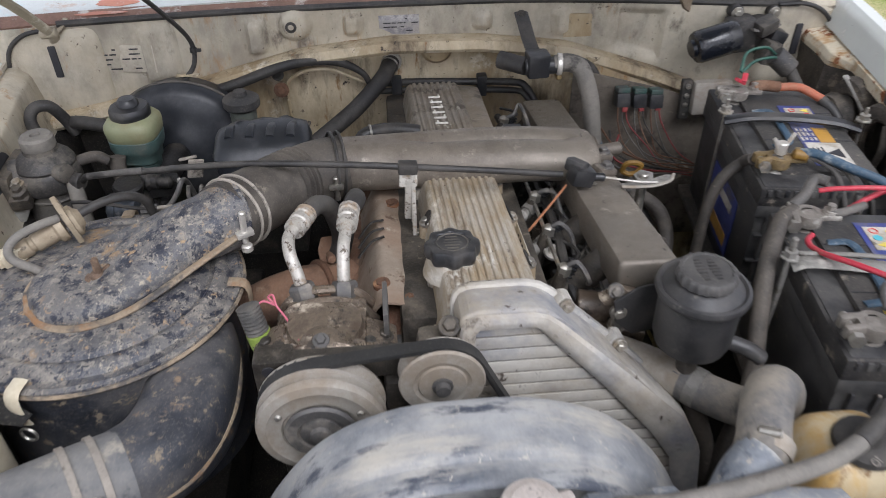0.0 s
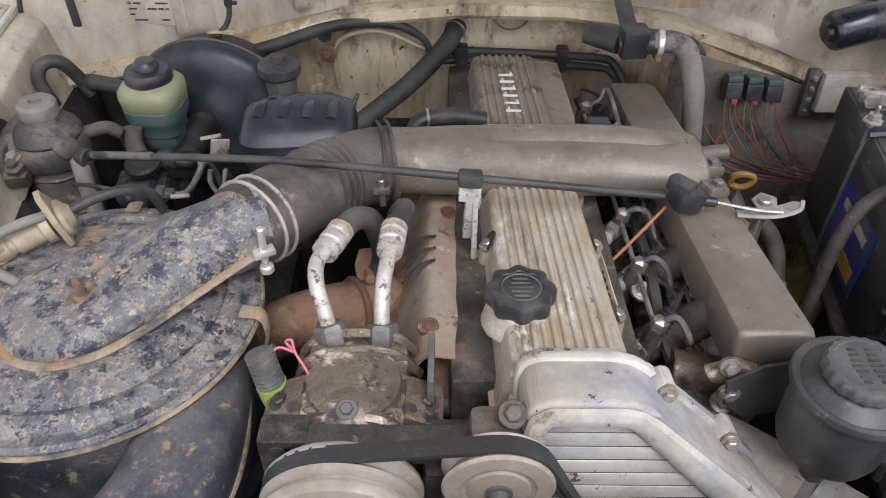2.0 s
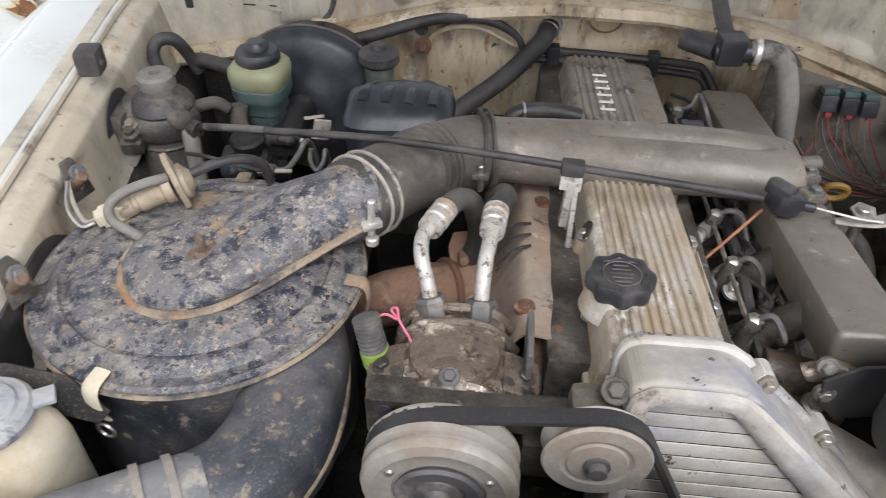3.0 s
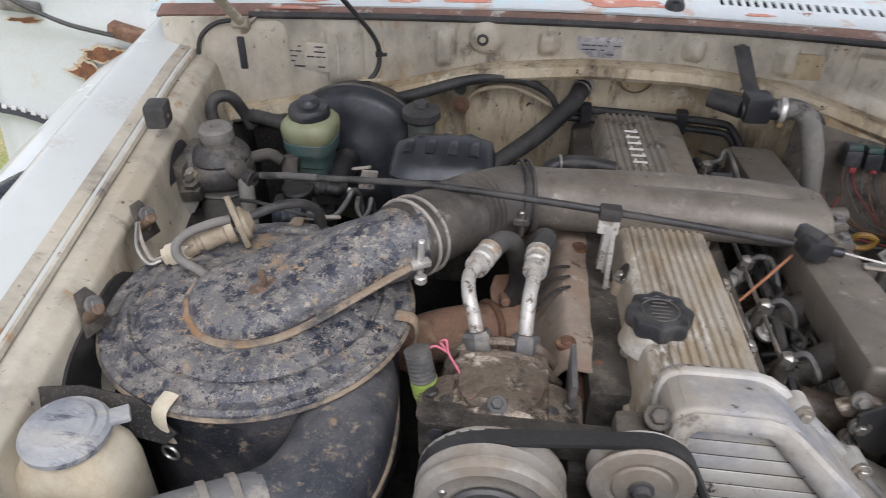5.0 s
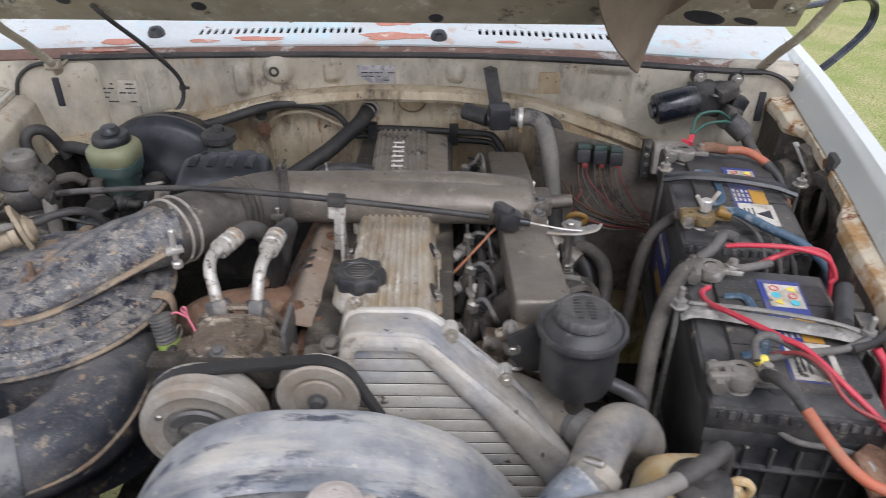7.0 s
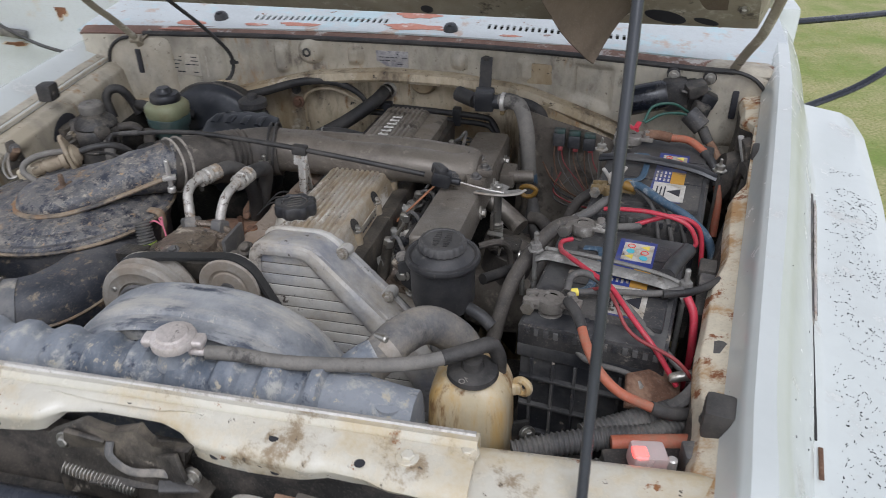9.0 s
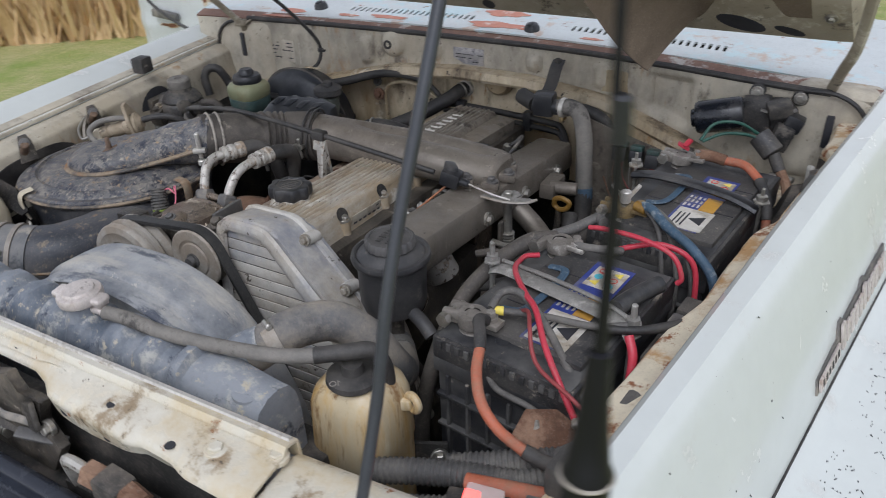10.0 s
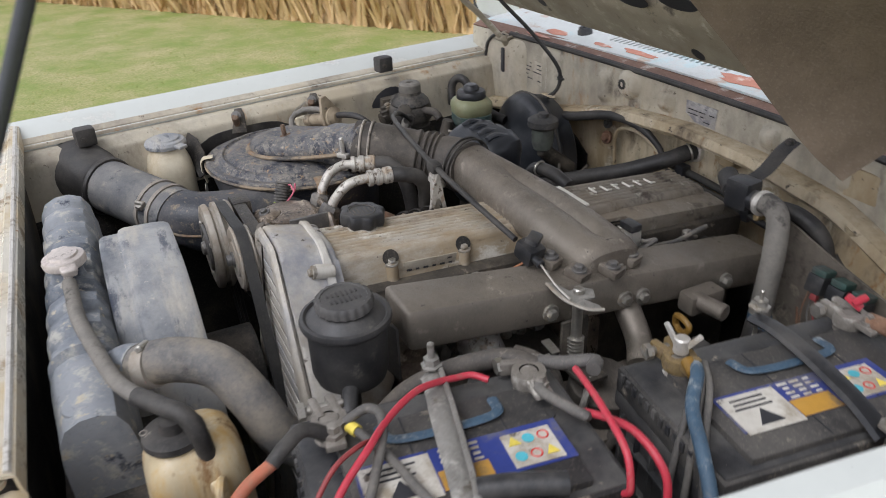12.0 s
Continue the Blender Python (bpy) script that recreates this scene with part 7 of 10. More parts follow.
def belt_path(cs):
    """A taut belt round three pulleys, each (x, z, r), going round outside."""
    n = len(cs)
    out = []
    ang = []
    for i in range(n):
        (x0, z0, r0), (x1, z1, r1) = cs[i], cs[(i + 1) % n]
        d = math.hypot(x1 - x0, z1 - z0)
        th = math.atan2(z1 - z0, x1 - x0)
        off = math.acos((r0 - r1) / d)
        ang.append(th + off)
    for i in range(n):
        x, z, r = cs[i]
        a0, a1 = ang[i - 1], ang[i]
        while a1 > a0:
            a1 -= 2 * math.pi
        steps = max(4, int((a0 - a1) / 0.18))
        for k in range(steps + 1):
            a = a0 + (a1 - a0) * k / steps
            out.append((x + r * math.cos(a), z + r * math.sin(a)))
    return out


def belt_build(bm, prof):
    pth = belt_path([(-0.145, 1.019, 0.066), (-0.0195, 1.054, 0.046), (0.10, 0.70, 0.09)])
    n = len(pth)
    rows = []
    for i, (x, z) in enumerate(pth):
        px_, pz_ = pth[i - 1]
        qx, qz = pth[(i + 1) % n]
        tx, tz = qx - px_, qz - pz_
        l = math.hypot(tx, tz)
        nx, nz_ = -tz / l, tx / l
        rows.append([bm.verts.new((x + nx * o, 0.677 + w, z + nz_ * o)) for o, w in prof])
    for i in range(n):
        a, b = rows[i], rows[(i + 1) % n]
        for k in range(4):
            bm.faces.new((a[k], a[(k + 1) % 4], b[(k + 1) % 4], b[k]))


blt = thing("drive_belt", (-0.05, 0.68, 0.9), "black ribbed drive belt round the pulleys", "belt")
P("band", "belt", blt, lambda bm: belt_build(bm, ((0.001, -0.0075), (0.001, 0.0075), (-0.003, 0.0075), (-0.003, -0.0075))))
for w in (-0.005, 0.0, 0.005):
    P("inner_rib", "belt", blt, lambda bm: belt_build(bm, ((-0.0026, w - 0.002), (-0.0026, w + 0.002), (-0.0058, w + 0.001), (-0.0058, w - 0.001))))

# air-conditioning hoses
for k, pts in enumerate(([(-0.172, 0.838, 1.046), (-0.176, 0.846, 1.064), (-0.184, 0.863, 1.082), (-0.186, 0.886, 1.090), (-0.178, 0.906, 1.091), (-0.172, 0.922, 1.091)], [(-0.122, 0.838, 1.046), (-0.122, 0.849, 1.064), (-0.121, 0.868, 1.081), (-0.118, 0.892, 1.088), (-0.115, 0.928, 1.088)])):
    h = thing("refrigerant_hose", tuple(pts[0]), "white corroded alloy pipe joined to a black refrigerant hose", "hose", "refrigerant hoses")
    P("pipe", "white_pipe", h, lambda bm: tube(bm, pts, 0.0078, 12, 8), "white corroded alloy pipe")
    a, b = V(*pts[0]), V(*pts[1])
    P("nut", "pulley_dark", h, lambda bm: lathe(bm, [(0, -0.022), (0.0150, -0.022), (0.0162, -0.018), (0.0162, 0.004), (0.0135, 0.008), (0, 0.009)], along(a, b), 6), "dark steel hex nut", 25)
    c, d = V(*pts[-2]), V(*pts[-1])
    u = (d - c).normalized()
    P("ferrule", "white_pipe", h, lambda bm: lathe(bm, [(0, -0.012), (0.013, -0.012), (0.0135, -0.006), (0.0115, -0.004), (0.0115, 0.0), (0.0138, 0.002), (0.0138, 0.009), (0.0118, 0.011), (0.0118, 0.014), (0.0138, 0.016), (0.0138, 0.026), (0.012, 0.028), (0, 0.029)], along(d - u * 0.012, d + u), 20), "crimped alloy ferrule")
    e = d + u * 0.016
    if k == 0:
        path = [e, e + V(0.014, 0.022, -0.004), e + V(0.028, 0.04, -0.03), e + V(0.03, 0.05, -0.10), e + V(-0.03, 0.06, -0.2)]
    else:
        path = [e, e + V(0.008, 0.02, -0.002), e + V(0.006, 0.045, -0.014), e + V(-0.006, 0.06, -0.05), e + V(-0.03, 0.05, -0.13), e + V(-0.10, 0.02, -0.2)]
    P("hose", "rubber", h, lambda bm: tube(bm, path, 0.0125, 12, 8), "black rubber hose")
cn = thing("loose_conduit", (-0.215, 0.745, 0.98), "cut grey corrugated conduit with a pink wire beside the compressor", "conduit")
P("conduit", "corrugated", cn, lambda bm: tube(bm, [(-0.229, 0.794, 1.064), (-0.222, 0.786, 1.036), (-0.214, 0.782, 1.0), (-0.20, 0.785, 0.93)], 0.0125, 14, 8, ridges=(0.0045, 0.0012)))
P("tape", "green_tape", cn, lambda bm: tube(bm, [(-0.2212, 0.7853, 1.033), (-0.2175, 0.7835, 1.014)], 0.0142, 14, 4), "lime green tape")
P("wire", "pink", cn, lambda bm: tube(bm, [(-0.224, 0.796, 1.058), (-0.212, 0.801, 1.064), (-0.200, 0.803, 1.056), (-0.207, 0.808, 1.063), (-0.201, 0.806, 1.068), (-0.198, 0.801, 1.056), (-0.186, 0.786, 1.048), (-0.176, 0.766, 1.046), (-0.170, 0.748, 1.050)], 0.0013, 6, 8), "pink wire")

# ---- air cleaner ----
al = thing("air_cleaner", (-0.415, 0.845, 0.70), "round black air cleaner caked in dry mud", "air cleaner")
LM = at((-0.4187, 0.8707, 1.037), -1.8, -0.4, 0) @ Matrix.Diagonal((1.0125, 1.0125, 1, 1))


def lid_build(bm):
    lathe(bm, [(0.150, -0.012), (0.166, -0.010), (0.169, -0.004), (0.168, 0.001), (0.163, 0.0035), (0.157, 0.002), (0.152, 0.003), (0.147, 0.009), (0.141, 0.0125), (0.137, 0.0125), (0.134, 0.009), (0.130, 0.0085), (0.127, 0.011), (0.122, 0.0150), (0.110, 0.0170), (0.085, 0.018), (0.05, 0.020), (0, 0.021)], LM, 64)
    for v in bm.verts:
        v.co.z += 0.0012 * noise.noise(v.co * 18)


ld = P("lid", "filter_lid", al, lid_build, "mud-splashed round lid")
P("lid_rim", "filter_lip", ld, lambda bm: ring(bm, LM @ Matrix.Translation((0, 0, -0.004)), 0.1685, 0.0032, 64, 6), "muddy rolled rim")
P("canister", "filter_body", al, lambda bm: (lathe(bm, [(0, -0.24), (0.140, -0.24), (0.150, -0.23), (0.152, -0.05), (0.158, -0.03), (0.160, -0.006), (0.15, 0.0)], LM, 56)), "mud-stained black canister")
HD = (V(-0.256, 0.950, 1.088) - V(-0.410, 0.855, 1.062))


HANG = math.atan2(HD.y, HD.x)
HUX, HUY = math.cos(HANG), math.sin(HANG)
# along the cap from its round end: half width, height of the seam, dome above it and shell below it
HORN = [(-0.0755, 0.008, 1.0585, 0.003, 0.004), (-0.0715, 0.030, 1.0585, 0.012, 0.008), (-0.060, 0.048, 1.0585, 0.019, 0.010), (-0.040, 0.063, 1.059, 0.024, 0.010), (-0.010, 0.0705, 1.0595, 0.026, 0.010), (0.02, 0.0690, 1.061, 0.029, 0.010), (0.05, 0.0630, 1.0635, 0.034, 0.011),
        (0.08, 0.0560, 1.0675, 0.039, 0.014), (0.11, 0.0500, 1.0725, 0.042, 0.022), (0.14, 0.0460, 1.079, 0.043, 0.034), (0.165, 0.0445, 1.085, 0.043, 0.042), (0.185, 0.0440, 1.088, 0.043, 0.043), (0.19, 0.038, 1.088, 0.038, 0.038)]


def horn_build(bm):
    """Teardrop cap with a seam, domed on the lid and rising into the round outlet."""
    seg = 48
    rows = []
    for s, w, zc, up, low in HORN:
        row = []
        for k in range(seg):
            t = 2 * math.pi * k / seg
            cx, sz = math.cos(t), math.sin(t)
            q = 0.72 if s < 0.10 else 0.95
            a = w * (0.965 if sz > 0 else 0.94) * math.copysign(abs(cx) ** q, cx)
            b = (up if sz > 0 else low) * math.copysign(abs(sz) ** (0.75 if s < 0.10 else 0.95), sz)
            if sz > 0:
                b -= 0.010 * math.exp(-((s + 0.012) / 0.020) ** 2) * math.exp(-((a + 0.006) / 0.022) ** 2)
                b -= 0.007 * math.exp(-((a - 0.020 - 0.10 * s) / 0.010) ** 2) * smoothstep(-0.03, 0.02, s) * (1 - smoothstep(0.06, 0.10, s))
                b += 0.003 * math.sin(s * 70) * smoothstep(0.06, 0.09, s) * (1 - smoothstep(0.14, 0.16, s))
            row.append(bm.verts.new((-0.411 + HUX * s - HUY * a, 0.857 + HUY * s + HUX * a, zc + b)))
        rows.append(row)
    for a, b in zip(rows, rows[1:]):
        for k in range(seg):
            bm.faces.new((a[k], a[(k + 1) % seg], b[(k + 1) % seg], b[k]))
    bm.faces.new(rows[0][::-1])
    bm.faces.new(rows[-1])


hn = P("outlet_horn", "filter_lid", al, horn_build, "mud-splashed outlet horn")


def horn_seam(bm):
    side = [(s, w + 0.0015, zc) for s, w, zc, up, low in HORN[:11]]
    pts = [(s, -w, z) for s, w, z in reversed(side)] + [(-0.078, 0.0, 1.0585)] + side
    tube(bm, [(-0.411 + HUX * s - HUY * w, 0.857 + HUY * s + HUX * w, z) for s, w, z in pts], 0.0050, 8, 5, flat=0.75)


P("horn_seam", "filter_lip", hn, horn_seam, "tan mud-caked seam")
P("wing_stud", "stud", al, lambda bm: (lathe(bm, [(0.017, 0), (0.0165, 0.003), (0.010, 0.005), (0.0085, 0.010), (0.0045, 0.012), (0.0042, 0.030), (0.003, 0.032), (0, 0.032)], at((-0.402, 0.848, 1.0735), 5, 4), 18), box(bm, at((-0.394, 0.852, 1.083), 0, -30, 30), (0.016, 0.004, 0.010), 0.002)), "rusty wing nut")
for a in (-1.80, -0.05, 1.6):
    c = LM @ V(0.168 * math.cos(a), 0.168 * math.sin(a), -0.006)
    o = V(math.cos(a), math.sin(a), 0)
    lt_ = P("lid_clip", "washer" if a < -1 else "filter_lip", al, lambda bm: tube(bm, [c - o * 0.014 + V(0, 0, 0.014), c + o * 0.006 + V(0, 0, 0.010), c + o * 0.009 - V(0, 0, 0.012), c + o * 0.004 - V(0, 0, 0.035)], 0.0085, 8, 5, flat=0.25), "pale spring clip")
    P("clip_ring", "steel", lt_, lambda bm: ring(bm, at(c + o * 0.008 - V(0, 0, 0.048)) @ along((0, 0, 0), o), 0.009, 0.0018, 18, 6))
# intake elbow and snout from the canister to the fender
def elbow_build(bm):
    """Square-shouldered scoop on the canister that turns into the round hose."""
    st = [((-0.340, 0.870, 0.962), 0.060, 0.060, 0.6), ((-0.308, 0.810, 0.966), 0.055, 0.060, 0.6), ((-0.297, 0.750, 0.975), 0.051, 0.058, 0.65), ((-0.299, 0.695, 0.984), 0.050, 0.053, 0.75), ((-0.318, 0.650, 0.991), 0.049, 0.049, 0.9), ((-0.352, 0.620, 0.996), 0.0475, 0.0475, 1.0)]
    cs = smooth_path([p for p, a, b, q in st], 4)
    rows = []
    for k, c in enumerate(cs):
        f = k / 4
        i0 = min(int(f), len(st) - 2)
        g = f - i0
        a, b, q = (st[i0][n] + (st[i0 + 1][n] - st[i0][n]) * g for n in (1, 2, 3))
        d = (cs[min(k + 1, len(cs) - 1)] - cs[max(k - 1, 0)]).normalized()
        side = d.cross(V(0, 0, 1)).normalized()
        up = side.cross(d)
        row = []
        for m in range(32):
            t = 2 * math.pi * m / 32
            cx, sz = math.cos(t), math.sin(t)
            row.append(bm.verts.new(c + side * a * math.copysign(abs(cx) ** q, cx) + up * b * math.copysign(abs(sz) ** q, sz)))
        rows.append(row)
    for r0, r1 in zip(rows, rows[1:]):
        for m in range(32):
            bm.faces.new((r0[m], r0[(m + 1) % 32], r1[(m + 1) % 32], r1[m]))
    bm.faces.new(rows[0][::-1])
    bm.faces.new(rows[-1])


P("intake_elbow", "filter_body", al, elbow_build, "mud-stained black intake elbow")
P("elbow_seam", "filter_lip", al, lambda bm: tube(bm, [(-0.256, 0.815, 0.985), (-0.2455, 0.755, 0.985), (-0.2485, 0.695, 0.985), (-0.272, 0.630, 0.985), (-0.318, 0.586, 0.99)], 0.0028, 6, 6), "pale seam line")
sn = thing("intake_hose", (-0.45, 0.52, 0.95), "grey dusty intake hose clamped to the air cleaner elbow", "hose")
P("hose", "snout", sn, lambda bm: tube(bm, [(-0.338, 0.628, 0.995), (-0.39, 0.596, 1.003), (-0.45, 0.556, 1.012), (-0.51, 0.518, 1.019), (-0.555, 0.490, 1.024)], 0.049, 26, 8), "grey dusty hose")
P("cuff", "rubber", sn, lambda bm: tube(bm, [(-0.486, 0.533, 1.016), (-0.505, 0.521, 1.018), (-0.53, 0.508, 1.022), (-0.565, 0.492, 1.026), (-0.60, 0.478, 1.028)], 0.0530, 28, 8, rad=lambda u: 1.0 + 0.22 * smoothstep(0.25, 0.9, u) + 0.04 * math.exp(-((u - 0.06) / 0.04) ** 2)), "flared black rubber boot")
for t, m in ((0.0, "grey_hose"), (0.022, "grey_hose")):
    P("clamp", m, sn, lambda bm: tube(bm, [(-0.356 - t, 0.6170 - t * 0.62, 0.9980 + t * 0.15), (-0.362 - t, 0.6133 - t * 0.62, 0.9990 + t * 0.15)], 0.0515, 30, 2), "dusty band clamp")
P("clamp_screw", "steel", sn, lambda bm: (box(bm, at((-0.349, 0.573, 1.025), 20, 0, 30), (0.014, 0.02, 0.010), 0.003), cyl(bm, (-0.356, 0.565, 1.03), (-0.339, 0.577, 1.03), 0.004)))
# rubber duct from horn to the crossover
du = thing("intake_duct", (-0.19, 1.03, 1.03), "dusty black rubber duct with bellows between air cleaner and intake", "duct")


def duct_rad(u):
    k = 1.0
    if 0.45 < u < 0.68:
        k += 0.07 * math.sin((u - 0.45) / 0.23 * 4 * 2 * math.pi)
    return k


P("duct", "dusty_rubber", du, lambda bm: tube(bm, [(-0.270, 0.940, 1.087), (-0.246, 0.978, 1.081), (-0.222, 1.020, 1.071), (-0.195, 1.058, 1.063), (-0.165, 1.083, 1.061), (-0.125, 1.094, 1.062)], 0.0455, 28, 14, rad=duct_rad))
for (c, d, rr) in (((-0.262, 0.9525, 1.085), (-0.5, -0.8, 0.08), 0.0470), ((-0.254, 0.9645, 1.083), (-0.5, -0.8, 0.1), 0.0470), ((-0.142, 1.090, 1.0655), (1, 0.25, -0.1), 0.0485), ((-0.132, 1.0925, 1.065), (1, 0.25, -0.1), 0.0485)):
    P("band", "grey_hose" if c[0] < -0.2 else "rubber", du, lambda bm: ring(bm, along(c, V(*c) + V(*d)), rr, 0.0022, 36, 6), "steel band clamp")
P("clamp_bolt", "bright", du, lambda bm: (cyl(bm, (-0.243, 0.908, 1.070), (-0.240, 0.905, 1.118), 0.004), box(bm, at((-0.242, 0.907, 1.085), 0, 0, 30), (0.022, 0.012, 0.008), 0.002), cyl(bm, (-0.242, 0.907, 1.058), (-0.242, 0.907, 1.068), 0.007)), "pale T-bolt")
P("clamp_bolt", "steel", du, lambda bm: (cyl(bm, (-0.135, 1.046, 1.035), (-0.135, 1.043, 1.075), 0.004), box(bm, at((-0.135, 1.043, 1.060)), (0.020, 0.012, 0.008), 0.002)), "steel T-bolt")


# ---- cooling ----
rd = thing("radiator", (0, 0.475, 0.42), "radiator with a blue-grey dusty ribbed top tank", "radiator")


def tank(bm):
    """Rounded top tank with cross ridges and a sloping end."""
    rows = []
    xs = [-0.262 + 0.559 * i / 150 for i in range(151)]
    prof = [(-0.044, 0.985), (-0.045, 1.05), (-0.042, 1.080), (-0.034, 1.095), (-0.018, 1.103), (0.000, 1.104), (0.016, 1.098), (0.025, 1.082), (0.029, 1.055), (0.030, 0.985)]
    for x in xs:
        end = smoothstep(0.215, 0.30, x)
        endl = smoothstep(-0.232, -0.262, x)
        rid = 0.0
        if -0.24 < x < 0.20:
            ph = ((x + 0.24) / 0.052) % 1.0
            rid = 0.010 * (smoothstep(0.0, 0.18, ph) * (1 - smoothstep(0.52, 0.70, ph)))
        row = []
        for y, z in prof:
            k = smoothstep(1.03, 1.09, z)
            zz = z + rid * k - 0.010 * end * k - 0.02 * endl * k
            row.append(bm.verts.new((x, 0.474 + y * (1 - 0.08 * end) + 0.10 * 0.0, zz + 0.0012 * noise.noise(V(x * 22, y * 22, z)))))
        rows.append(row)
    for a, b in zip(rows, rows[1:]):
        for i in range(len(prof) - 1):
            bm.faces.new((a[i], b[i], b[i + 1], a[i + 1]))
    bm.faces.new(rows[0])
    bm.faces.new(rows[-1][::-1])


tk = P("top_tank", "radiator", rd, tank, "blue-grey dusty ribbed plastic tank")
P("tank_flange", "dark", rd, lambda bm: box(bm, at((0.002, 0.474, 0.985)), (0.65, 0.104, 0.022), 0.004), "black crimped flange")
P("core", "dark", rd, lambda bm: box(bm, at((0.0, 0.474, 0.73)), (0.62, 0.05, 0.50), 0.004), "dark radiator core")
P("side_frame", "dark", rd, lambda bm: box(bm, at((0.318, 0.474, 0.80)), (0.016, 0.09, 0.36), 0.003), "black side frame")
P("side_frame", "dark", rd, lambda bm: box(bm, at((-0.318, 0.474, 0.80)), (0.016, 0.09, 0.36), 0.003), "black side frame")
P("end_boss", "radiator", rd, lambda bm: (lathe(bm, [(0.016, 0), (0.015, 0.003), (0.012, 0.004), (0, 0.004)], at((0.270, 0.458, 1.090), 4, 5), 20)))
nk = P("filler_neck", "radiator", rd, lambda bm: lathe(bm, [(0.024, -0.006), (0.019, 0.004), (0.017, 0.020), (0.024, 0.022), (0, 0.022)], at((0.030, 0.464, 1.108)), 24))
P("pressure_cap", "cap", nk, lambda bm: (lathe(bm, [(0.021, -0.006), (0.0245, -0.003), (0.0250, 0.003), (0.0235, 0.0065), (0.018, 0.0080), (0.0165, 0.0105), (0.008, 0.0112), (0, 0.0112)], at((0.030, 0.464, 1.131), 3), 40),
                                         box(bm, at((0.030, 0.464, 1.1315), 3, 0, 8), (0.068, 0.019, 0.0085), 0.004, 3), box(bm, at((0.001, 0.460, 1.1295), 3, -14, 8), (0.010, 0.016, 0.012), 0.004, 3), box(bm, at((0.059, 0.468, 1.1295), 3, 14, 8), (0.010, 0.016, 0.012), 0.004, 3)), "dirty silver pressure cap with two ears")
P("overflow_spout", "cap", nk, lambda bm: cyl(bm, (0.045, 0.464, 1.119), (0.072, 0.466, 1.119), 0.005))
P("hose_outlet", "radiator", rd, lambda bm: tube(bm, [(0.205, 0.49, 1.075), (0.222, 0.507, 1.090), (0.240, 0.520, 1.098)], 0.022, 16, 5))
for x in (-0.25, 0.215):
    m_ = P("mount_rubber", "rubber", rd, lambda bm: lathe(bm, [(0.022, 0), (0.024, 0.006), (0.022, 0.014), (0.010, 0.016), (0.009, 0.02), (0, 0.021)], at((0.345 if x > 0 else -0.345, 0.455, 0.965)), 22))
    bolt(m_, (0.345 if x > 0 else -0.345, 0.455, 0.985), (0, 0, 1), 0.007, "dark")
P("mount_bracket", "dark", rd, lambda bm: box(bm, at((0.350, 0.455, 0.957)), (0.06, 0.075, 0.012), 0.003))

sd = thing("fan_shroud", (0.045, 0.57, 0.62), "blue-grey dusty plastic fan shroud behind the radiator", "fan shroud")
SC = (0.0, 0.896)


def shroud_r(a):
    """Radius by angle from the right: a round arch, flattened at the top."""
    return 0.222 + 0.003 * math.cos(6 * a)


def shroud_drum(u, v):
    a = math.radians(-35) + math.radians(250) * u
    r = shroud_r(a)
    st = [(0.504, 0.955), (0.506, 0.966), (0.510, 0.970), (0.526, 0.970), (0.529, 0.974), (0.531, 0.992), (0.535, 0.999), (0.552, 0.998), (0.575, 0.992), (0.587, 0.987), (0.592, 0.974), (0.590, 0.950)]
    k = v * (len(st) - 1)
    i = min(int(k), len(st) - 2)
    f = k - i
    y = st[i][0] + (st[i + 1][0] - st[i][0]) * f
    q = st[i][1] + (st[i + 1][1] - st[i][1]) * f
    return SC[0] + r * q * math.cos(a), y, SC[1] + r * q * math.sin(a) + 0.002 * noise.noise(V(a * 3, y * 20, 1))


P("drum", "shroud", sd, lambda bm: sheet(bm, shroud_drum, 90, 18, 0.003), "dusty blue-grey drum")


def shroud_face(u, v):
    a = math.radians(-35) + math.radians(250) * u
    r = shroud_r(a) * (0.962 - 0.08 * v)
    return SC[0] + r * math.cos(a), 0.5065 - 0.001 * v, SC[1] + r * math.sin(a)


P("front_flange", "shroud", sd, lambda bm: sheet(bm, shroud_face, 60, 2, 0.003))
P("shroud_rib", "shroud", sd, lambda bm: tube(bm, [V(*shroud_drum(u / 20, 0.66)) + V(0, 0, 0.0) for u in range(3, 18)], 0.0016, 6, 3))
P("fan_hub", "dark", sd, lambda bm: cyl(bm, (0.0, 0.55, 0.89), (0.0, 0.67, 0.89), 0.06))
for k in range(7):
    P("fan_blade", "dark", sd, lambda bm: box(bm, at((0.0, 0.56, 0.89)) @ turn(0, 360 / 7 * k, 0) @ at((0, 0, 0.12), 0, 0, 30), (0.075, 0.004, 0.15), 0.001))

uh = thing("radiator_hose", (0.28, 0.56, 1.0), "grey dusty upper radiator hose", "hose")
P("hose", "rad_hose", uh, lambda bm: tube(bm, [(0.228, 0.508, 1.088), (0.243, 0.526, 1.098), (0.258, 0.556, 1.103), (0.281, 0.590, 1.096), (0.308, 0.612, 1.066), (0.322, 0.630, 1.025), (0.316, 0.660, 0.986), (0.292, 0.697, 0.968), (0.262, 0.730, 0.966)], 0.0230, 18, 8), "grey dusty moulded hose")
P("clamp", "pulley", uh, lambda bm: tube(bm, [(0.243, 0.522, 1.096), (0.251, 0.533, 1.100)], 0.0232, 22, 2), "bright band clamp")
P("clamp", "galv", uh, lambda bm: tube(bm, [(0.284, 0.706, 0.967), (0.275, 0.716, 0.967)], 0.0240, 22, 2), "dull band clamp")
P("clamp_screw", "steel", uh, lambda bm: cyl(bm, (0.236, 0.530, 1.119), (0.252, 0.520, 1.123), 0.004))
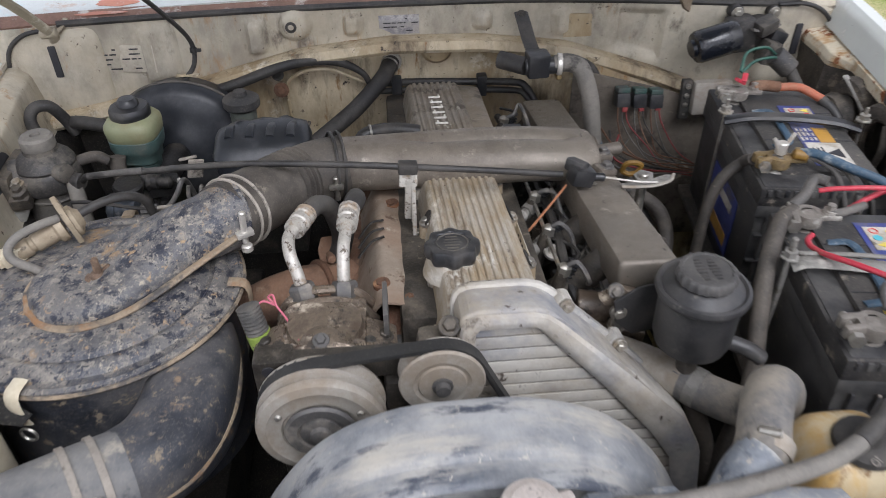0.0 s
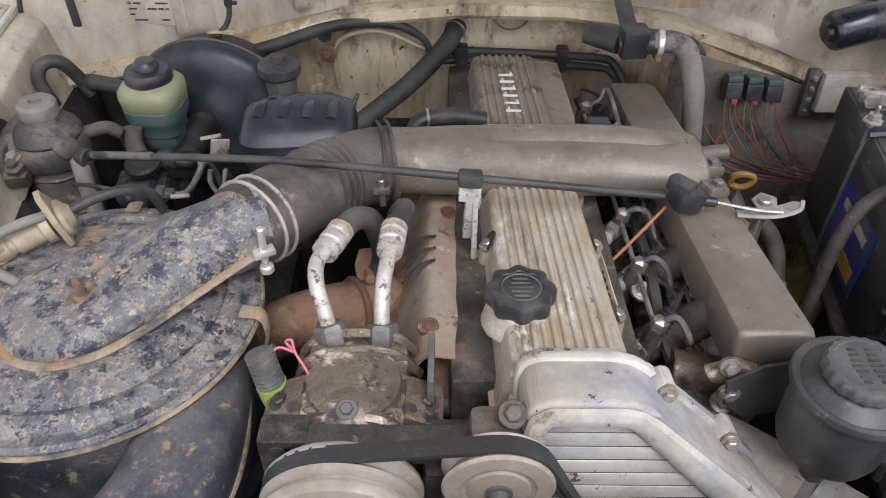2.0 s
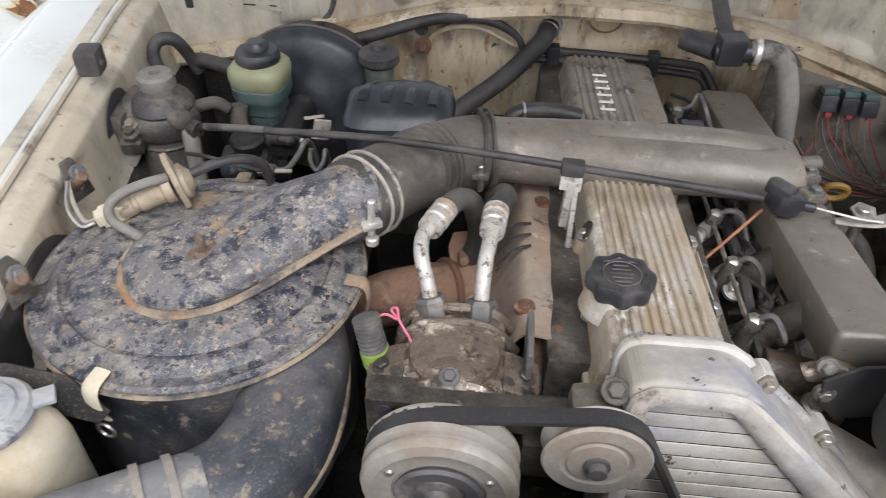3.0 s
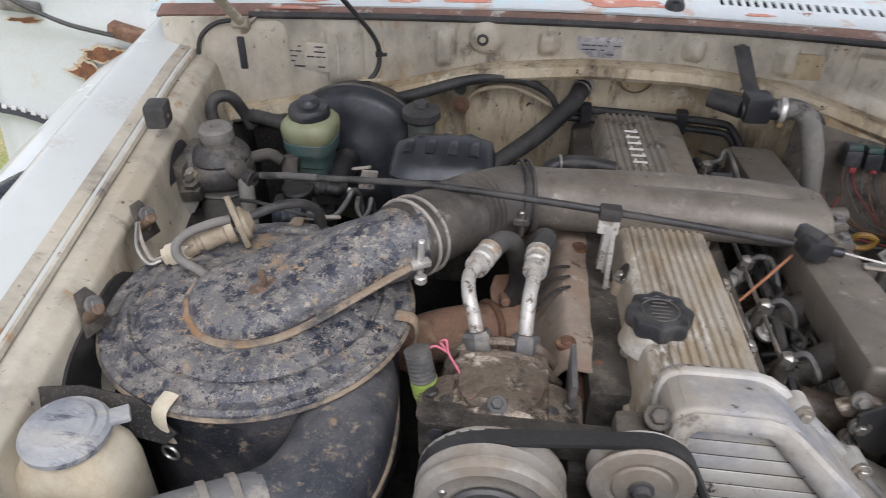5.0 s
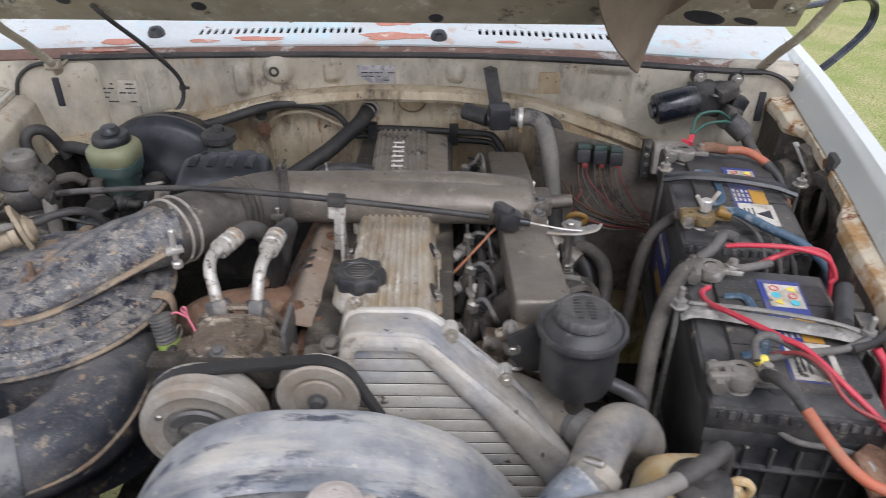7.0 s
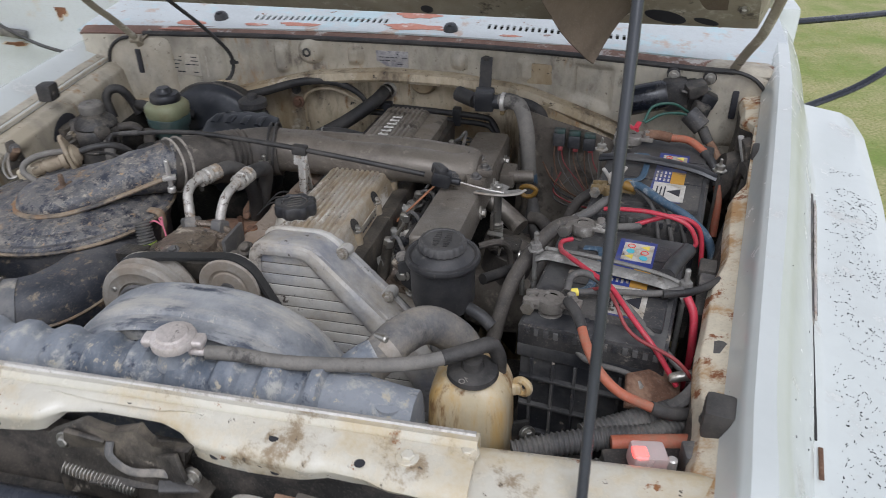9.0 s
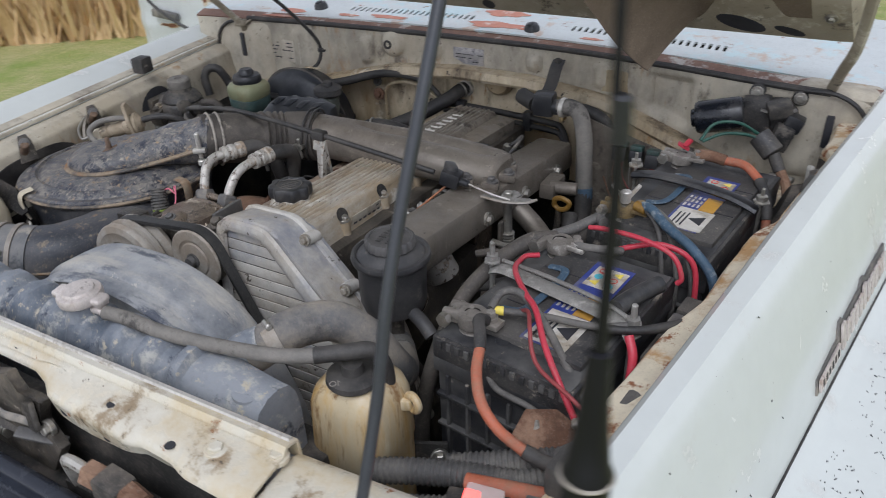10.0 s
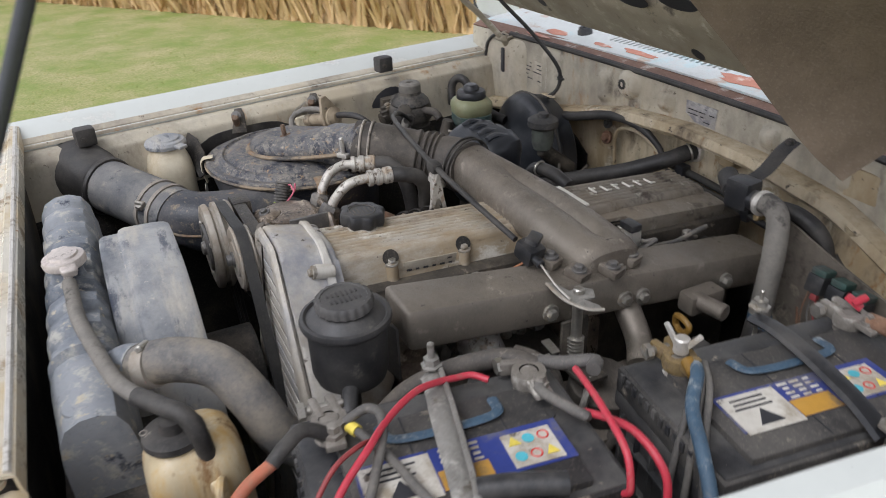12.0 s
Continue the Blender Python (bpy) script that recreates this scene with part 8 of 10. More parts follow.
ov = thing("overflow_hose", (0.2, 0.49, 1.1), "grey rubber overflow hose from radiator cap to bottle", "hose")
P("hose", "mid_hose", ov, lambda bm: tube(bm, [(0.066, 0.465, 1.119), (0.10, 0.467, 1.120), (0.15, 0.470, 1.116), (0.215, 0.482, 1.113), (0.280, 0.496, 1.114), (0.318, 0.512, 1.116)], 0.0080, 12, 8))
P("sleeve", "rubber", ov, lambda bm: tube(bm, [(0.316, 0.511, 1.116), (0.345, 0.530, 1.118), (0.362, 0.545, 1.115), (0.370, 0.553, 1.095), (0.371, 0.556, 1.070)], 0.0088, 12, 8), "black rubber end")

bt = thing("coolant_bottle", (0.342, 0.545, 0.88), "yellowed plastic coolant bottle with brown stains", "bottle")


def bottle_build(bm):
    st = [(0.885, 0.040, 0.040), (0.89, 0.046, 0.044), (0.96, 0.047, 0.046), (0.985, 0.046, 0.047), (0.99, 0.048, 0.048), (1.050, 0.046, 0.045), (1.066, 0.041, 0.040), (1.078, 0.030, 0.030), (1.082, 0.020, 0.020)]
    rows = []
    for z, a, b in st:
        row = []
        for k in range(36):
            t = 2 * math.pi * k / 36
            c, s = math.cos(t), math.sin(t)
            row.append(bm.verts.new((0.342 + a * math.copysign(abs(c) ** 0.55, c), 0.545 + b * math.copysign(abs(s) ** 0.55, s) + 0.01 * (1.0 - z) * 0, z)))
        rows.append(row)
    for a, b in zip(rows, rows[1:]):
        for k in range(36):
            bm.faces.new((a[k], a[(k + 1) % 36], b[(k + 1) % 36], b[k]))
    bm.faces.new(rows[0][::-1])
    bm.faces.new(rows[-1])


P("body", "bottle", bt, bottle_build, "yellowed bottle")
P("lug", "bottle", bt, lambda bm: (ring(bm, at((0.398, 0.560, 1.048), 0, 90, 70), 0.009, 0.0045, 20, 8), box(bm, at((0.388, 0.558, 1.045), 0, 0, 20), (0.02, 0.012, 0.014), 0.004)))
cp = P("lid", "rubber", bt, lambda bm: (lathe(bm, [(0.027, 0), (0.029, 0.003), (0.028, 0.008), (0.022, 0.010), (0.012, 0.011), (0.011, 0.022), (0, 0.023)], at((0.345, 0.533, 1.080)), 28)), "black rubber lid marked ONLY")


def lettering(name, text, size, m, parent, mat):
    cu = bpy.data.curves.new(name, "FONT")
    cu.body, cu.size, cu.extrude, cu.align_x, cu.align_y = text, size, 0.0003, "CENTER", "CENTER"
    tmp_ob = bpy.data.objects.new(name, cu)
    scene.collection.objects.link(tmp_ob)
    bpy.context.view_layer.update()
    me_ = bpy.data.meshes.new_from_object(tmp_ob.evaluated_get(bpy.context.evaluated_depsgraph_get()))
    bpy.data.objects.remove(tmp_ob)
    b2 = bmesh.new()
    b2.from_mesh(me_)
    bpy.data.meshes.remove(me_)
    bmesh.ops.transform(b2, matrix=m, verts=b2.verts)
    return part(name, b2, mat, parent)


lettering("lettering", "ONLY", 0.010, at((0.345, 0.514, 1.0898), 8, 0, 40), cp, "grey_hose")
P("hold_strap", "dark", bt, lambda bm: box(bm, at((0.345, 0.592, 0.915), 0, 0, 25), (0.13, 0.006, 0.05), 0.002), "black steel strap")
bolt(bt, (0.405, 0.598, 0.935), (0.6, -0.8, 0.2), 0.007)

# ---- power steering reservoir ----
ps = thing("steering_reservoir", (0.266, 0.731, 0.98), "black power steering reservoir on a bracket beside the engine", "reservoir")
P("body", "res_black", ps, lambda bm: lathe(bm, [(0, 0.0), (0.030, 0.0), (0.043, 0.006), (0.047, 0.018), (0.048, 0.075), (0.054, 0.079), (0.0555, 0.083), (0.054, 0.088), (0.050, 0.089), (0.047, 0.0865), (0.036, 0.0935), (0.032, 0.096), (0, 0.097)], at((0.267, 0.730, 1.022)) @ Matrix.Diagonal((0.92, 0.92, 0.98, 1)), 48), "black plastic body")
pc = P("lid", "res_black", ps, lambda bm: lathe(bm, [(0.032, 0), (0.0345, 0.002), (0.0345, 0.0105), (0.032, 0.0135), (0.028, 0.0140), (0.0272, 0.0128), (0, 0.0128)], at((0.267, 0.730, 1.1165)) @ Matrix.Diagonal((0.92, 0.92, 1, 1)), 120, 20, 0.022), "black ribbed screw lid")
for k in range(-3, 4):
    for j in (-1, 1):
        P("lid_print", "rubber", pc, lambda bm: box(bm, at((0.267 + j * 0.007, 0.730 + k * 0.0054, 1.1295)), (0.011 - abs(k) * 0.0016, 0.0024, 0.0012), 0.0003))
P("spout", "res_black", ps, lambda bm: tube(bm, [(0.305, 0.715, 1.035), (0.325, 0.706, 1.030), (0.340, 0.70, 1.020)], 0.009, 12, 5))
P("return_hose", "dusty_rubber", ps, lambda bm: tube(bm, [(0.268, 0.726, 1.014), (0.270, 0.724, 0.98), (0.285, 0.71, 0.93), (0.31, 0.70, 0.86), (0.32, 0.70, 0.78)], 0.012, 12, 6), "black hose")
P("bracket", "res_black", ps, lambda bm: (prism(bm, [(-0.045, -0.02), (-0.02, -0.045), (0.03, -0.045), (0.03, 0.028), (-0.02, 0.028), (-0.05, 0.012)], 0.004, at((0.238, 0.785, 1.04), 90, 0, 10), 0.0015)), "black steel bracket")
bolt(ps, (0.197, 0.776, 1.033), (0, -1, 0), 0.0065, "steel")
gr = thing("steering_hose", (0.34, 0.70, 0.9), "grey hose running down beside the battery", "hose")
P("hose", "dusty_rubber", gr, lambda bm: tube(bm, [(0.435, 0.868, 1.098), (0.405, 0.842, 1.098), (0.372, 0.79, 1.075), (0.352, 0.745, 1.04), (0.338, 0.70, 0.97), (0.325, 0.69, 0.88), (0.32, 0.69, 0.75)], 0.0105, 12, 8))

# ---- batteries ----
def battery(c, rz, long_, wide, top, seed, front):
    b = thing("battery", (c[0], c[1], top - 0.205), "black car battery with blue and orange label, dusty top" if front else "black car battery with blue label and soiled white sticker", "battery", "batteries")
    m0 = at((c[0], c[1], top), 0, 0, rz)

    def L(x, y, z, rx=0, ry=0, r2=0):
        return m0 @ at((x, y, z), rx, ry, r2)
    P("case", "battery", b, lambda bm: (box(bm, L(0, 0, -0.105), (wide - 0.008, long_ - 0.008, 0.20), 0.004), box(bm, L(0, 0, -0.045), (wide, long_, 0.020), 0.003)), "black plastic case")
    # vertical ribs on the front and side
    nr = 6
    for k in range(nr):
        x = -wide / 2 + 0.02 + (wide - 0.04) * k / (nr - 1)
        P("case_rib", "battery", b, lambda bm: box(bm, L(x, -long_ / 2 + 0.002, -0.125), (0.004, 0.008, 0.14), 0.001))
    for k in range(3):
        P("case_rib", "battery", b, lambda bm: box(bm, L(0, -long_ / 2 + 0.001, -0.085 - 0.045 * k), (wide - 0.012, 0.008, 0.004), 0.001))
    cov = P("cover", "battery_cover", b, lambda bm: (box(bm, L(0, 0, -0.022), (wide, long_, 0.030), 0.004), box(bm, L(0.012, 0, -0.004), (wide - 0.045, long_ - 0.070, 0.012), 0.004)), "dusty black cover")
    for k in range(14):
        P("edge_notch", "battery", cov, lambda bm: box(bm, L(-wide / 2 + 0.012 + (wide - 0.024) * k / 13, -long_ / 2 - 0.0005, -0.014), (0.006, 0.003, 0.010), 0.0008))
    for y in (-0.035, 0.052):
        P("vent_seam", "label_ink", cov, lambda bm: box(bm, L(0.012, y, 0.0022), (wide - 0.05, 0.0015, 0.0006), 0))
    # carrying handle, blue
    hx = -0.035
    P("handle", "blue", b, lambda bm: tube(bm, [L(hx - 0.01, -0.055, 0.002).translation, L(hx + 0.014, -0.048, 0.006).translation, L(hx + 0.018, 0.0, 0.006).translation, L(hx + 0.014, 0.048, 0.006).translation, L(hx - 0.01, 0.055, 0.002).translation], 0.0055, 8, 6, flat=0.5), "blue carrying handle")
    # labels
    x0, wl, ly = 0.024, 0.050, 0.0 if front else -0.020
    lab = P("label", "label_blue", b, lambda bm: box(bm, L(x0, 0.004 + ly, 0.0026), (wl, 0.185, 0.0008), 0), "blue label")
    P("sticker", "label_white", lab, lambda bm: box(bm, L(x0 + 0.004, -0.055 + ly, 0.0034), (wl * 1.0, 0.062, 0.0008), 0), "soiled white sticker")
    P("warning_mark", "label_ink", lab, lambda bm: prism(bm, [(-0.013, -0.010), (0.013, -0.010), (0, 0.010)], 0.0006, L(x0 + 0.012, -0.055 + ly, 0.0040, 0, 0, 90), 0), "dark triangle mark")
    P("orange_field", "label_gold", lab, lambda bm: box(bm, L(x0 + 0.014, ly, 0.0032), (0.022, 0.045, 0.0008), 0), "orange field")
    P("pictogram_panel", "label_white", lab, lambda bm: box(bm, L(x0 + 0.002, 0.064 + ly, 0.0034), (0.040, 0.046, 0.0008), 0), "white pictogram panel")
    for i in range(3):
        for j in range(2):
            y, x = ly + 0.050 + 0.014 * i, x0 - 0.008 + 0.019 * j
            kind = (i + j) % 3
            if kind == 0:
                P("pictogram", "label_yellow", lab, lambda bm: prism(bm, [(-0.006, -0.005), (0.006, -0.005), (0, 0.006)], 0.0005, L(x, y, 0.0040, 0, 0, 90), 0))
            elif kind == 1:
                P("pictogram", "label_cyan", lab, lambda bm: lathe(bm, [(0.0055, 0), (0.0055, 0.0005), (0, 0.0005)], L(x, y, 0.0040), 14))
            else:
                P("pictogram", "label_red", lab, lambda bm: ring(bm, L(x, y, 0.0042), 0.0048, 0.0008, 18, 4))
    rnd = random.Random(seed)
    for i in range(4):
        for j in range(3):
            P("print_bar", "label_white", lab, lambda bm: box(bm, L(x0 - 0.020 + 0.0065 * i, ly - 0.012 + 0.014 * j, 0.0032), (0.003, 0.006 + 0.005 * rnd.random(), 0.0006), 0))
    for i in range(3):
        P("print_bar", "label_ink", lab, lambda bm: box(bm, L(x0 - 0.014 + 0.006 * i, ly - 0.058, 0.0040), (0.0022, 0.030 + 0.015 * rnd.random(), 0.0005), 0))
    # side label towards the engine
    if not front:
        P("side_label", "label_blue", b, lambda bm: box(bm, L(-wide / 2 - 0.0008 + 0.004, -0.02, -0.13), (0.0012, 0.13, 0.10), 0), "blue side label")
    if not front:
        P("side_print", "label_gold", b, lambda bm: box(bm, L(-wide / 2 - 0.0016 + 0.004, -0.03, -0.16), (0.001, 0.08, 0.022), 0))
    if not front:
        P("side_print", "label_white", b, lambda bm: box(bm, L(-wide / 2 - 0.0016 + 0.004, -0.02, -0.105), (0.001, 0.09, 0.014), 0))
    # terminal posts
    for y in ((-0.097, 0.097) if front else (-0.107, 0.107)):
        P("post", "lead", b, lambda bm: lathe(bm, [(0.016, -0.012), (0.015, -0.004), (0.0095, -0.002), (0.0085, 0.016), (0, 0.017)], L(-wide / 2 + 0.032, y, 0.0), 18), "grey lead post")
        P("plug", "battery", cov, lambda bm: lathe(bm, [(0.009, 0), (0.0085, 0.002), (0.005, 0.0022), (0, 0.0016)], L(-wide / 2 + 0.072, y, -0.006), 18))
    return b, L


def clamp_on(L, x, y, mat, label, rz=0):
    p = L(x, y, 0.008).translation
    t = thing("battery_clamp", tuple(p), label, "clamp", "battery clamps")
    P("collar", mat, t, lambda bm: lathe(bm, [(0.0095, -0.006), (0.0165, -0.006), (0.0175, 0.0), (0.0165, 0.009), (0.0095, 0.009)], L(x, y, 0.008), 20))
    P("jaw", mat, t, lambda bm: (box(bm, L(x - 0.018, y - 0.008, 0.010, 0, 0, rz), (0.030, 0.009, 0.015), 0.003), box(bm, L(x - 0.018, y + 0.008, 0.010, 0, 0, rz), (0.030, 0.009, 0.015), 0.003)))
    P("clamp_bolt", "steel", t, lambda bm: cyl(bm, L(x - 0.024, y - 0.018, 0.010).translation, L(x - 0.024, y + 0.018, 0.010).translation, 0.0045))
    P("clamp_nut", "steel", t, lambda bm: lathe(bm, [(0, 0), (0.0085, 0), (0.0085, 0.007), (0, 0.0075)], along(L(x - 0.024, y - 0.018, 0.010).translation, L(x - 0.024, y - 0.04, 0.010).translation), 6), "", 25)
    P("cable_lug", mat, t, lambda bm: (box(bm, L(x + 0.020, y, 0.013), (0.034, 0.018, 0.007), 0.002), lathe(bm, [(0.009, 0), (0.009, 0.006), (0.006, 0.0065), (0.0055, 0.013), (0, 0.014)], L(x + 0.024, y, 0.015), 6)))
    return t


FB, LF = battery((0.487, 0.748), -8, 0.262, 0.176, 1.090, 1, True)
RB, LR = battery((0.553, 1.105), -8, 0.315, 0.176, 1.077, 2, False)
clamp_on(LF, -0.056, -0.097, "lead", "corroded lead battery clamp on the terminal post", 10)
clamp_on(LF, -0.056, 0.097, "lead", "grey lead battery clamp on the terminal post", 80)
clamp_on(LR, -0.056, 0.107, "lead", "grey lead battery clamp with red tape", 0)
br = clamp_on(LR, -0.056, -0.107, "brass", "brass quick-release battery clamp with wing nut", 10)
c0 = LR(-0.056, -0.107, 0.026).translation
for s in (-1, 1):
    P("wing", "bright", br, lambda bm: box(bm, at(c0 + V(0.0, 0.0, 0.012)) @ turn(0, s * 35, 20) @ at((s * 0.010, 0, 0.006)), (0.006, 0.004, 0.026), 0.002))
P("hub", "bright", br, lambda bm: cyl(bm, c0 - V(0, 0, 0.006), c0 + V(0, 0, 0.012), 0.008))
P("brass_ring", "gold", br, lambda bm: cyl(bm, c0 + V(0.016, -0.006, -0.004), c0 + V(0.034, -0.012, -0.006), 0.0075))
c1 = LR(-0.056, 0.107, 0.03).translation
P("red_tape", "red", thing("tape_knot", tuple(c1), "red tape knot on the battery terminal", "tape"), lambda bm: (box(bm, at(c1, 0, 30, 20), (0.020, 0.010, 0.006), 0.002), box(bm, at(c1 + V(0.006, 0, 0.006), 0, -35, 60), (0.016, 0.009, 0.005), 0.002)))
# battery trays and hold-downs
P("tray", "dark", thing("battery_tray", (0.50, 0.75, 0.87), "dirty black steel battery tray", "tray", "battery trays"), lambda bm: box(bm, at((0.487, 0.748, 0.880), 0, 0, -8), (0.20, 0.29, 0.012), 0.003))
P("tray", "dark", thing("battery_tray", (0.55, 1.09, 0.86), "dirty black steel battery tray", "tray", "battery trays"), lambda bm: box(bm, at((0.553, 1.105, 0.866), 0, 0, -8), (0.20, 0.34, 0.012), 0.003))
hf = thing("battery_hold_down", tuple(LF(-0.09, 0.0, 0)[i][3] for i in range(3)), "grey galvanised battery hold-down bar with studs", "hold-down", "battery hold-downs")
P("bar", "galv", hf, lambda bm: tube(bm, [LF(-0.100, 0.012, 0.000).translation, LF(-0.08, 0.010, 0.008).translation, LF(-0.02, 0.0, 0.011).translation, LF(0.06, -0.010, 0.011).translation, LF(0.088, -0.016, 0.008).translation, LF(0.100, -0.02, -0.002).translation], 0.0120, 6, 6, flat=0.40), "grey galvanised angle bar")
P("bar_lip", "galv", hf, lambda bm: tube(bm, [LF(-0.092, 0.020, 0.012).translation, LF(-0.02, 0.010, 0.018).translation, LF(0.06, -0.002, 0.018).translation, LF(0.095, -0.010, 0.012).translation], 0.0028, 6, 6))
for x, y in ((-0.104, 0.014), (0.094, -0.012)):
    P("stud", "galv", hf, lambda bm: cyl(bm, LF(x, y, -0.20).translation, LF(x, y, 0.038).translation, 0.0036, seg=10), "rusty threaded stud")
    P("stud_nut", "galv", hf, lambda bm: lathe(bm, [(0, 0), (0.011, 0), (0.011, 0.002), (0.008, 0.003), (0.008, 0.010), (0, 0.011)], LF(x, y, 0.010), 6), "", 25)
hr = thing("battery_hold_down", tuple(LR(-0.09, 0.0, 0)[i][3] for i in range(3)), "black plastic battery hold-down bar with studs", "hold-down", "battery hold-downs")
P("bar", "black_plastic", hr, lambda bm: (tube(bm, [LR(-0.098, 0.020, 0.004).translation, LR(-0.06, 0.016, 0.013).translation, LR(0.0, 0.010, 0.016).translation, LR(0.06, 0.004, 0.013).translation, LR(0.098, 0.0, 0.004).translation], 0.0115, 8, 6, flat=0.5)), "black hold-down bar")
for x, y in ((-0.098, 0.022), (0.100, 0.0)):
    P("stud", "steel", hr, lambda bm: cyl(bm, LR(x, y, -0.20).translation, LR(x, y, 0.040).translation, 0.0026, seg=10), "rusty threaded stud")
    P("stud_nut", "steel", hr, lambda bm: lathe(bm, [(0, 0), (0.012, 0), (0.012, 0.002), (0.008, 0.003), (0.008, 0.010), (0, 0.011)], LR(x, y, 0.018), 6), "", 25)


def cable(name, pts, r, mat, label, cat="cable", n=8):
    return one(name, lambda bm: tube(bm, pts, r, 10, n), mat, label, cat, tuple(pts[0]), "battery leads")


T = lambda L, x, y, z: tuple(L(x, y, z).translation)
cable("red_lead", [(0.472, 0.886, 1.114), (0.493, 0.879, 1.120), (0.542, 0.865, 1.126), (0.584, 0.856, 1.118), (0.600, 0.850, 1.095), (0.596, 0.848, 1.085)], 0.0033, "red", "bright red battery lead")
cable("red_lead", [(0.505, 0.866, 1.097), (0.535, 0.874, 1.108), (0.565, 0.878, 1.116), (0.596, 0.880, 1.108), (0.611, 0.880, 1.084), (0.617, 0.868, 1.03)], 0.0036, "red", "bright red battery lead")
cable("red_lead", [(0.432, 0.815, 1.100), (0.420, 0.803, 1.102), (0.418, 0.788, 1.103), (0.422, 0.766, 1.109), (0.433, 0.741, 1.117), (0.448, 0.718, 1.121), (0.467, 0.694, 1.123), (0.486, 0.674, 1.123), (0.513, 0.636, 1.109), (0.545, 0.606, 1.085), (0.57, 0.595, 1.05)], 0.0034, "red", "bright red battery lead crossing the battery")
cable("red_lead", [(0.462, 0.690, 1.104), (0.480, 0.668, 1.122), (0.493, 0.642, 1.122), (0.505, 0.622, 1.108), (0.522, 0.609, 1.099), (0.563, 0.593, 1.089), (0.59, 0.59, 1.06)], 0.0023, "dull_red", "thin faded red wire looped over the battery")
cable("grey_lead", [T(LF, -0.035, 0.097, 0.020), (0.48, 0.845, 1.108), (0.52, 0.862, 1.104), (0.51, 0.866, 1.098)], 0.0052, "grey_cable", "grey taped battery lead")
cable("grey_lead", [T(LF, -0.070, 0.115, 0.012), (0.455, 0.885, 1.110), (0.475, 0.905, 1.118), (0.487, 0.895, 1.120)], 0.0072, "grey_cable", "thick grey battery lead")
cable("orange_conduit", [(0.457, 0.600, 1.114), (0.466, 0.574, 1.106), (0.482, 0.551, 1.092), (0.506, 0.538, 1.078), (0.540, 0.526, 1.074)], 0.0056, "orange", "orange-red split conduit over a battery lead", "conduit")
cable("dark_conduit", [T(LF, -0.034, -0.102, 0.018), (0.440, 0.632, 1.122), (0.450, 0.614, 1.121), (0.458, 0.598, 1.113)], 0.0066, "rubber", "black taped battery lead", "conduit")
cable("dark_conduit", [(0.538, 0.527, 1.074), (0.56, 0.530, 1.066), (0.59, 0.545, 1.058)], 0.0072, "rubber", "black taped battery lead", "conduit")
cable("grey_lead", [T(LF, -0.040, -0.085, 0.022), (0.440, 0.690, 1.122), (0.462, 0.695, 1.122), (0.50, 0.672, 1.106), (0.55, 0.632, 1.075), (0.59, 0.60, 1.05)], 0.0045, "grey_cable", "grey wire looped over the battery")
cable("yellow_lug", [(0.438, 0.672, 1.108), (0.448, 0.676, 1.108)], 0.0055, "label_yellow", "yellow crimped cable lug", "lug", 2)
cable("grey_lead", [(0.448, 0.676, 1.108), (0.49, 0.690, 1.105), (0.54, 0.700, 1.102), (0.575, 0.715, 1.104)], 0.0042, "grey_cable", "grey wire across the battery")
cable("grey_lead", [(0.55, 0.700, 1.102), (0.588, 0.718, 1.100), (0.618, 0.748, 1.098), (0.636, 0.79, 1.085), (0.64, 0.83, 1.06)], 0.0052, "rubber", "black wire along the fender")
cable("grey_lead", [(0.45, 0.628, 1.060), (0.47, 0.613, 1.054), (0.51, 0.605, 1.052), (0.545, 0.596, 1.044), (0.565, 0.588, 1.03)], 0.0035, "grey_cable", "thin grey wire before the battery")
cable("grey_lead", [(0.580, 0.704, 1.100), (0.590, 0.690, 1.08), (0.592, 0.67, 1.03), (0.59, 0.66, 0.98)], 0.0052, "red", "red lead dropping behind the battery")
cable("inline_fuse", [(0.556, 0.735, 1.108), (0.566, 0.760, 1.110), (0.585, 0.800, 1.110)], 0.0105, "black_plastic", "black inline fuse holder on the battery", "fuse holder", 4)
cable("blue_lead", [T(LR, -0.030, -0.108, 0.022), (0.525, 0.988, 1.104), (0.555, 0.955, 1.100), (0.595, 0.932, 1.088), (0.628, 0.915, 1.06), (0.64, 0.90, 1.01)], 0.0066, "blue", "blue taped battery lead")
for k in range(3):
    cable("grey_lead", [T(LR, -0.032, -0.108 + 0.006 * k, 0.020), (0.520 + 0.010 * k, 0.990, 1.098), (0.545 + 0.016 * k, 0.960 - 0.004 * k, 1.085), (0.56 + 0.02 * k, 0.935, 1.03), (0.56 + 0.02 * k, 0.93, 0.96)], 0.0036, "grey_cable", "thin grey wire from the battery clamp")
cable("grey_hose", [T(LR, -0.085, -0.095, 0.004), (0.455, 1.048, 1.060), (0.428, 1.045, 1.035), (0.412, 1.036, 0.99), (0.405, 1.025, 0.92), (0.40, 1.02, 0.84)], 0.0088, "dusty_rubber", "grey hose beside the battery", "hose")
cable("orange_conduit", [(0.578, 1.218, 1.094), (0.610, 1.207, 1.096), (0.638, 1.182, 1.086)], 0.0068, "orange", "orange-red conduit over a battery lead", "conduit")
cable("maroon_lead", [T(LR, -0.035, 0.108, 0.020), (0.555, 1.220, 1.097), (0.580, 1.218, 1.094)], 0.009, "rust", "dark red taped battery lead")
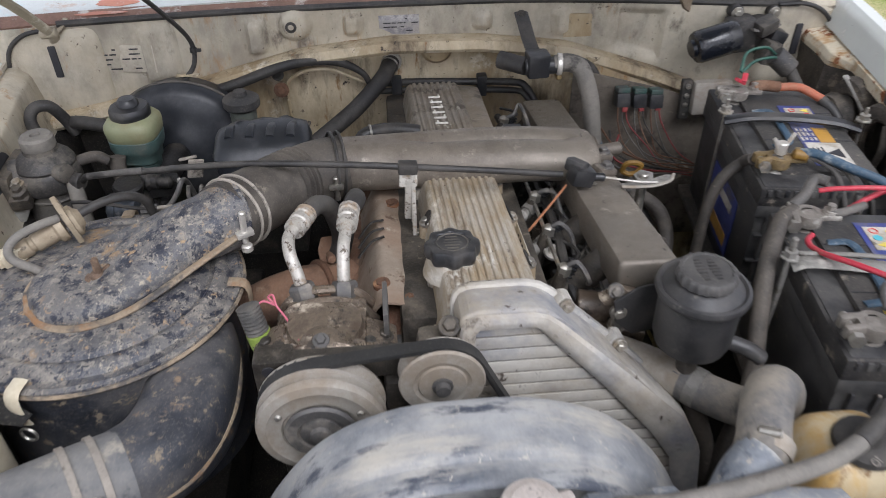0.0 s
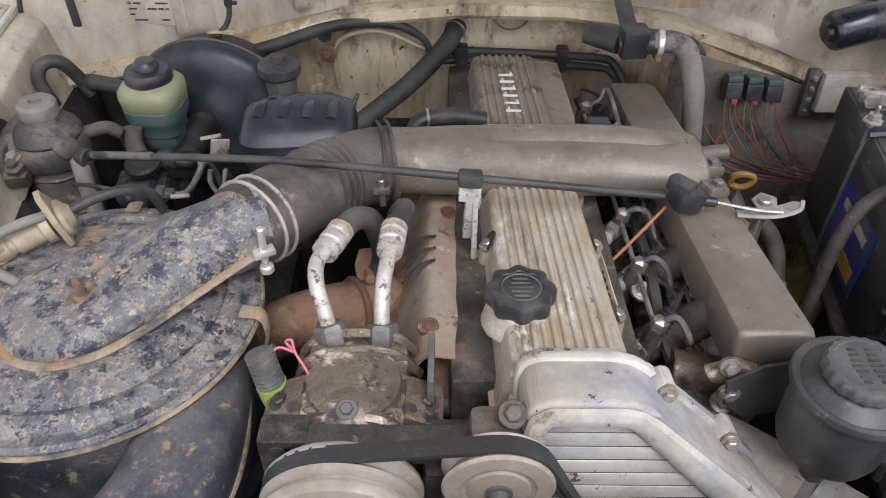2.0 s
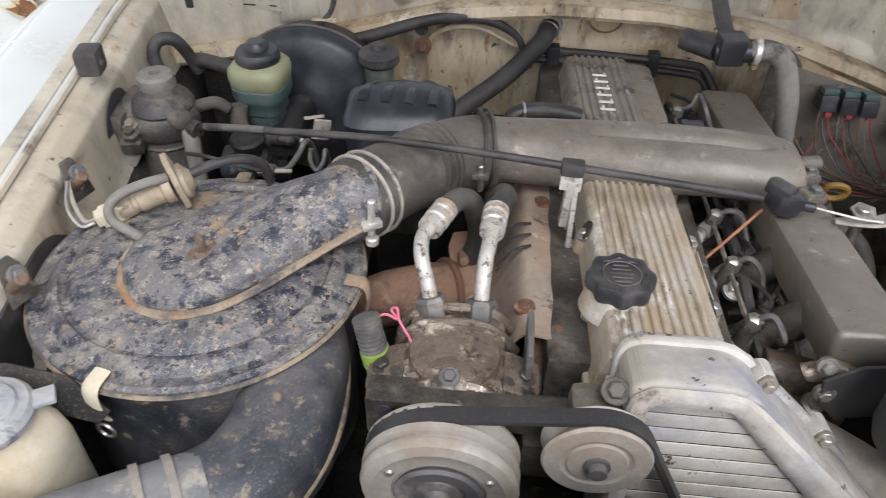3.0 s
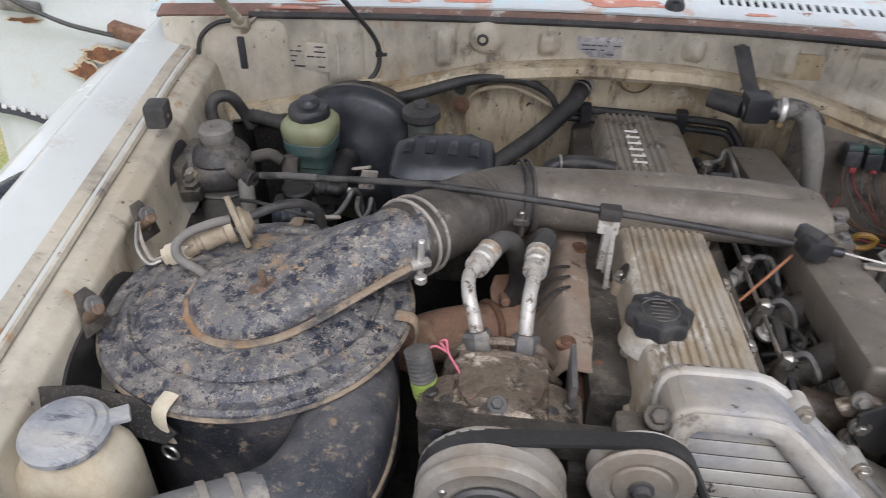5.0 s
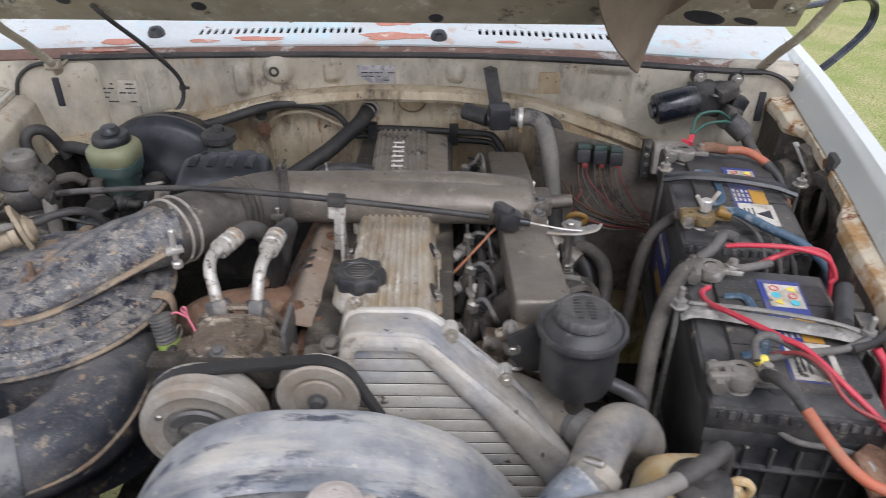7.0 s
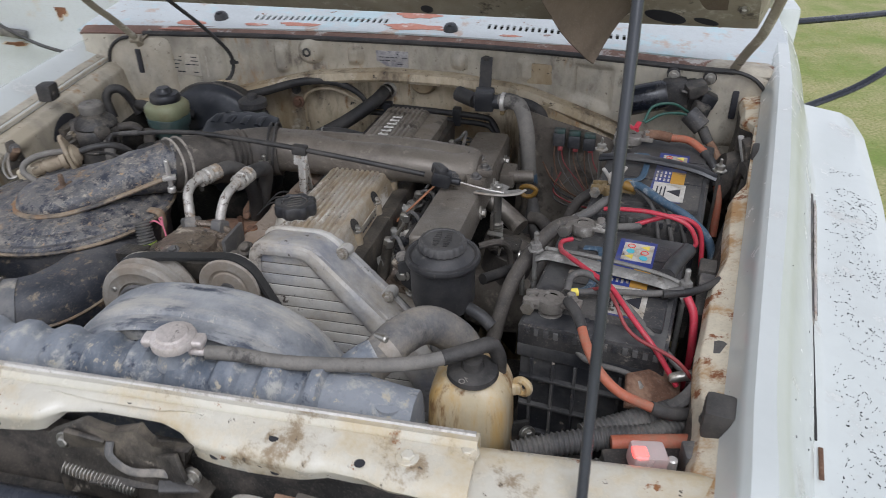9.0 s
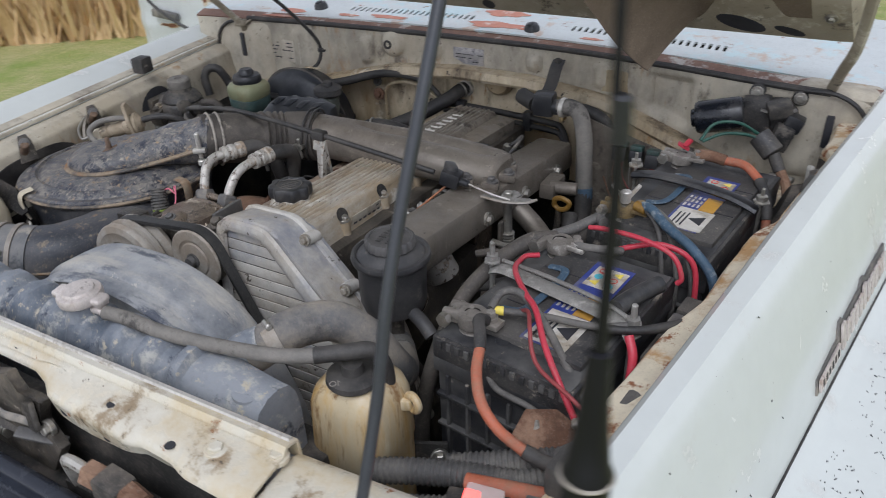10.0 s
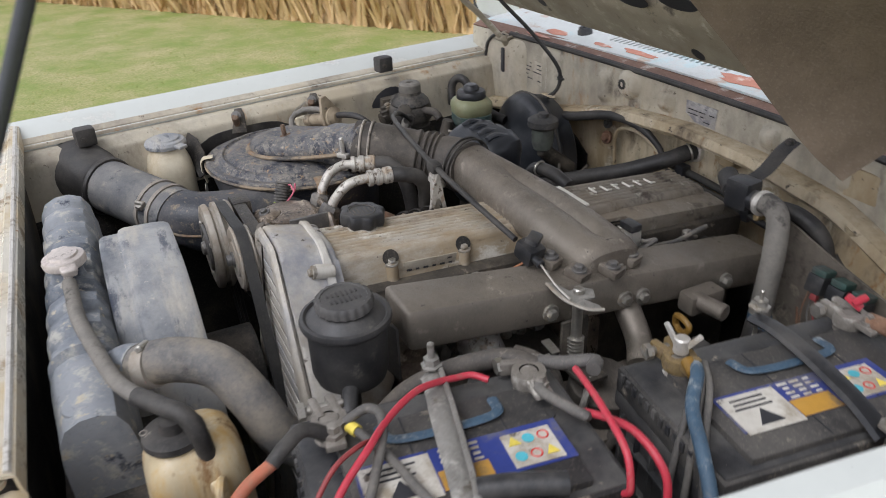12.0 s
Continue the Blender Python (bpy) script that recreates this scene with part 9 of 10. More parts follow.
cable("dark_conduit", [(0.636, 1.183, 1.086), (0.652, 1.160, 1.070), (0.660, 1.137, 1.045)], 0.0085, "rubber", "black taped battery lead", "conduit")
cable("orange_conduit", [(0.660, 1.138, 1.046), (0.664, 1.117, 1.02), (0.662, 1.092, 0.97)], 0.0068, "orange", "orange-red conduit dropping behind the battery", "conduit")

# ---- right side fittings ----
fz = thing("indicator_box", (0.530, 0.452, 1.06), "clear plastic relay box with a red lit lamp", "relay box")
P("box", "clear", fz, lambda bm: box(bm, at((0.533, 0.452, 1.076), 0, 6, 14), (0.034, 0.026, 0.024), 0.004), "milky clear box")
P("lamp", "red_lamp", fz, lambda bm: box(bm, at((0.525, 0.447, 1.087), 0, 6, 14), (0.015, 0.014, 0.006), 0.003), "red glowing lamp")
P("base", "dark", fz, lambda bm: box(bm, at((0.545, 0.455, 1.052), 0, 0, 14), (0.10, 0.06, 0.016), 0.004))
P("relay", "pulley_dark", fz, lambda bm: box(bm, at((0.578, 0.462, 1.072), 0, 0, 10), (0.024, 0.024, 0.032), 0.003), "grey relay")
P("terminal", "bright", fz, lambda bm: cyl(bm, (0.556, 0.448, 1.06), (0.556, 0.448, 1.085), 0.005))
for k, (r, pts) in enumerate(((0.0125, [(0.40, 0.470, 1.035), (0.44, 0.485, 1.040), (0.49, 0.500, 1.045), (0.54, 0.515, 1.045), (0.575, 0.54, 1.045)]), (0.0085, [(0.42, 0.455, 1.02), (0.46, 0.465, 1.025), (0.50, 0.480, 1.03)]), (0.013, [(0.47, 0.505, 1.040), (0.52, 0.530, 1.046), (0.565, 0.555, 1.048)]))):
    one("wiring_conduit", lambda bm: tube(bm, pts, r, 14, 8, ridges=(0.0055, 0.0008)), "corrugated", "grey corrugated wiring conduit", "conduit", tuple(pts[0]), "wiring conduits")
one("red_brown_hose", lambda bm: tube(bm, [(0.50, 0.485, 1.055), (0.54, 0.492, 1.058), (0.585, 0.50, 1.06)], 0.009, 10, 6), "orange", "faded red-brown conduit end", "conduit", (0.50, 0.485, 1.055))
bk = thing("fender_bracket", (0.59, 0.60, 1.0), "rusty steel bracket with grey strut on the inner fender", "bracket")
P("plate", "rust", bk, lambda bm: prism(bm, [(-0.05, -0.02), (0.02, -0.03), (0.04, 0.01), (0.02, 0.03), (-0.03, 0.022)], 0.006, at((0.545, 0.585, 1.045), 20, 15, 30), 0.002))
P("strut", "grey_cable", bk, lambda bm: tube(bm, [(0.545, 0.545, 1.045), (0.578, 0.560, 1.068), (0.600, 0.590, 1.090), (0.612, 0.62, 1.098)], 0.0085, 8, 6, flat=0.7), "grey painted strut")
bolt(bk, (0.525, 0.580, 1.052), (0, -0.3, 1), 0.008)
P("stud", "steel", bk, lambda bm: cyl(bm, (0.560, 0.595, 1.06), (0.592, 0.602, 1.066), 0.006))
rl = thing("relay_block", (0.618, 0.75, 1.02), "dusty black relay block on the inner fender", "relay block")
P("block", "dusty_plastic", rl, lambda bm: (box(bm, at((0.612, 0.735, 1.045), 0, 0, -8), (0.034, 0.055, 0.055), 0.005)))
P("relay", "pulley_dark", rl, lambda bm: box(bm, at((0.618, 0.785, 1.06), 0, 0, -8), (0.03, 0.03, 0.035), 0.004))
P("relay", "dusty_plastic", rl, lambda bm: box(bm, at((0.622, 0.83, 1.055), 0, 0, -8), (0.03, 0.034, 0.035), 0.004))
P("horn_bracket", "dark", thing("horn_unit", (0.68, 1.2, 0.95), "dark round horn behind the battery", "horn"), lambda bm: (lathe(bm, [(0, 0), (0.05, 0.0), (0.055, 0.01), (0.04, 0.03), (0, 0.034)], at((0.695, 1.22, 1.02), 0, -70), 26)))
P("stay_rod", "steel", body, lambda bm: cyl(bm, (0.635, 1.375, 1.015), (0.675, 1.36, 1.018), 0.006), "steel stay")

# ---- bulkhead fittings ----
wm = thing("wiper_motor", (0.56, 1.44, 1.08), "glossy black wiper motor bolted to the cowl", "motor")
P("can", "motor", wm, lambda bm: lathe(bm, [(0, 0), (0.015, 0.0), (0.017, 0.006), (0.026, 0.008), (0.029, 0.014), (0.029, 0.080), (0.026, 0.086), (0, 0.087)], along((0.490, 1.378, 1.096), (0.60, 1.390, 1.122)), 32), "glossy black motor can")
P("gearbox", "filter_head", wm, lambda bm: (box(bm, at((0.592, 1.415, 1.108), 0, -8), (0.050, 0.045, 0.062), 0.012), lathe(bm, [(0.034, 0), (0.033, 0.016), (0.02, 0.022), (0, 0.023)], at((0.625, 1.425, 1.105), 90), 24)), "dirty dark gearbox")
for x, z in ((0.585, 1.142), (0.655, 1.140), (0.645, 1.072)):
    P("mount_rubber", "rubber", wm, lambda bm: cyl(bm, (x, 1.462, z), (x, 1.425, z), 0.013))
    bolt(wm, (x, 1.424, z), (0, -1, 0), 0.007)
P("plug", "black_plastic", wm, lambda bm: box(bm, at((0.655, 1.40, 1.105), 0, 20), (0.03, 0.03, 0.028), 0.005))
P("cover_lump", "filter_head", wm, lambda bm: (box(bm, at((0.628, 1.395, 1.128), 10, -15, 20), (0.040, 0.030, 0.026), 0.007), box(bm, at((0.640, 1.385, 1.082), 0, 15, 10), (0.032, 0.030, 0.044), 0.007)), "dirty dark switch cover")
P("bracket", "pulley_dark", wm, lambda bm: tube(bm, [(0.60, 1.385, 1.125), (0.63, 1.39, 1.12), (0.655, 1.40, 1.128)], 0.006, 8, 5, flat=0.4))
for k, pts in enumerate(([(0.530, 1.258, 1.105), (0.545, 1.28, 1.128), (0.58, 1.29, 1.132), (0.612, 1.31, 1.110)], [(0.533, 1.26, 1.103), (0.56, 1.275, 1.115), (0.59, 1.28, 1.118), (0.615, 1.305, 1.105)])):
    cable("green_lead", pts, 0.0026, "green_wire", "thin green wire to a plug", "wire")
pg = thing("wire_plug", (0.625, 1.31, 1.06), "grey cable plug behind the battery", "plug")
P("plug", "dusty_plastic", pg, lambda bm: (cyl(bm, (0.612, 1.312, 1.108), (0.640, 1.30, 1.085), 0.018), cyl(bm, (0.640, 1.30, 1.085), (0.655, 1.29, 1.06), 0.010)))
P("tail", "rust", pg, lambda bm: tube(bm, [(0.65, 1.295, 1.068), (0.672, 1.27, 1.04), (0.68, 1.24, 1.0), (0.68, 1.22, 0.94)], 0.008, 8, 6), "dark red cable tail")
for k, x in enumerate((0.372, 0.403, 0.434)):
    r_ = thing("relay", (x, 1.372, 1.0), "green and black relay with red wires on the bulkhead", "relay", "bulkhead relays")
    P("case", "relay_green", r_, lambda bm: box(bm, at((x, 1.366, 1.031 - 0.003 * k), -12), (0.023, 0.024, 0.010), 0.003), "green relay top")
    P("socket", "black_plastic", r_, lambda bm: box(bm, at((x, 1.362, 1.014 - 0.003 * k), -12), (0.025, 0.026, 0.026), 0.003))
    P("tab", "dull_red", r_, lambda bm: box(bm, at((x + 0.004, 1.352, 0.998), -12), (0.010, 0.008, 0.010), 0.002))
    for j in range(3):
        mt = ("rust", "grey_cable", "dull_red")[j] if k != 1 else ("grey_cable", "rust", "rubber")[j]
        P("wire", mt, r_, lambda bm: tube(bm, [(x - 0.008 + 0.007 * j, 1.355, 1.002), (x - 0.006 + 0.010 * j, 1.345, 0.97), (x + 0.01 + 0.02 * j, 1.335, 0.93 - 0.008 * k), (x + 0.05 + 0.02 * j, 1.32, 0.905 - 0.01 * j), (0.52, 1.30, 0.90 - 0.012 * j)], 0.0012, 6, 6))
# brace with two openings on the inner fender
ib = thing("inner_brace", (0.70, 1.10, 1.0), "dusty dark pressed brace with large openings beside the battery", "brace")
def brace_ring(bm, c, ry, rz, wide, tilt):
    m = at(c, tilt, 0, 6)
    n = 28
    rows = []
    for k in range(n):
        a = 2 * math.pi * k / n
        ca, sa = math.cos(a), math.sin(a)
        w = wide * (1 + 0.25 * math.sin(2 * a + 0.6))
        rows.append([bm.verts.new(m @ V(dx, (ry + d) * ca, (rz + d * 1.1) * sa)) for dx, d in ((0.010, 0.002), (0.0, 0.0), (-0.003, 0.004), (0.0, w), (0.014, w + 0.004))])
    for k in range(n):
        p, q = rows[k], rows[(k + 1) % n]
        for j in range(4):
            bm.faces.new((p[j], p[j + 1], q[j + 1], q[j]))
P("upper_ring", "inner_grime", ib, lambda bm: brace_ring(bm, (0.702, 1.203, 1.050), 0.030, 0.026, 0.020, 20))
P("lower_ring", "inner_grime", ib, lambda bm: brace_ring(bm, (0.694, 1.098, 1.040), 0.034, 0.042, 0.022, -15))
P("brace_web", "inner_grime", ib, lambda bm: tube(bm, [(0.694, 1.092, 1.082), (0.687, 1.075, 1.050), (0.690, 1.088, 0.998)], 0.006, 8, 6, flat=0.5))
P("brace_strut", "galv", ib, lambda bm: tube(bm, [(0.700, 1.235, 1.100), (0.702, 1.205, 1.088), (0.706, 1.165, 1.066)], 0.0055, 8, 5, flat=0.5), "grey steel strut")
fb = thing("fuse_box", (0.53, 1.37, 0.96), "grey plastic fuse box on the bulkhead", "fuse box")
P("cover", "pulley", fb, lambda bm: box(bm, at((0.538, 1.362, 1.010), -6), (0.070, 0.022, 0.062), 0.005), "grey cover")
P("rail", "dark", fb, lambda bm: box(bm, at((0.493, 1.368, 1.005), -6), (0.018, 0.012, 0.075), 0.002))
for k in range(4):
    bolt(fb, (0.493, 1.361, 0.978 + 0.018 * k), (0, -1, 0), 0.003, "steel", 0.003)
for k in range(4):
    cable("loom_wire", [(0.34 + 0.02 * k, 1.372, 0.955 - 0.01 * k), (0.37, 1.35, 0.92 - 0.012 * k), (0.43, 1.33, 0.895 - 0.008 * k), (0.50, 1.28, 0.90)], 0.0019, ("rust", "rubber", "dull_red", "grey_cable")[k], "thin loom wire along the bulkhead", "wire")
sv = thing("vacuum_valve", (0.205, 1.46, 1.07), "black valve on a strap with a grey hose at the bulkhead", "valve")
P("strap", "rubber", sv, lambda bm: tube(bm, [(0.198, 1.478, 1.140), (0.200, 1.455, 1.130), (0.205, 1.42, 1.108), (0.208, 1.385, 1.098)], 0.013, 8, 6, flat=0.2), "black steel strap")
bolt(sv, (0.198, 1.470, 1.137), (0, -1, 0.3), 0.006, "dark")
P("body", "black_plastic", sv, lambda bm: (box(bm, at((0.212, 1.372, 1.085), 0, 0, 5), (0.040, 0.036, 0.044), 0.006), cyl(bm, (0.19, 1.372, 1.080), (0.25, 1.370, 1.082), 0.015)))
P("clamp", "bright", sv, lambda bm: cyl(bm, (0.247, 1.371, 1.083), (0.256, 1.370, 1.083), 0.0195), "steel hose clamp")
P("clamp_screw", "brass", sv, lambda bm: cyl(bm, (0.251, 1.36, 1.062), (0.251, 1.38, 1.060), 0.005))
P("hose", "mid_hose", sv, lambda bm: tube(bm, [(0.243, 1.371, 1.083), (0.268, 1.368, 1.086), (0.290, 1.360, 1.075), (0.306, 1.345, 1.03), (0.312, 1.335, 0.985), (0.318, 1.325, 0.935)], 0.0158, 16, 8), "grey dusty hose")
P("hose_cuff", "blue", sv, lambda bm: tube(bm, [(0.317, 1.327, 0.945), (0.320, 1.323, 0.925)], 0.0168, 16, 3), "faded blue cuff")
P("side_hose", "rubber", sv, lambda bm: tube(bm, [(0.245, 1.385, 1.072), (0.285, 1.405, 1.070), (0.325, 1.415, 1.045), (0.340, 1.415, 0.99), (0.338, 1.405, 0.92), (0.33, 1.39, 0.86)], 0.0125, 12, 8), "black rubber hose")
P("side_hose", "rubber", sv, lambda bm: tube(bm, [(0.335, 1.43, 1.02), (0.362, 1.43, 0.99), (0.366, 1.42, 0.94), (0.35, 1.40, 0.88)], 0.008, 10, 8), "black rubber hose")
P("lower_hose", "rubber", sv, lambda bm: tube(bm, [(0.318, 1.325, 0.935), (0.322, 1.31, 0.89), (0.31, 1.28, 0.82)], 0.017, 14, 6))
P("stub_hose", "rubber", sv, lambda bm: tube(bm, [(0.150, 1.405, 1.082), (0.168, 1.392, 1.081), (0.192, 1.374, 1.080)], 0.016, 14, 6), "black stub hose")
pp = thing("bulkhead_pipe", (0.05, 1.50, 0.99), "twin black pipes clipped along the bulkhead", "pipe")
for dz, r in ((0.0, 0.0068), (-0.017, 0.006)):
    P("pipe", "rubber", pp, lambda bm: tube(bm, [(-0.085, 1.500, 1.003 + dz), (0.0, 1.495, 1.005 + dz), (0.10, 1.486, 1.005 + dz), (0.19, 1.478, 1.003 + dz), (0.215, 1.470, 0.995 + dz), (0.235, 1.45, 0.96 + dz), (0.24, 1.44, 0.90)], r, 10, 8), "black pipe")
for x in (-0.035, 0.13):
    P("pipe_clip", "black_plastic", pp, lambda bm: box(bm, at((x, 1.492 - 0.03 * (x + 0.03), 0.997)), (0.020, 0.022, 0.042), 0.004))
hs = thing("heater_hose", (-0.05, 1.50, 1.02), "black heater hose from the bulkhead to the engine", "hose")
P("hose", "rubber", hs, lambda bm: tube(bm, [(-0.040, 1.530, 1.036), (-0.048, 1.508, 1.034), (-0.062, 1.478, 1.022), (-0.11, 1.42, 0.995), (-0.16, 1.37, 0.975), (-0.20, 1.335, 0.958), (-0.25, 1.29, 0.93)], 0.0155, 14, 8), "black rubber hose")
P("clamp", "steel", hs, lambda bm: ring(bm, along((-0.046, 1.513, 1.034), (-0.055, 1.49, 1.028)), 0.0165, 0.002, 22, 6))
P("wall_stub", "bright", hs, lambda bm: cyl(bm, (-0.040, 1.545, 1.036), (-0.042, 1.520, 1.035), 0.019), "pale pipe stub")
hm = thing("wiring_harness", (-0.3, 1.46, 1.05), "black wiring harness along the cowl flange", "harness")
P("loom", "rubber", hm, lambda bm: tube(bm, [(-0.46, 1.44, 1.000), (-0.41, 1.44, 1.018), (-0.33, 1.455, 1.035), (-0.25, 1.468, 1.058), (-0.19, 1.475, 1.066), (-0.14, 1.48, 1.058), (-0.10, 1.488, 1.032), (-0.085, 1.49, 1.005)], 0.0085, 10, 8, rad=lambda u: 1.15 - 0.45 * smoothstep(0.55, 0.9, u)), "black taped loom")
P("thin_pipe", "cream_wall", hm, lambda bm: tube(bm, [(-0.245, 1.505, 0.93), (-0.246, 1.50, 1.00), (-0.225, 1.495, 1.030), (-0.185, 1.495, 1.040), (-0.15, 1.498, 1.034), (-0.10, 1.503, 1.008), (-0.07, 1.51, 0.998)], 0.004, 8, 8), "thin painted pipe")
vh = thing("breather_hose", (-0.06, 1.22, 1.03), "short black breather hose at the rear valve cover", "hose")
P("hose", "rubber", vh, lambda bm: tube(bm, [(-0.105, 1.195, 1.02), (-0.100, 1.205, 1.045), (-0.080, 1.212, 1.052), (-0.045, 1.216, 1.052), (-0.008, 1.218, 1.045)], 0.0115, 12, 6))
P("clamp", "steel", vh, lambda bm: ring(bm, along((-0.086, 1.210, 1.052), (-0.07, 1.213, 1.052)), 0.0125, 0.002, 18, 6))
P("adapter", "cast", vh, lambda bm: cyl(bm, (-0.108, 1.192, 0.97), (-0.105, 1.195, 1.022), 0.014))
rp = thing("rear_clip", (0.125, 1.24, 1.0), "pale alloy clip beside the rear valve cover", "clip")
P("clip", "bright", rp, lambda bm: (box(bm, at((0.145, 1.225, 1.020)), (0.028, 0.018, 0.028), 0.003)))
P("cap", "black_plastic", rp, lambda bm: box(bm, at((0.145, 1.223, 1.038)), (0.030, 0.020, 0.012), 0.003))

# ---- brake and clutch ----
bs_ = thing("brake_booster", (-0.44, 1.40, 0.85), "black vacuum brake booster on the bulkhead", "brake booster")
P("drum", "canister", bs_, lambda bm: lathe(bm, [(0, 0), (0.045, 0.0), (0.055, 0.006), (0.085, 0.022), (0.112, 0.030), (0.122, 0.040), (0.126, 0.052), (0.126, 0.064), (0.120, 0.070), (0.114, 0.105), (0.10, 0.115), (0, 0.118)], along((-0.432, 1.352, 0.930), (-0.425, 1.50, 0.934)) @ Matrix.Diagonal((1.07, 1.07, 1, 1)), 48), "black pressed steel drum")
P("drum_band", "dusty_plastic", bs_, lambda bm: ring(bm, along((-0.4295, 1.410, 0.9315), (-0.425, 1.50, 0.934)), 0.1352, 0.003, 48, 6))
P("sticker", "cream_wall", bs_, lambda bm: box(bm, at((-0.410, 1.44, 1.0625), -8), (0.04, 0.014, 0.002), 0.0004), "faded sticker")
mc = thing("brake_master_cylinder", (-0.47, 1.27, 0.90), "greasy master cylinder with yellow-green fluid reservoir", "master cylinder")
P("cylinder", "grease", mc, lambda bm: (cyl(bm, (-0.462, 1.20, 0.945), (-0.435, 1.355, 0.952), 0.024), box(bm, at((-0.455, 1.25, 0.93), 0, 0, 10), (0.05, 0.10, 0.04), 0.010)), "greasy cast cylinder")
rs = P("reservoir", "res_yellow", mc, lambda bm: lathe(bm, [(0.040, 1.032), (0.0435, 1.037), (0.0450, 1.050), (0.0440, 1.059), (0.038, 1.066), (0.030, 1.069), (0, 1.069)], at((-0.472, 1.282, 0.0), 0, 0, 40), 40, 4, 0.07), "yellow-green reservoir top")
P("reservoir_base", "res_teal", rs, lambda bm: lathe(bm, [(0, 0.965), (0.025, 0.967), (0.029, 0.975), (0.0295, 0.987), (0.034, 0.991), (0.0355, 1.005), (0.0395, 1.010), (0.0425, 1.019), (0.0430, 1.033), (0.038, 1.036)], at((-0.472, 1.282, 0.0), 0, 0, 40), 40, 4, 0.07), "teal fluid-filled lower part")
P("reservoir_cap", "black_plastic", rs, lambda bm: lathe(bm, [(0.031, 1.066), (0.0325, 1.069), (0.032, 1.079), (0.029, 1.084), (0.018, 1.086), (0.017, 1.092), (0.012, 1.097), (0, 1.098)], at((-0.472, 1.282, 0.0)), 30), "black ribbed cap")
P("outlet", "dusty_rubber", mc, lambda bm: tube(bm, [(-0.494, 1.236, 1.018), (-0.496, 1.230, 0.995), (-0.487, 1.222, 0.970), (-0.472, 1.215, 0.955)], 0.0125, 12, 6), "dusty rubber outlet hose")
P("banjo_cap", "grease", mc, lambda bm: lathe(bm, [(0, -0.03), (0.018, -0.03), (0.019, -0.012), (0.023, -0.010), (0.024, -0.002), (0.021, 0.002), (0.010, 0.004), (0, 0.005)], at((-0.470, 1.180, 1.000), 8), 20), "greasy round fitting")
P("valve_block", "grease", mc, lambda bm: (box(bm, at((-0.478, 1.185, 0.945), 0, 0, 8), (0.070, 0.055, 0.055), 0.012), cyl(bm, (-0.46, 1.20, 0.95), (-0.455, 1.25, 0.955), 0.020)), "oily valve block")
P("valve_barrel", "blue_steel", mc, lambda bm: lathe(bm, [(0, 0), (0.017, 0), (0.019, 0.003), (0.019, 0.012), (0.0165, 0.014), (0.0165, 0.034), (0.018, 0.036), (0.018, 0.044), (0.012, 0.047), (0, 0.047)], along((-0.497, 1.155, 0.968), (-0.43, 1.148, 0.971)), 18), "blue-grey valve barrel")
P("valve_nut", "pulley_dark", mc, lambda bm: lathe(bm, [(0, 0), (0.0115, 0), (0.0115, 0.012), (0.008, 0.013), (0.008, 0.024), (0.005, 0.026), (0, 0.026)], along((-0.447, 1.150, 0.970), (-0.40, 1.146, 0.972)), 6), "steel union nut")
P("brake_pipe", "pulley_dark", mc, lambda bm: tube(bm, [(-0.428, 1.148, 0.971), (-0.412, 1.147, 0.972), (-0.400, 1.150, 0.980), (-0.388, 1.156, 0.997), (-0.382, 1.165, 1.008), (-0.379, 1.180, 0.998), (-0.376, 1.195, 0.96), (-0.374, 1.20, 0.90)], 0.0042, 8, 8), "steel brake pipe")
P("brake_pipe", "pulley_dark", mc, lambda bm: tube(bm, [(-0.372, 1.160, 1.002), (-0.374, 1.156, 0.985), (-0.366, 1.152, 0.972), (-0.357, 1.158, 0.982), (-0.356, 1.175, 0.99), (-0.356, 1.20, 0.93)], 0.0035, 8, 8), "steel brake pipe")
P("pressure_switch", "grease", mc, lambda bm: (lathe(bm, [(0, 0), (0.015, 0), (0.016, 0.012), (0.012, 0.016), (0.012, 0.026), (0.009, 0.028), (0.009, 0.046), (0.005, 0.050), (0, 0.051)], along((-0.452, 1.205, 0.988), (-0.385, 1.185, 0.992)), 12), box(bm, at((-0.425, 1.21, 0.975), 0, 0, 10), (0.05, 0.03, 0.03), 0.008)), "oily pressure switch")
P("switch_pin", "bright", mc, lambda bm: cyl(bm, (-0.392, 1.180, 0.998), (-0.388, 1.176, 1.006), 0.0028), "bright terminal pin")
P("lower_pipe", "rubber", mc, lambda bm: tube(bm, [(-0.53, 1.11, 1.015), (-0.50, 1.10, 1.020), (-0.465, 1.095, 1.016), (-0.43, 1.095, 1.008), (-0.395, 1.10, 1.004)], 0.0028, 7, 7), "thin black wire")
P("wire_end", "pulley", mc, lambda bm: cyl(bm, (-0.407, 1.098, 1.005), (-0.384, 1.102, 1.004), 0.0030), "pale bare wire end")
P("block_bolt", "grease", mc, lambda bm: lathe(bm, [(0.012, 0), (0.012, 0.004), (0.007, 0.005), (0.0065, 0.012), (0, 0.013)], along((-0.478, 1.155, 0.935), (-0.48, 1.10, 0.945)), 6))
P("clip", "grey_hose", mc, lambda bm: (box(bm, at((-0.362, 1.185, 1.018), 10, 12, 20), (0.024, 0.005, 0.034), 0.002), box(bm, at((-0.372, 1.190, 1.034), 60, 0, 20), (0.028, 0.005, 0.016), 0.002)), "pale bracket clip")
vcm = thing("vacuum_pipe", (-0.5, 1.30, 1.02), "black vacuum hose to the brake booster", "hose")
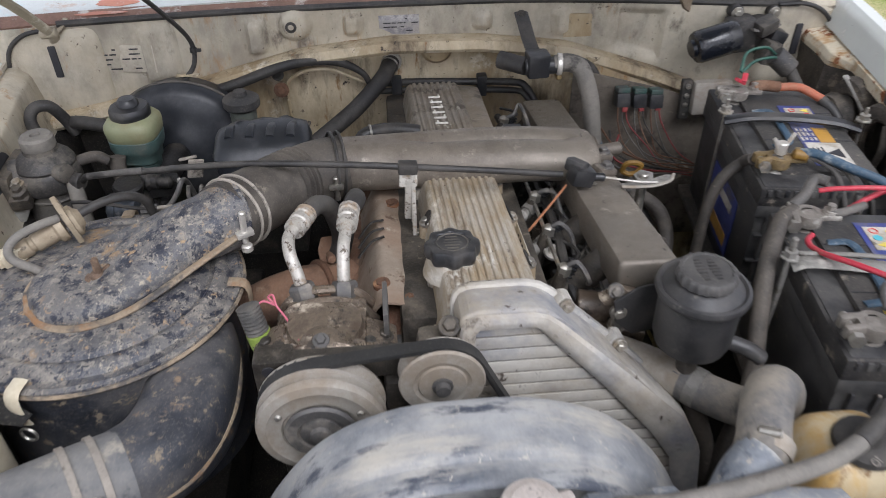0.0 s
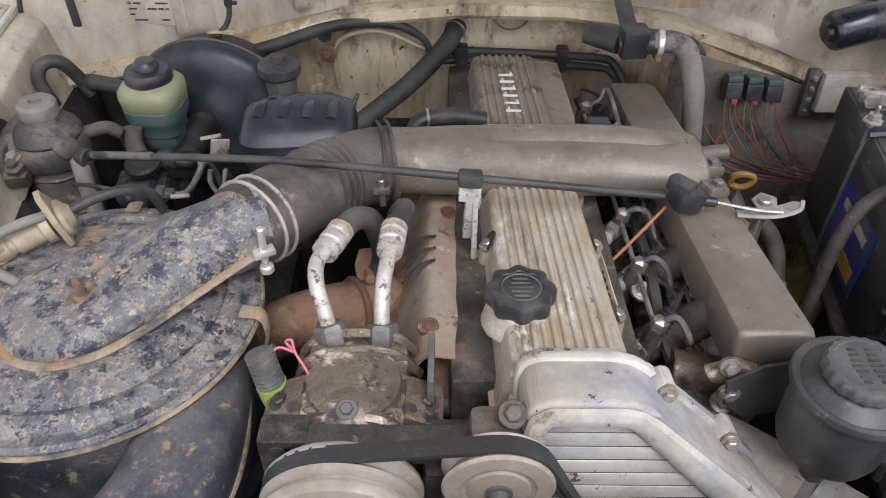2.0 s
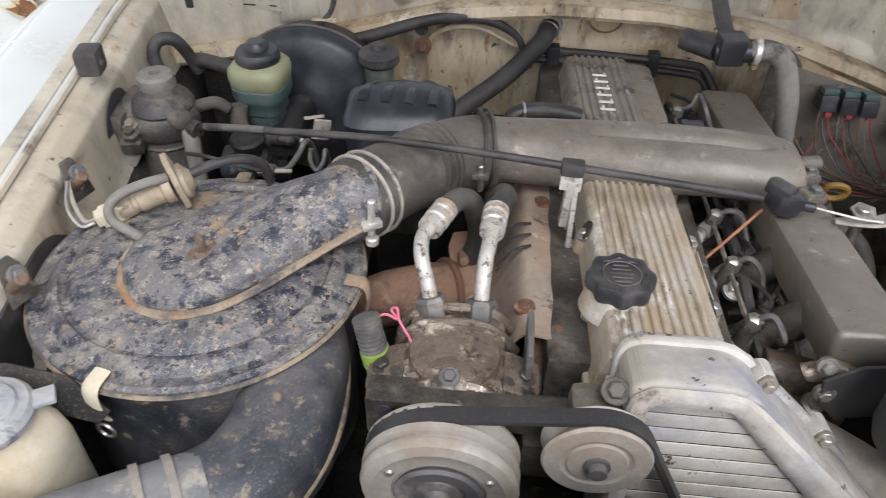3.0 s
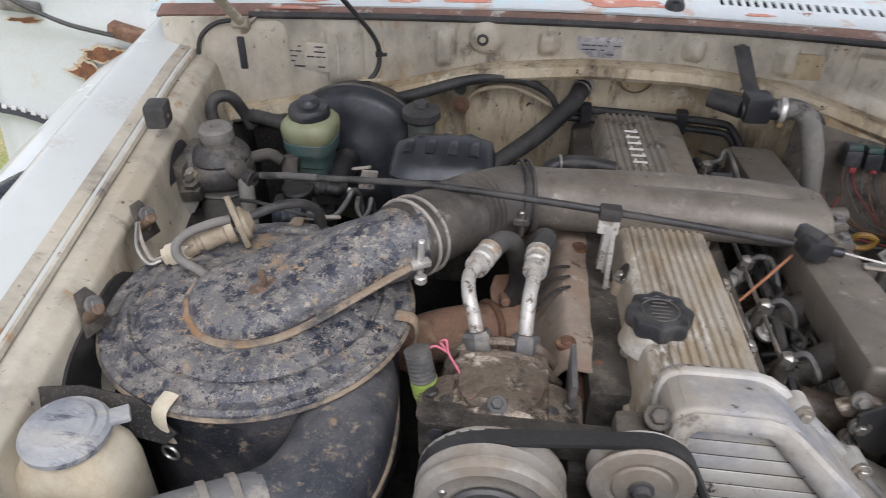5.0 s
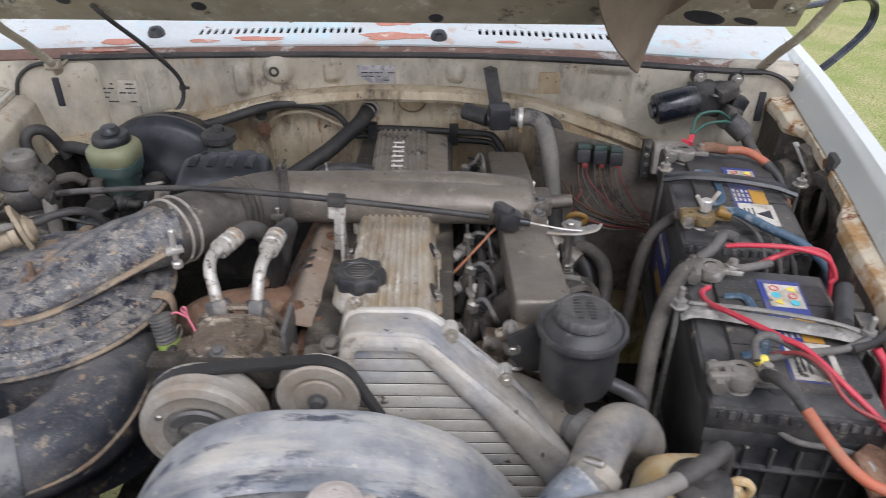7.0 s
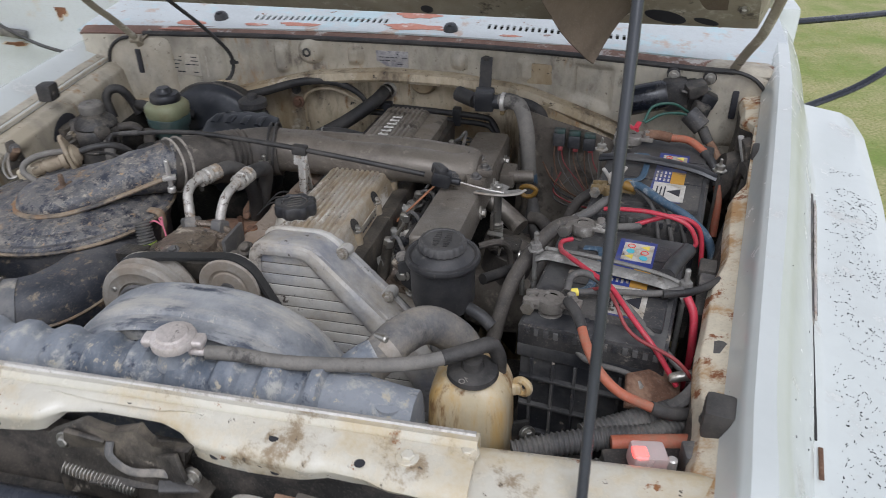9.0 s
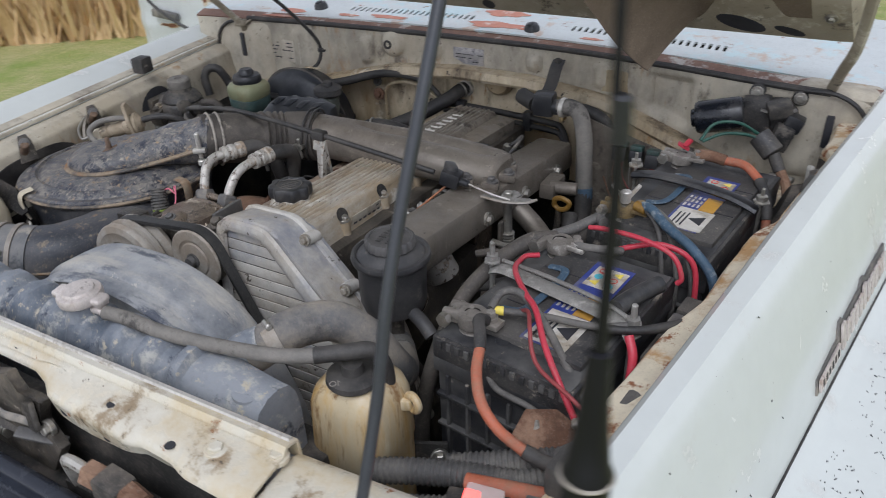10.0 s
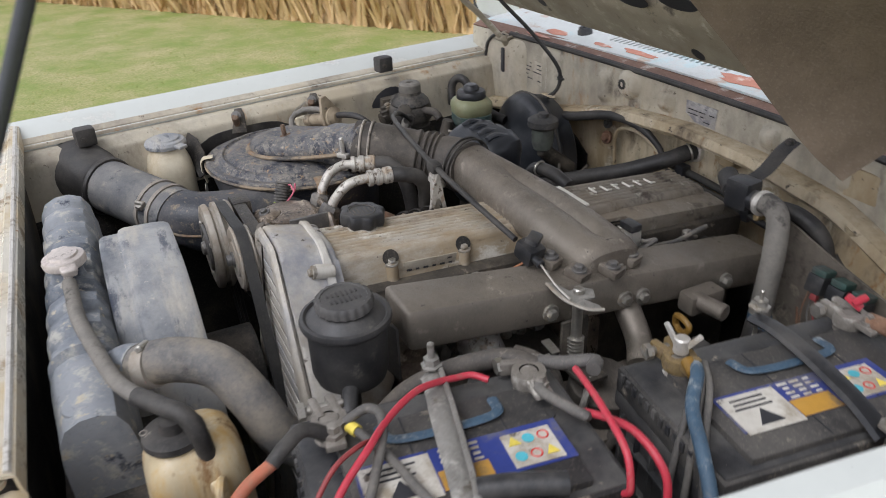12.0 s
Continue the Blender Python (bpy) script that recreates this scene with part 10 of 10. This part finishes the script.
P("hose", "rubber", vcm, lambda bm: tube(bm, [(-0.60, 1.36, 1.020), (-0.575, 1.345, 1.026), (-0.53, 1.335, 1.022), (-0.485, 1.345, 1.012), (-0.46, 1.36, 1.005)], 0.0115, 12, 6))
P("clamp", "steel", vcm, lambda bm: ring(bm, along((-0.525, 1.335, 1.022), (-0.5, 1.338, 1.017)), 0.0125, 0.0025, 18, 6))
P("upper_hose", "rubber", vcm, lambda bm: tube(bm, [(-0.64, 1.32, 1.00), (-0.652, 1.325, 1.04), (-0.645, 1.335, 1.060), (-0.625, 1.345, 1.060), (-0.612, 1.355, 1.035), (-0.60, 1.36, 1.0)], 0.010, 10, 6))
clr = thing("clutch_reservoir", (-0.309, 1.36, 0.97), "small clutch fluid reservoir with black cap on the bulkhead", "reservoir")
P("body", "res_grey", clr, lambda bm: lathe(bm, [(0, 0.985), (0.018, 0.987), (0.0225, 1.0), (0.0235, 1.038), (0, 1.040)], at((-0.309, 1.362, 0.0)), 24), "grey-green translucent body")
P("cap", "dusty_plastic", clr, lambda bm: lathe(bm, [(0.029, 1.034), (0.032, 1.038), (0.0315, 1.050), (0.026, 1.054), (0.012, 1.056), (0.011, 1.064), (0, 1.065)], at((-0.309, 1.362, 0.0)), 26), "black ribbed cap")
P("cylinder", "cast", clr, lambda bm: cyl(bm, (-0.309, 1.362, 0.985), (-0.30, 1.43, 0.93), 0.016))
bolt(clr, (-0.255, 1.485, 1.005), (0, -1, 0.2), 0.009, "rust", 0.008)
bolt(clr, (-0.258, 1.487, 1.035), (0, -1, 0.2), 0.007, "dark", 0.006)
P("pipe", "cast", clr, lambda bm: tube(bm, [(-0.285, 1.39, 0.955), (-0.25, 1.37, 0.93), (-0.215, 1.38, 0.95), (-0.20, 1.40, 0.98)], 0.0035, 7, 6))

cb = thing("moulded_canister", (-0.252, 1.187, 0.94), "black moulded plastic canister with ribbed top", "canister")


def can_build(bm):
    st = [(0.93, 0.062, 0.036), (0.94, 0.066, 0.040), (1.02, 0.072, 0.046), (1.045, 0.074, 0.048), (1.052, 0.0745, 0.049), (1.066, 0.070, 0.046), (1.075, 0.060, 0.038), (1.078, 0.045, 0.026)]
    rows = []
    for z, a, b in st:
        row = []
        for k in range(48):
            t = 2 * math.pi * k / 48
            c, s = math.cos(t), math.sin(t)
            x = a * math.copysign(abs(c) ** 0.5, c)
            y = b * math.copysign(abs(s) ** 0.5, s)
            rib = 0.005 * (0.5 + 0.5 * math.cos(x * 2 * math.pi / 0.034)) * smoothstep(1.05, 1.07, z) if y > -0.01 else 0
            row.append(bm.verts.new((-0.252 + x, 1.190 + y + 0.1 * x, z + rib - 0.012 * smoothstep(0.0, -0.05, y) * smoothstep(1.05, 1.07, z))))
        rows.append(row)
    for a, b in zip(rows, rows[1:]):
        for k in range(48):
            bm.faces.new((a[k], a[(k + 1) % 48], b[(k + 1) % 48], b[k]))
    bm.faces.new(rows[0][::-1])
    bm.faces.new(rows[-1])


P("shell", "canister", cb, can_build, "black moulded shell")
for k in range(4):
    x = -0.300 + 0.031 * k
    P("top_rib", "canister", cb, lambda bm: tube(bm, [(x, 1.172, 1.074), (x + 0.001, 1.19, 1.080), (x + 0.003, 1.215, 1.074)], 0.007, 8, 5, flat=0.7))
P("stand", "dark", cb, lambda bm: box(bm, at((-0.252, 1.20, 0.90)), (0.10, 0.08, 0.08), 0.005))

# ---- fuel filter and left fender fittings ----
ff = thing("fuel_filter", (-0.585, 1.185, 0.90), "grey dusty fuel filter with primer pump on the inner fender", "fuel filter")
P("head", "filter_head", ff, lambda bm: (lathe(bm, [(0, 1.005), (0.046, 1.006), (0.049, 1.012), (0.048, 1.035), (0.044, 1.040), (0, 1.042)], at((-0.585, 1.185, 0.0)), 30), box(bm, at((-0.62, 1.165, 1.022), 0, 0, 20), (0.07, 0.045, 0.022), 0.008), cyl(bm, (-0.55, 1.165, 1.022), (-0.525, 1.155, 1.022), 0.013)), "dusty cast head")
pb = P("primer_pump", "filter_head", ff, lambda bm: lathe(bm, [(0.042, 1.038), (0.044, 1.044), (0.040, 1.052), (0.034, 1.058), (0.0255, 1.064), (0.025, 1.070), (0, 1.070)], at((-0.583, 1.185, 0.0)), 30), "grey rubber primer bellows")
P("primer_button", "mid_hose", pb, lambda bm: lathe(bm, [(0.023, 1.068), (0.025, 1.072), (0.0245, 1.086), (0.021, 1.090), (0.008, 1.090), (0.007, 1.086), (0, 1.086)], at((-0.583, 1.185, 0.0)), 30), "pale grey primer button")
P("bowl", "dusty_plastic", ff, lambda bm: lathe(bm, [(0, 0.89), (0.035, 0.892), (0.040, 0.90), (0.0415, 0.94), (0.0415, 0.995), (0.040, 1.006), (0, 1.006)], at((-0.585, 1.185, 0.0)), 30), "dark filter canister")
P("bowl_seam", "dusty_plastic", ff, lambda bm: ring(bm, at((-0.585, 1.185, 0.993)), 0.0420, 0.0025, 30, 6))
P("bracket", "cast", ff, lambda bm: box(bm, at((-0.635, 1.175, 1.0), 0, 8), (0.02, 0.09, 0.10), 0.004))
bolt(ff, (-0.612, 1.140, 1.035), (0, -0.3, 1), 0.007)
P("side_lobe", "filter_head", ff, lambda bm: lathe(bm, [(0, 0), (0.024, 0.0), (0.026, 0.005), (0.024, 0.030), (0.018, 0.034), (0, 0.035)], along((-0.632, 1.168, 1.030), (-0.60, 1.18, 1.028)), 20), "dusty round lobe")
P("mount_plate", "galv", ff, lambda bm: prism(bm, [(-0.040, -0.035), (0.010, -0.040), (0.034, 0.000), (0.030, 0.022), (-0.010, 0.016), (-0.044, 0.010)], 0.006, at((-0.628, 1.142, 1.010), 75, 0, 14), 0.002), "dusty steel mount plate")
P("mount_nut", "cast", ff, lambda bm: (lathe(bm, [(0.013, 0), (0.013, 0.010), (0.008, 0.012), (0.0075, 0.018), (0, 0.019)], at((-0.610, 1.135, 1.018), 20), 6), box(bm, at((-0.612, 1.134, 1.008), 15, 0, 10), (0.030, 0.024, 0.022), 0.005)), "dusty nut")
P("outlet_stub", "filter_head", ff, lambda bm: lathe(bm, [(0, 0), (0.012, 0), (0.0125, 0.012), (0.0145, 0.014), (0.0145, 0.022), (0.010, 0.024), (0, 0.024)], along((-0.562, 1.160, 1.040), (-0.522, 1.143, 1.040)), 16), "short outlet stub")
P("outlet_hose", "mid_hose", ff, lambda bm: tube(bm, [(-0.540, 1.160, 1.024), (-0.536, 1.150, 1.005), (-0.535, 1.146, 0.98), (-0.533, 1.14, 0.92)], 0.0115, 12, 6), "dusty fuel hose")
P("inlet_hose", "dusty_rubber", ff, lambda bm: tube(bm, [(-0.545, 1.20, 1.032), (-0.52, 1.215, 1.032), (-0.505, 1.22, 1.02)], 0.009, 10, 6))
P("wall_opening", "label_ink", body, lambda bm: lathe(bm, [(0.055, 0), (0.053, 0.001), (0, 0.0012)], at((edge_l(1.16) + 0.1225, 1.16, 1.015), 0, 92, 8), 26))
vv = thing("vacuum_solenoid", (-0.50, 0.945, 1.02), "beige vacuum solenoid valve with rubber pipes on the fender", "solenoid valve")
P("body", "milk", vv, lambda bm: lathe(bm, [(0, 0), (0.0105, 0), (0.0125, 0.003), (0.0125, 0.016), (0.0105, 0.018), (0.0105, 0.022), (0.0130, 0.024), (0.0130, 0.050), (0.017, 0.053), (0.017, 0.062), (0, 0.063)], along((-0.527, 0.926, 1.062), (-0.468, 0.962, 1.078)), 20), "beige valve body")
P("flange", "milk", vv, lambda bm: (prism(bm, [(-0.024, -0.020), (0.016, -0.026), (0.028, -0.010), (0.026, 0.012), (0.010, 0.024), (-0.004, 0.046), (-0.018, 0.044), (-0.026, 0.014)], 0.007, along((-0.472, 0.960, 1.078), (-0.43, 0.985, 1.088)), 0.002), lathe(bm, [(0.021, 0), (0.021, 0.006), (0.014, 0.010), (0.010, 0.014), (0, 0.015)], along((-0.467, 0.963, 1.079), (-0.43, 0.985, 1.088)), 22)), "beige diaphragm flange")
P("plug", "washer", vv, lambda bm: (box(bm, along((-0.532, 0.923, 1.061), (-0.48, 0.955, 1.073)), (0.021, 0.019, 0.028), 0.003), box(bm, along((-0.543, 0.916, 1.059), (-0.48, 0.955, 1.073)), (0.016, 0.014, 0.012), 0.002)), "pale plug")
for k in (-1, 1):
    P("plug_wire", "grey_hose" if k > 0 else "steel", vv, lambda bm: tube(bm, [(-0.548, 0.913 + 0.003 * k, 1.056), (-0.562, 0.909 + 0.004 * k, 1.054), (-0.578, 0.922 + 0.006 * k, 1.068), (-0.588, 0.945, 1.082)], 0.0026, 6, 5), "pale plug wire")
P("pipe", "rubber", vv, lambda bm: tube(bm, [(-0.462, 0.968, 1.084), (-0.436, 0.985, 1.090), (-0.410, 1.003, 1.088), (-0.392, 1.020, 1.070), (-0.388, 1.03, 1.04)], 0.0060, 10, 8), "black vacuum pipe")
P("pipe", "mid_hose", vv, lambda bm: tube(bm, [(-0.476, 0.952, 1.092), (-0.492, 0.938, 1.094), (-0.514, 0.922, 1.090), (-0.524, 0.908, 1.082), (-0.515, 0.893, 1.075), (-0.492, 0.886, 1.066), (-0.47, 0.885, 1.05)], 0.0056, 10, 8), "grey vacuum pipe looping over the valve")
for p, rr in (((-0.595, 0.965, 1.075), 0.012), ((-0.575, 0.80, 1.075), 0.010)):
    lb = thing("fender_stay", tuple(p), "dusty steel stay with rusty bolt on the inner fender", "stay", "fender stays")
    P("tab", "cast", lb, lambda bm: prism(bm, [(-0.016, -0.030), (0.016, -0.026), (0.012, 0.01), (0.006, 0.022), (-0.008, 0.020)], 0.004, at(p, 75, 0, 60), 0.0015))
    P("pin", "stud", lb, lambda bm: cyl(bm, V(*p) + V(0.0, -0.006, -0.01), V(*p) + V(0.022, -0.012, 0.012), 0.007))
    bolt(lb, V(*p) + V(0.015, -0.008, 0.012), (0.8, -0.3, 0.5), 0.006, "pulley_dark")
sg = thing("splash_guard", (-0.55, 0.80, 0.95), "black rubber splash sheet behind the air cleaner", "rubber sheet")
P("sheet", "rubber", sg, lambda bm: sheet(bm, lambda u, v: (edge_l(0.66 + 0.30 * u) + 0.127 - 0.004 * math.sin(u * 3) + 0.02 * (1 - v), 0.66 + 0.30 * u, 0.86 + (0.195 - 0.10 * (2 * u - 1) ** 4) * v), 16, 6, 0.004))
ws = thing("washer_bottle", (-0.51, 0.645, 0.90), "milky plastic washer bottle with grey cap", "bottle")


def washer_build(bm):
    st = [(0.90, 0.046, 0.038), (0.91, 0.050, 0.042), (1.02, 0.050, 0.042), (1.04, 0.047, 0.039), (1.055, 0.038, 0.033), (1.065, 0.032, 0.030), (1.07, 0.031, 0.029)]
    rows = []
    for z, a, b in st:
        row = []
        for k in range(32):
            t = 2 * math.pi * k / 32
            c, s = math.cos(t), math.sin(t)
            row.append(bm.verts.new((-0.513 + a * math.copysign(abs(c) ** 0.65, c), 0.645 + b * math.copysign(abs(s) ** 0.65, s), z)))
        rows.append(row)
    for a, b in zip(rows, rows[1:]):
        for k in range(32):
            bm.faces.new((a[k], a[(k + 1) % 32], b[(k + 1) % 32], b[k]))
    bm.faces.new(rows[0][::-1])
    bm.faces.new(rows[-1])


P("body", "washer", ws, washer_build, "milky plastic body")
P("cap", "shroud", ws, lambda bm: (lathe(bm, [(0.034, 1.066), (0.038, 1.068), (0.0385, 1.074), (0.035, 1.079), (0.028, 1.080), (0.026, 1.083), (0, 1.084)], at((-0.513, 0.645, 0.0)), 30), box(bm, at((-0.480, 0.665, 1.073), 0, 0, 30), (0.03, 0.018, 0.006), 0.002)), "grey dusty cap")
P("strap", "black_void", ws, lambda bm: prism(bm, [(-0.07, -0.005), (-0.01, -0.018), (0.05, -0.042), (0.062, -0.032), (0.030, 0.004), (-0.02, 0.022), (-0.06, 0.024)], 0.004, at((-0.510, 0.700, 1.045), 55, 0, 15), 0.001), "dusty black bracket")
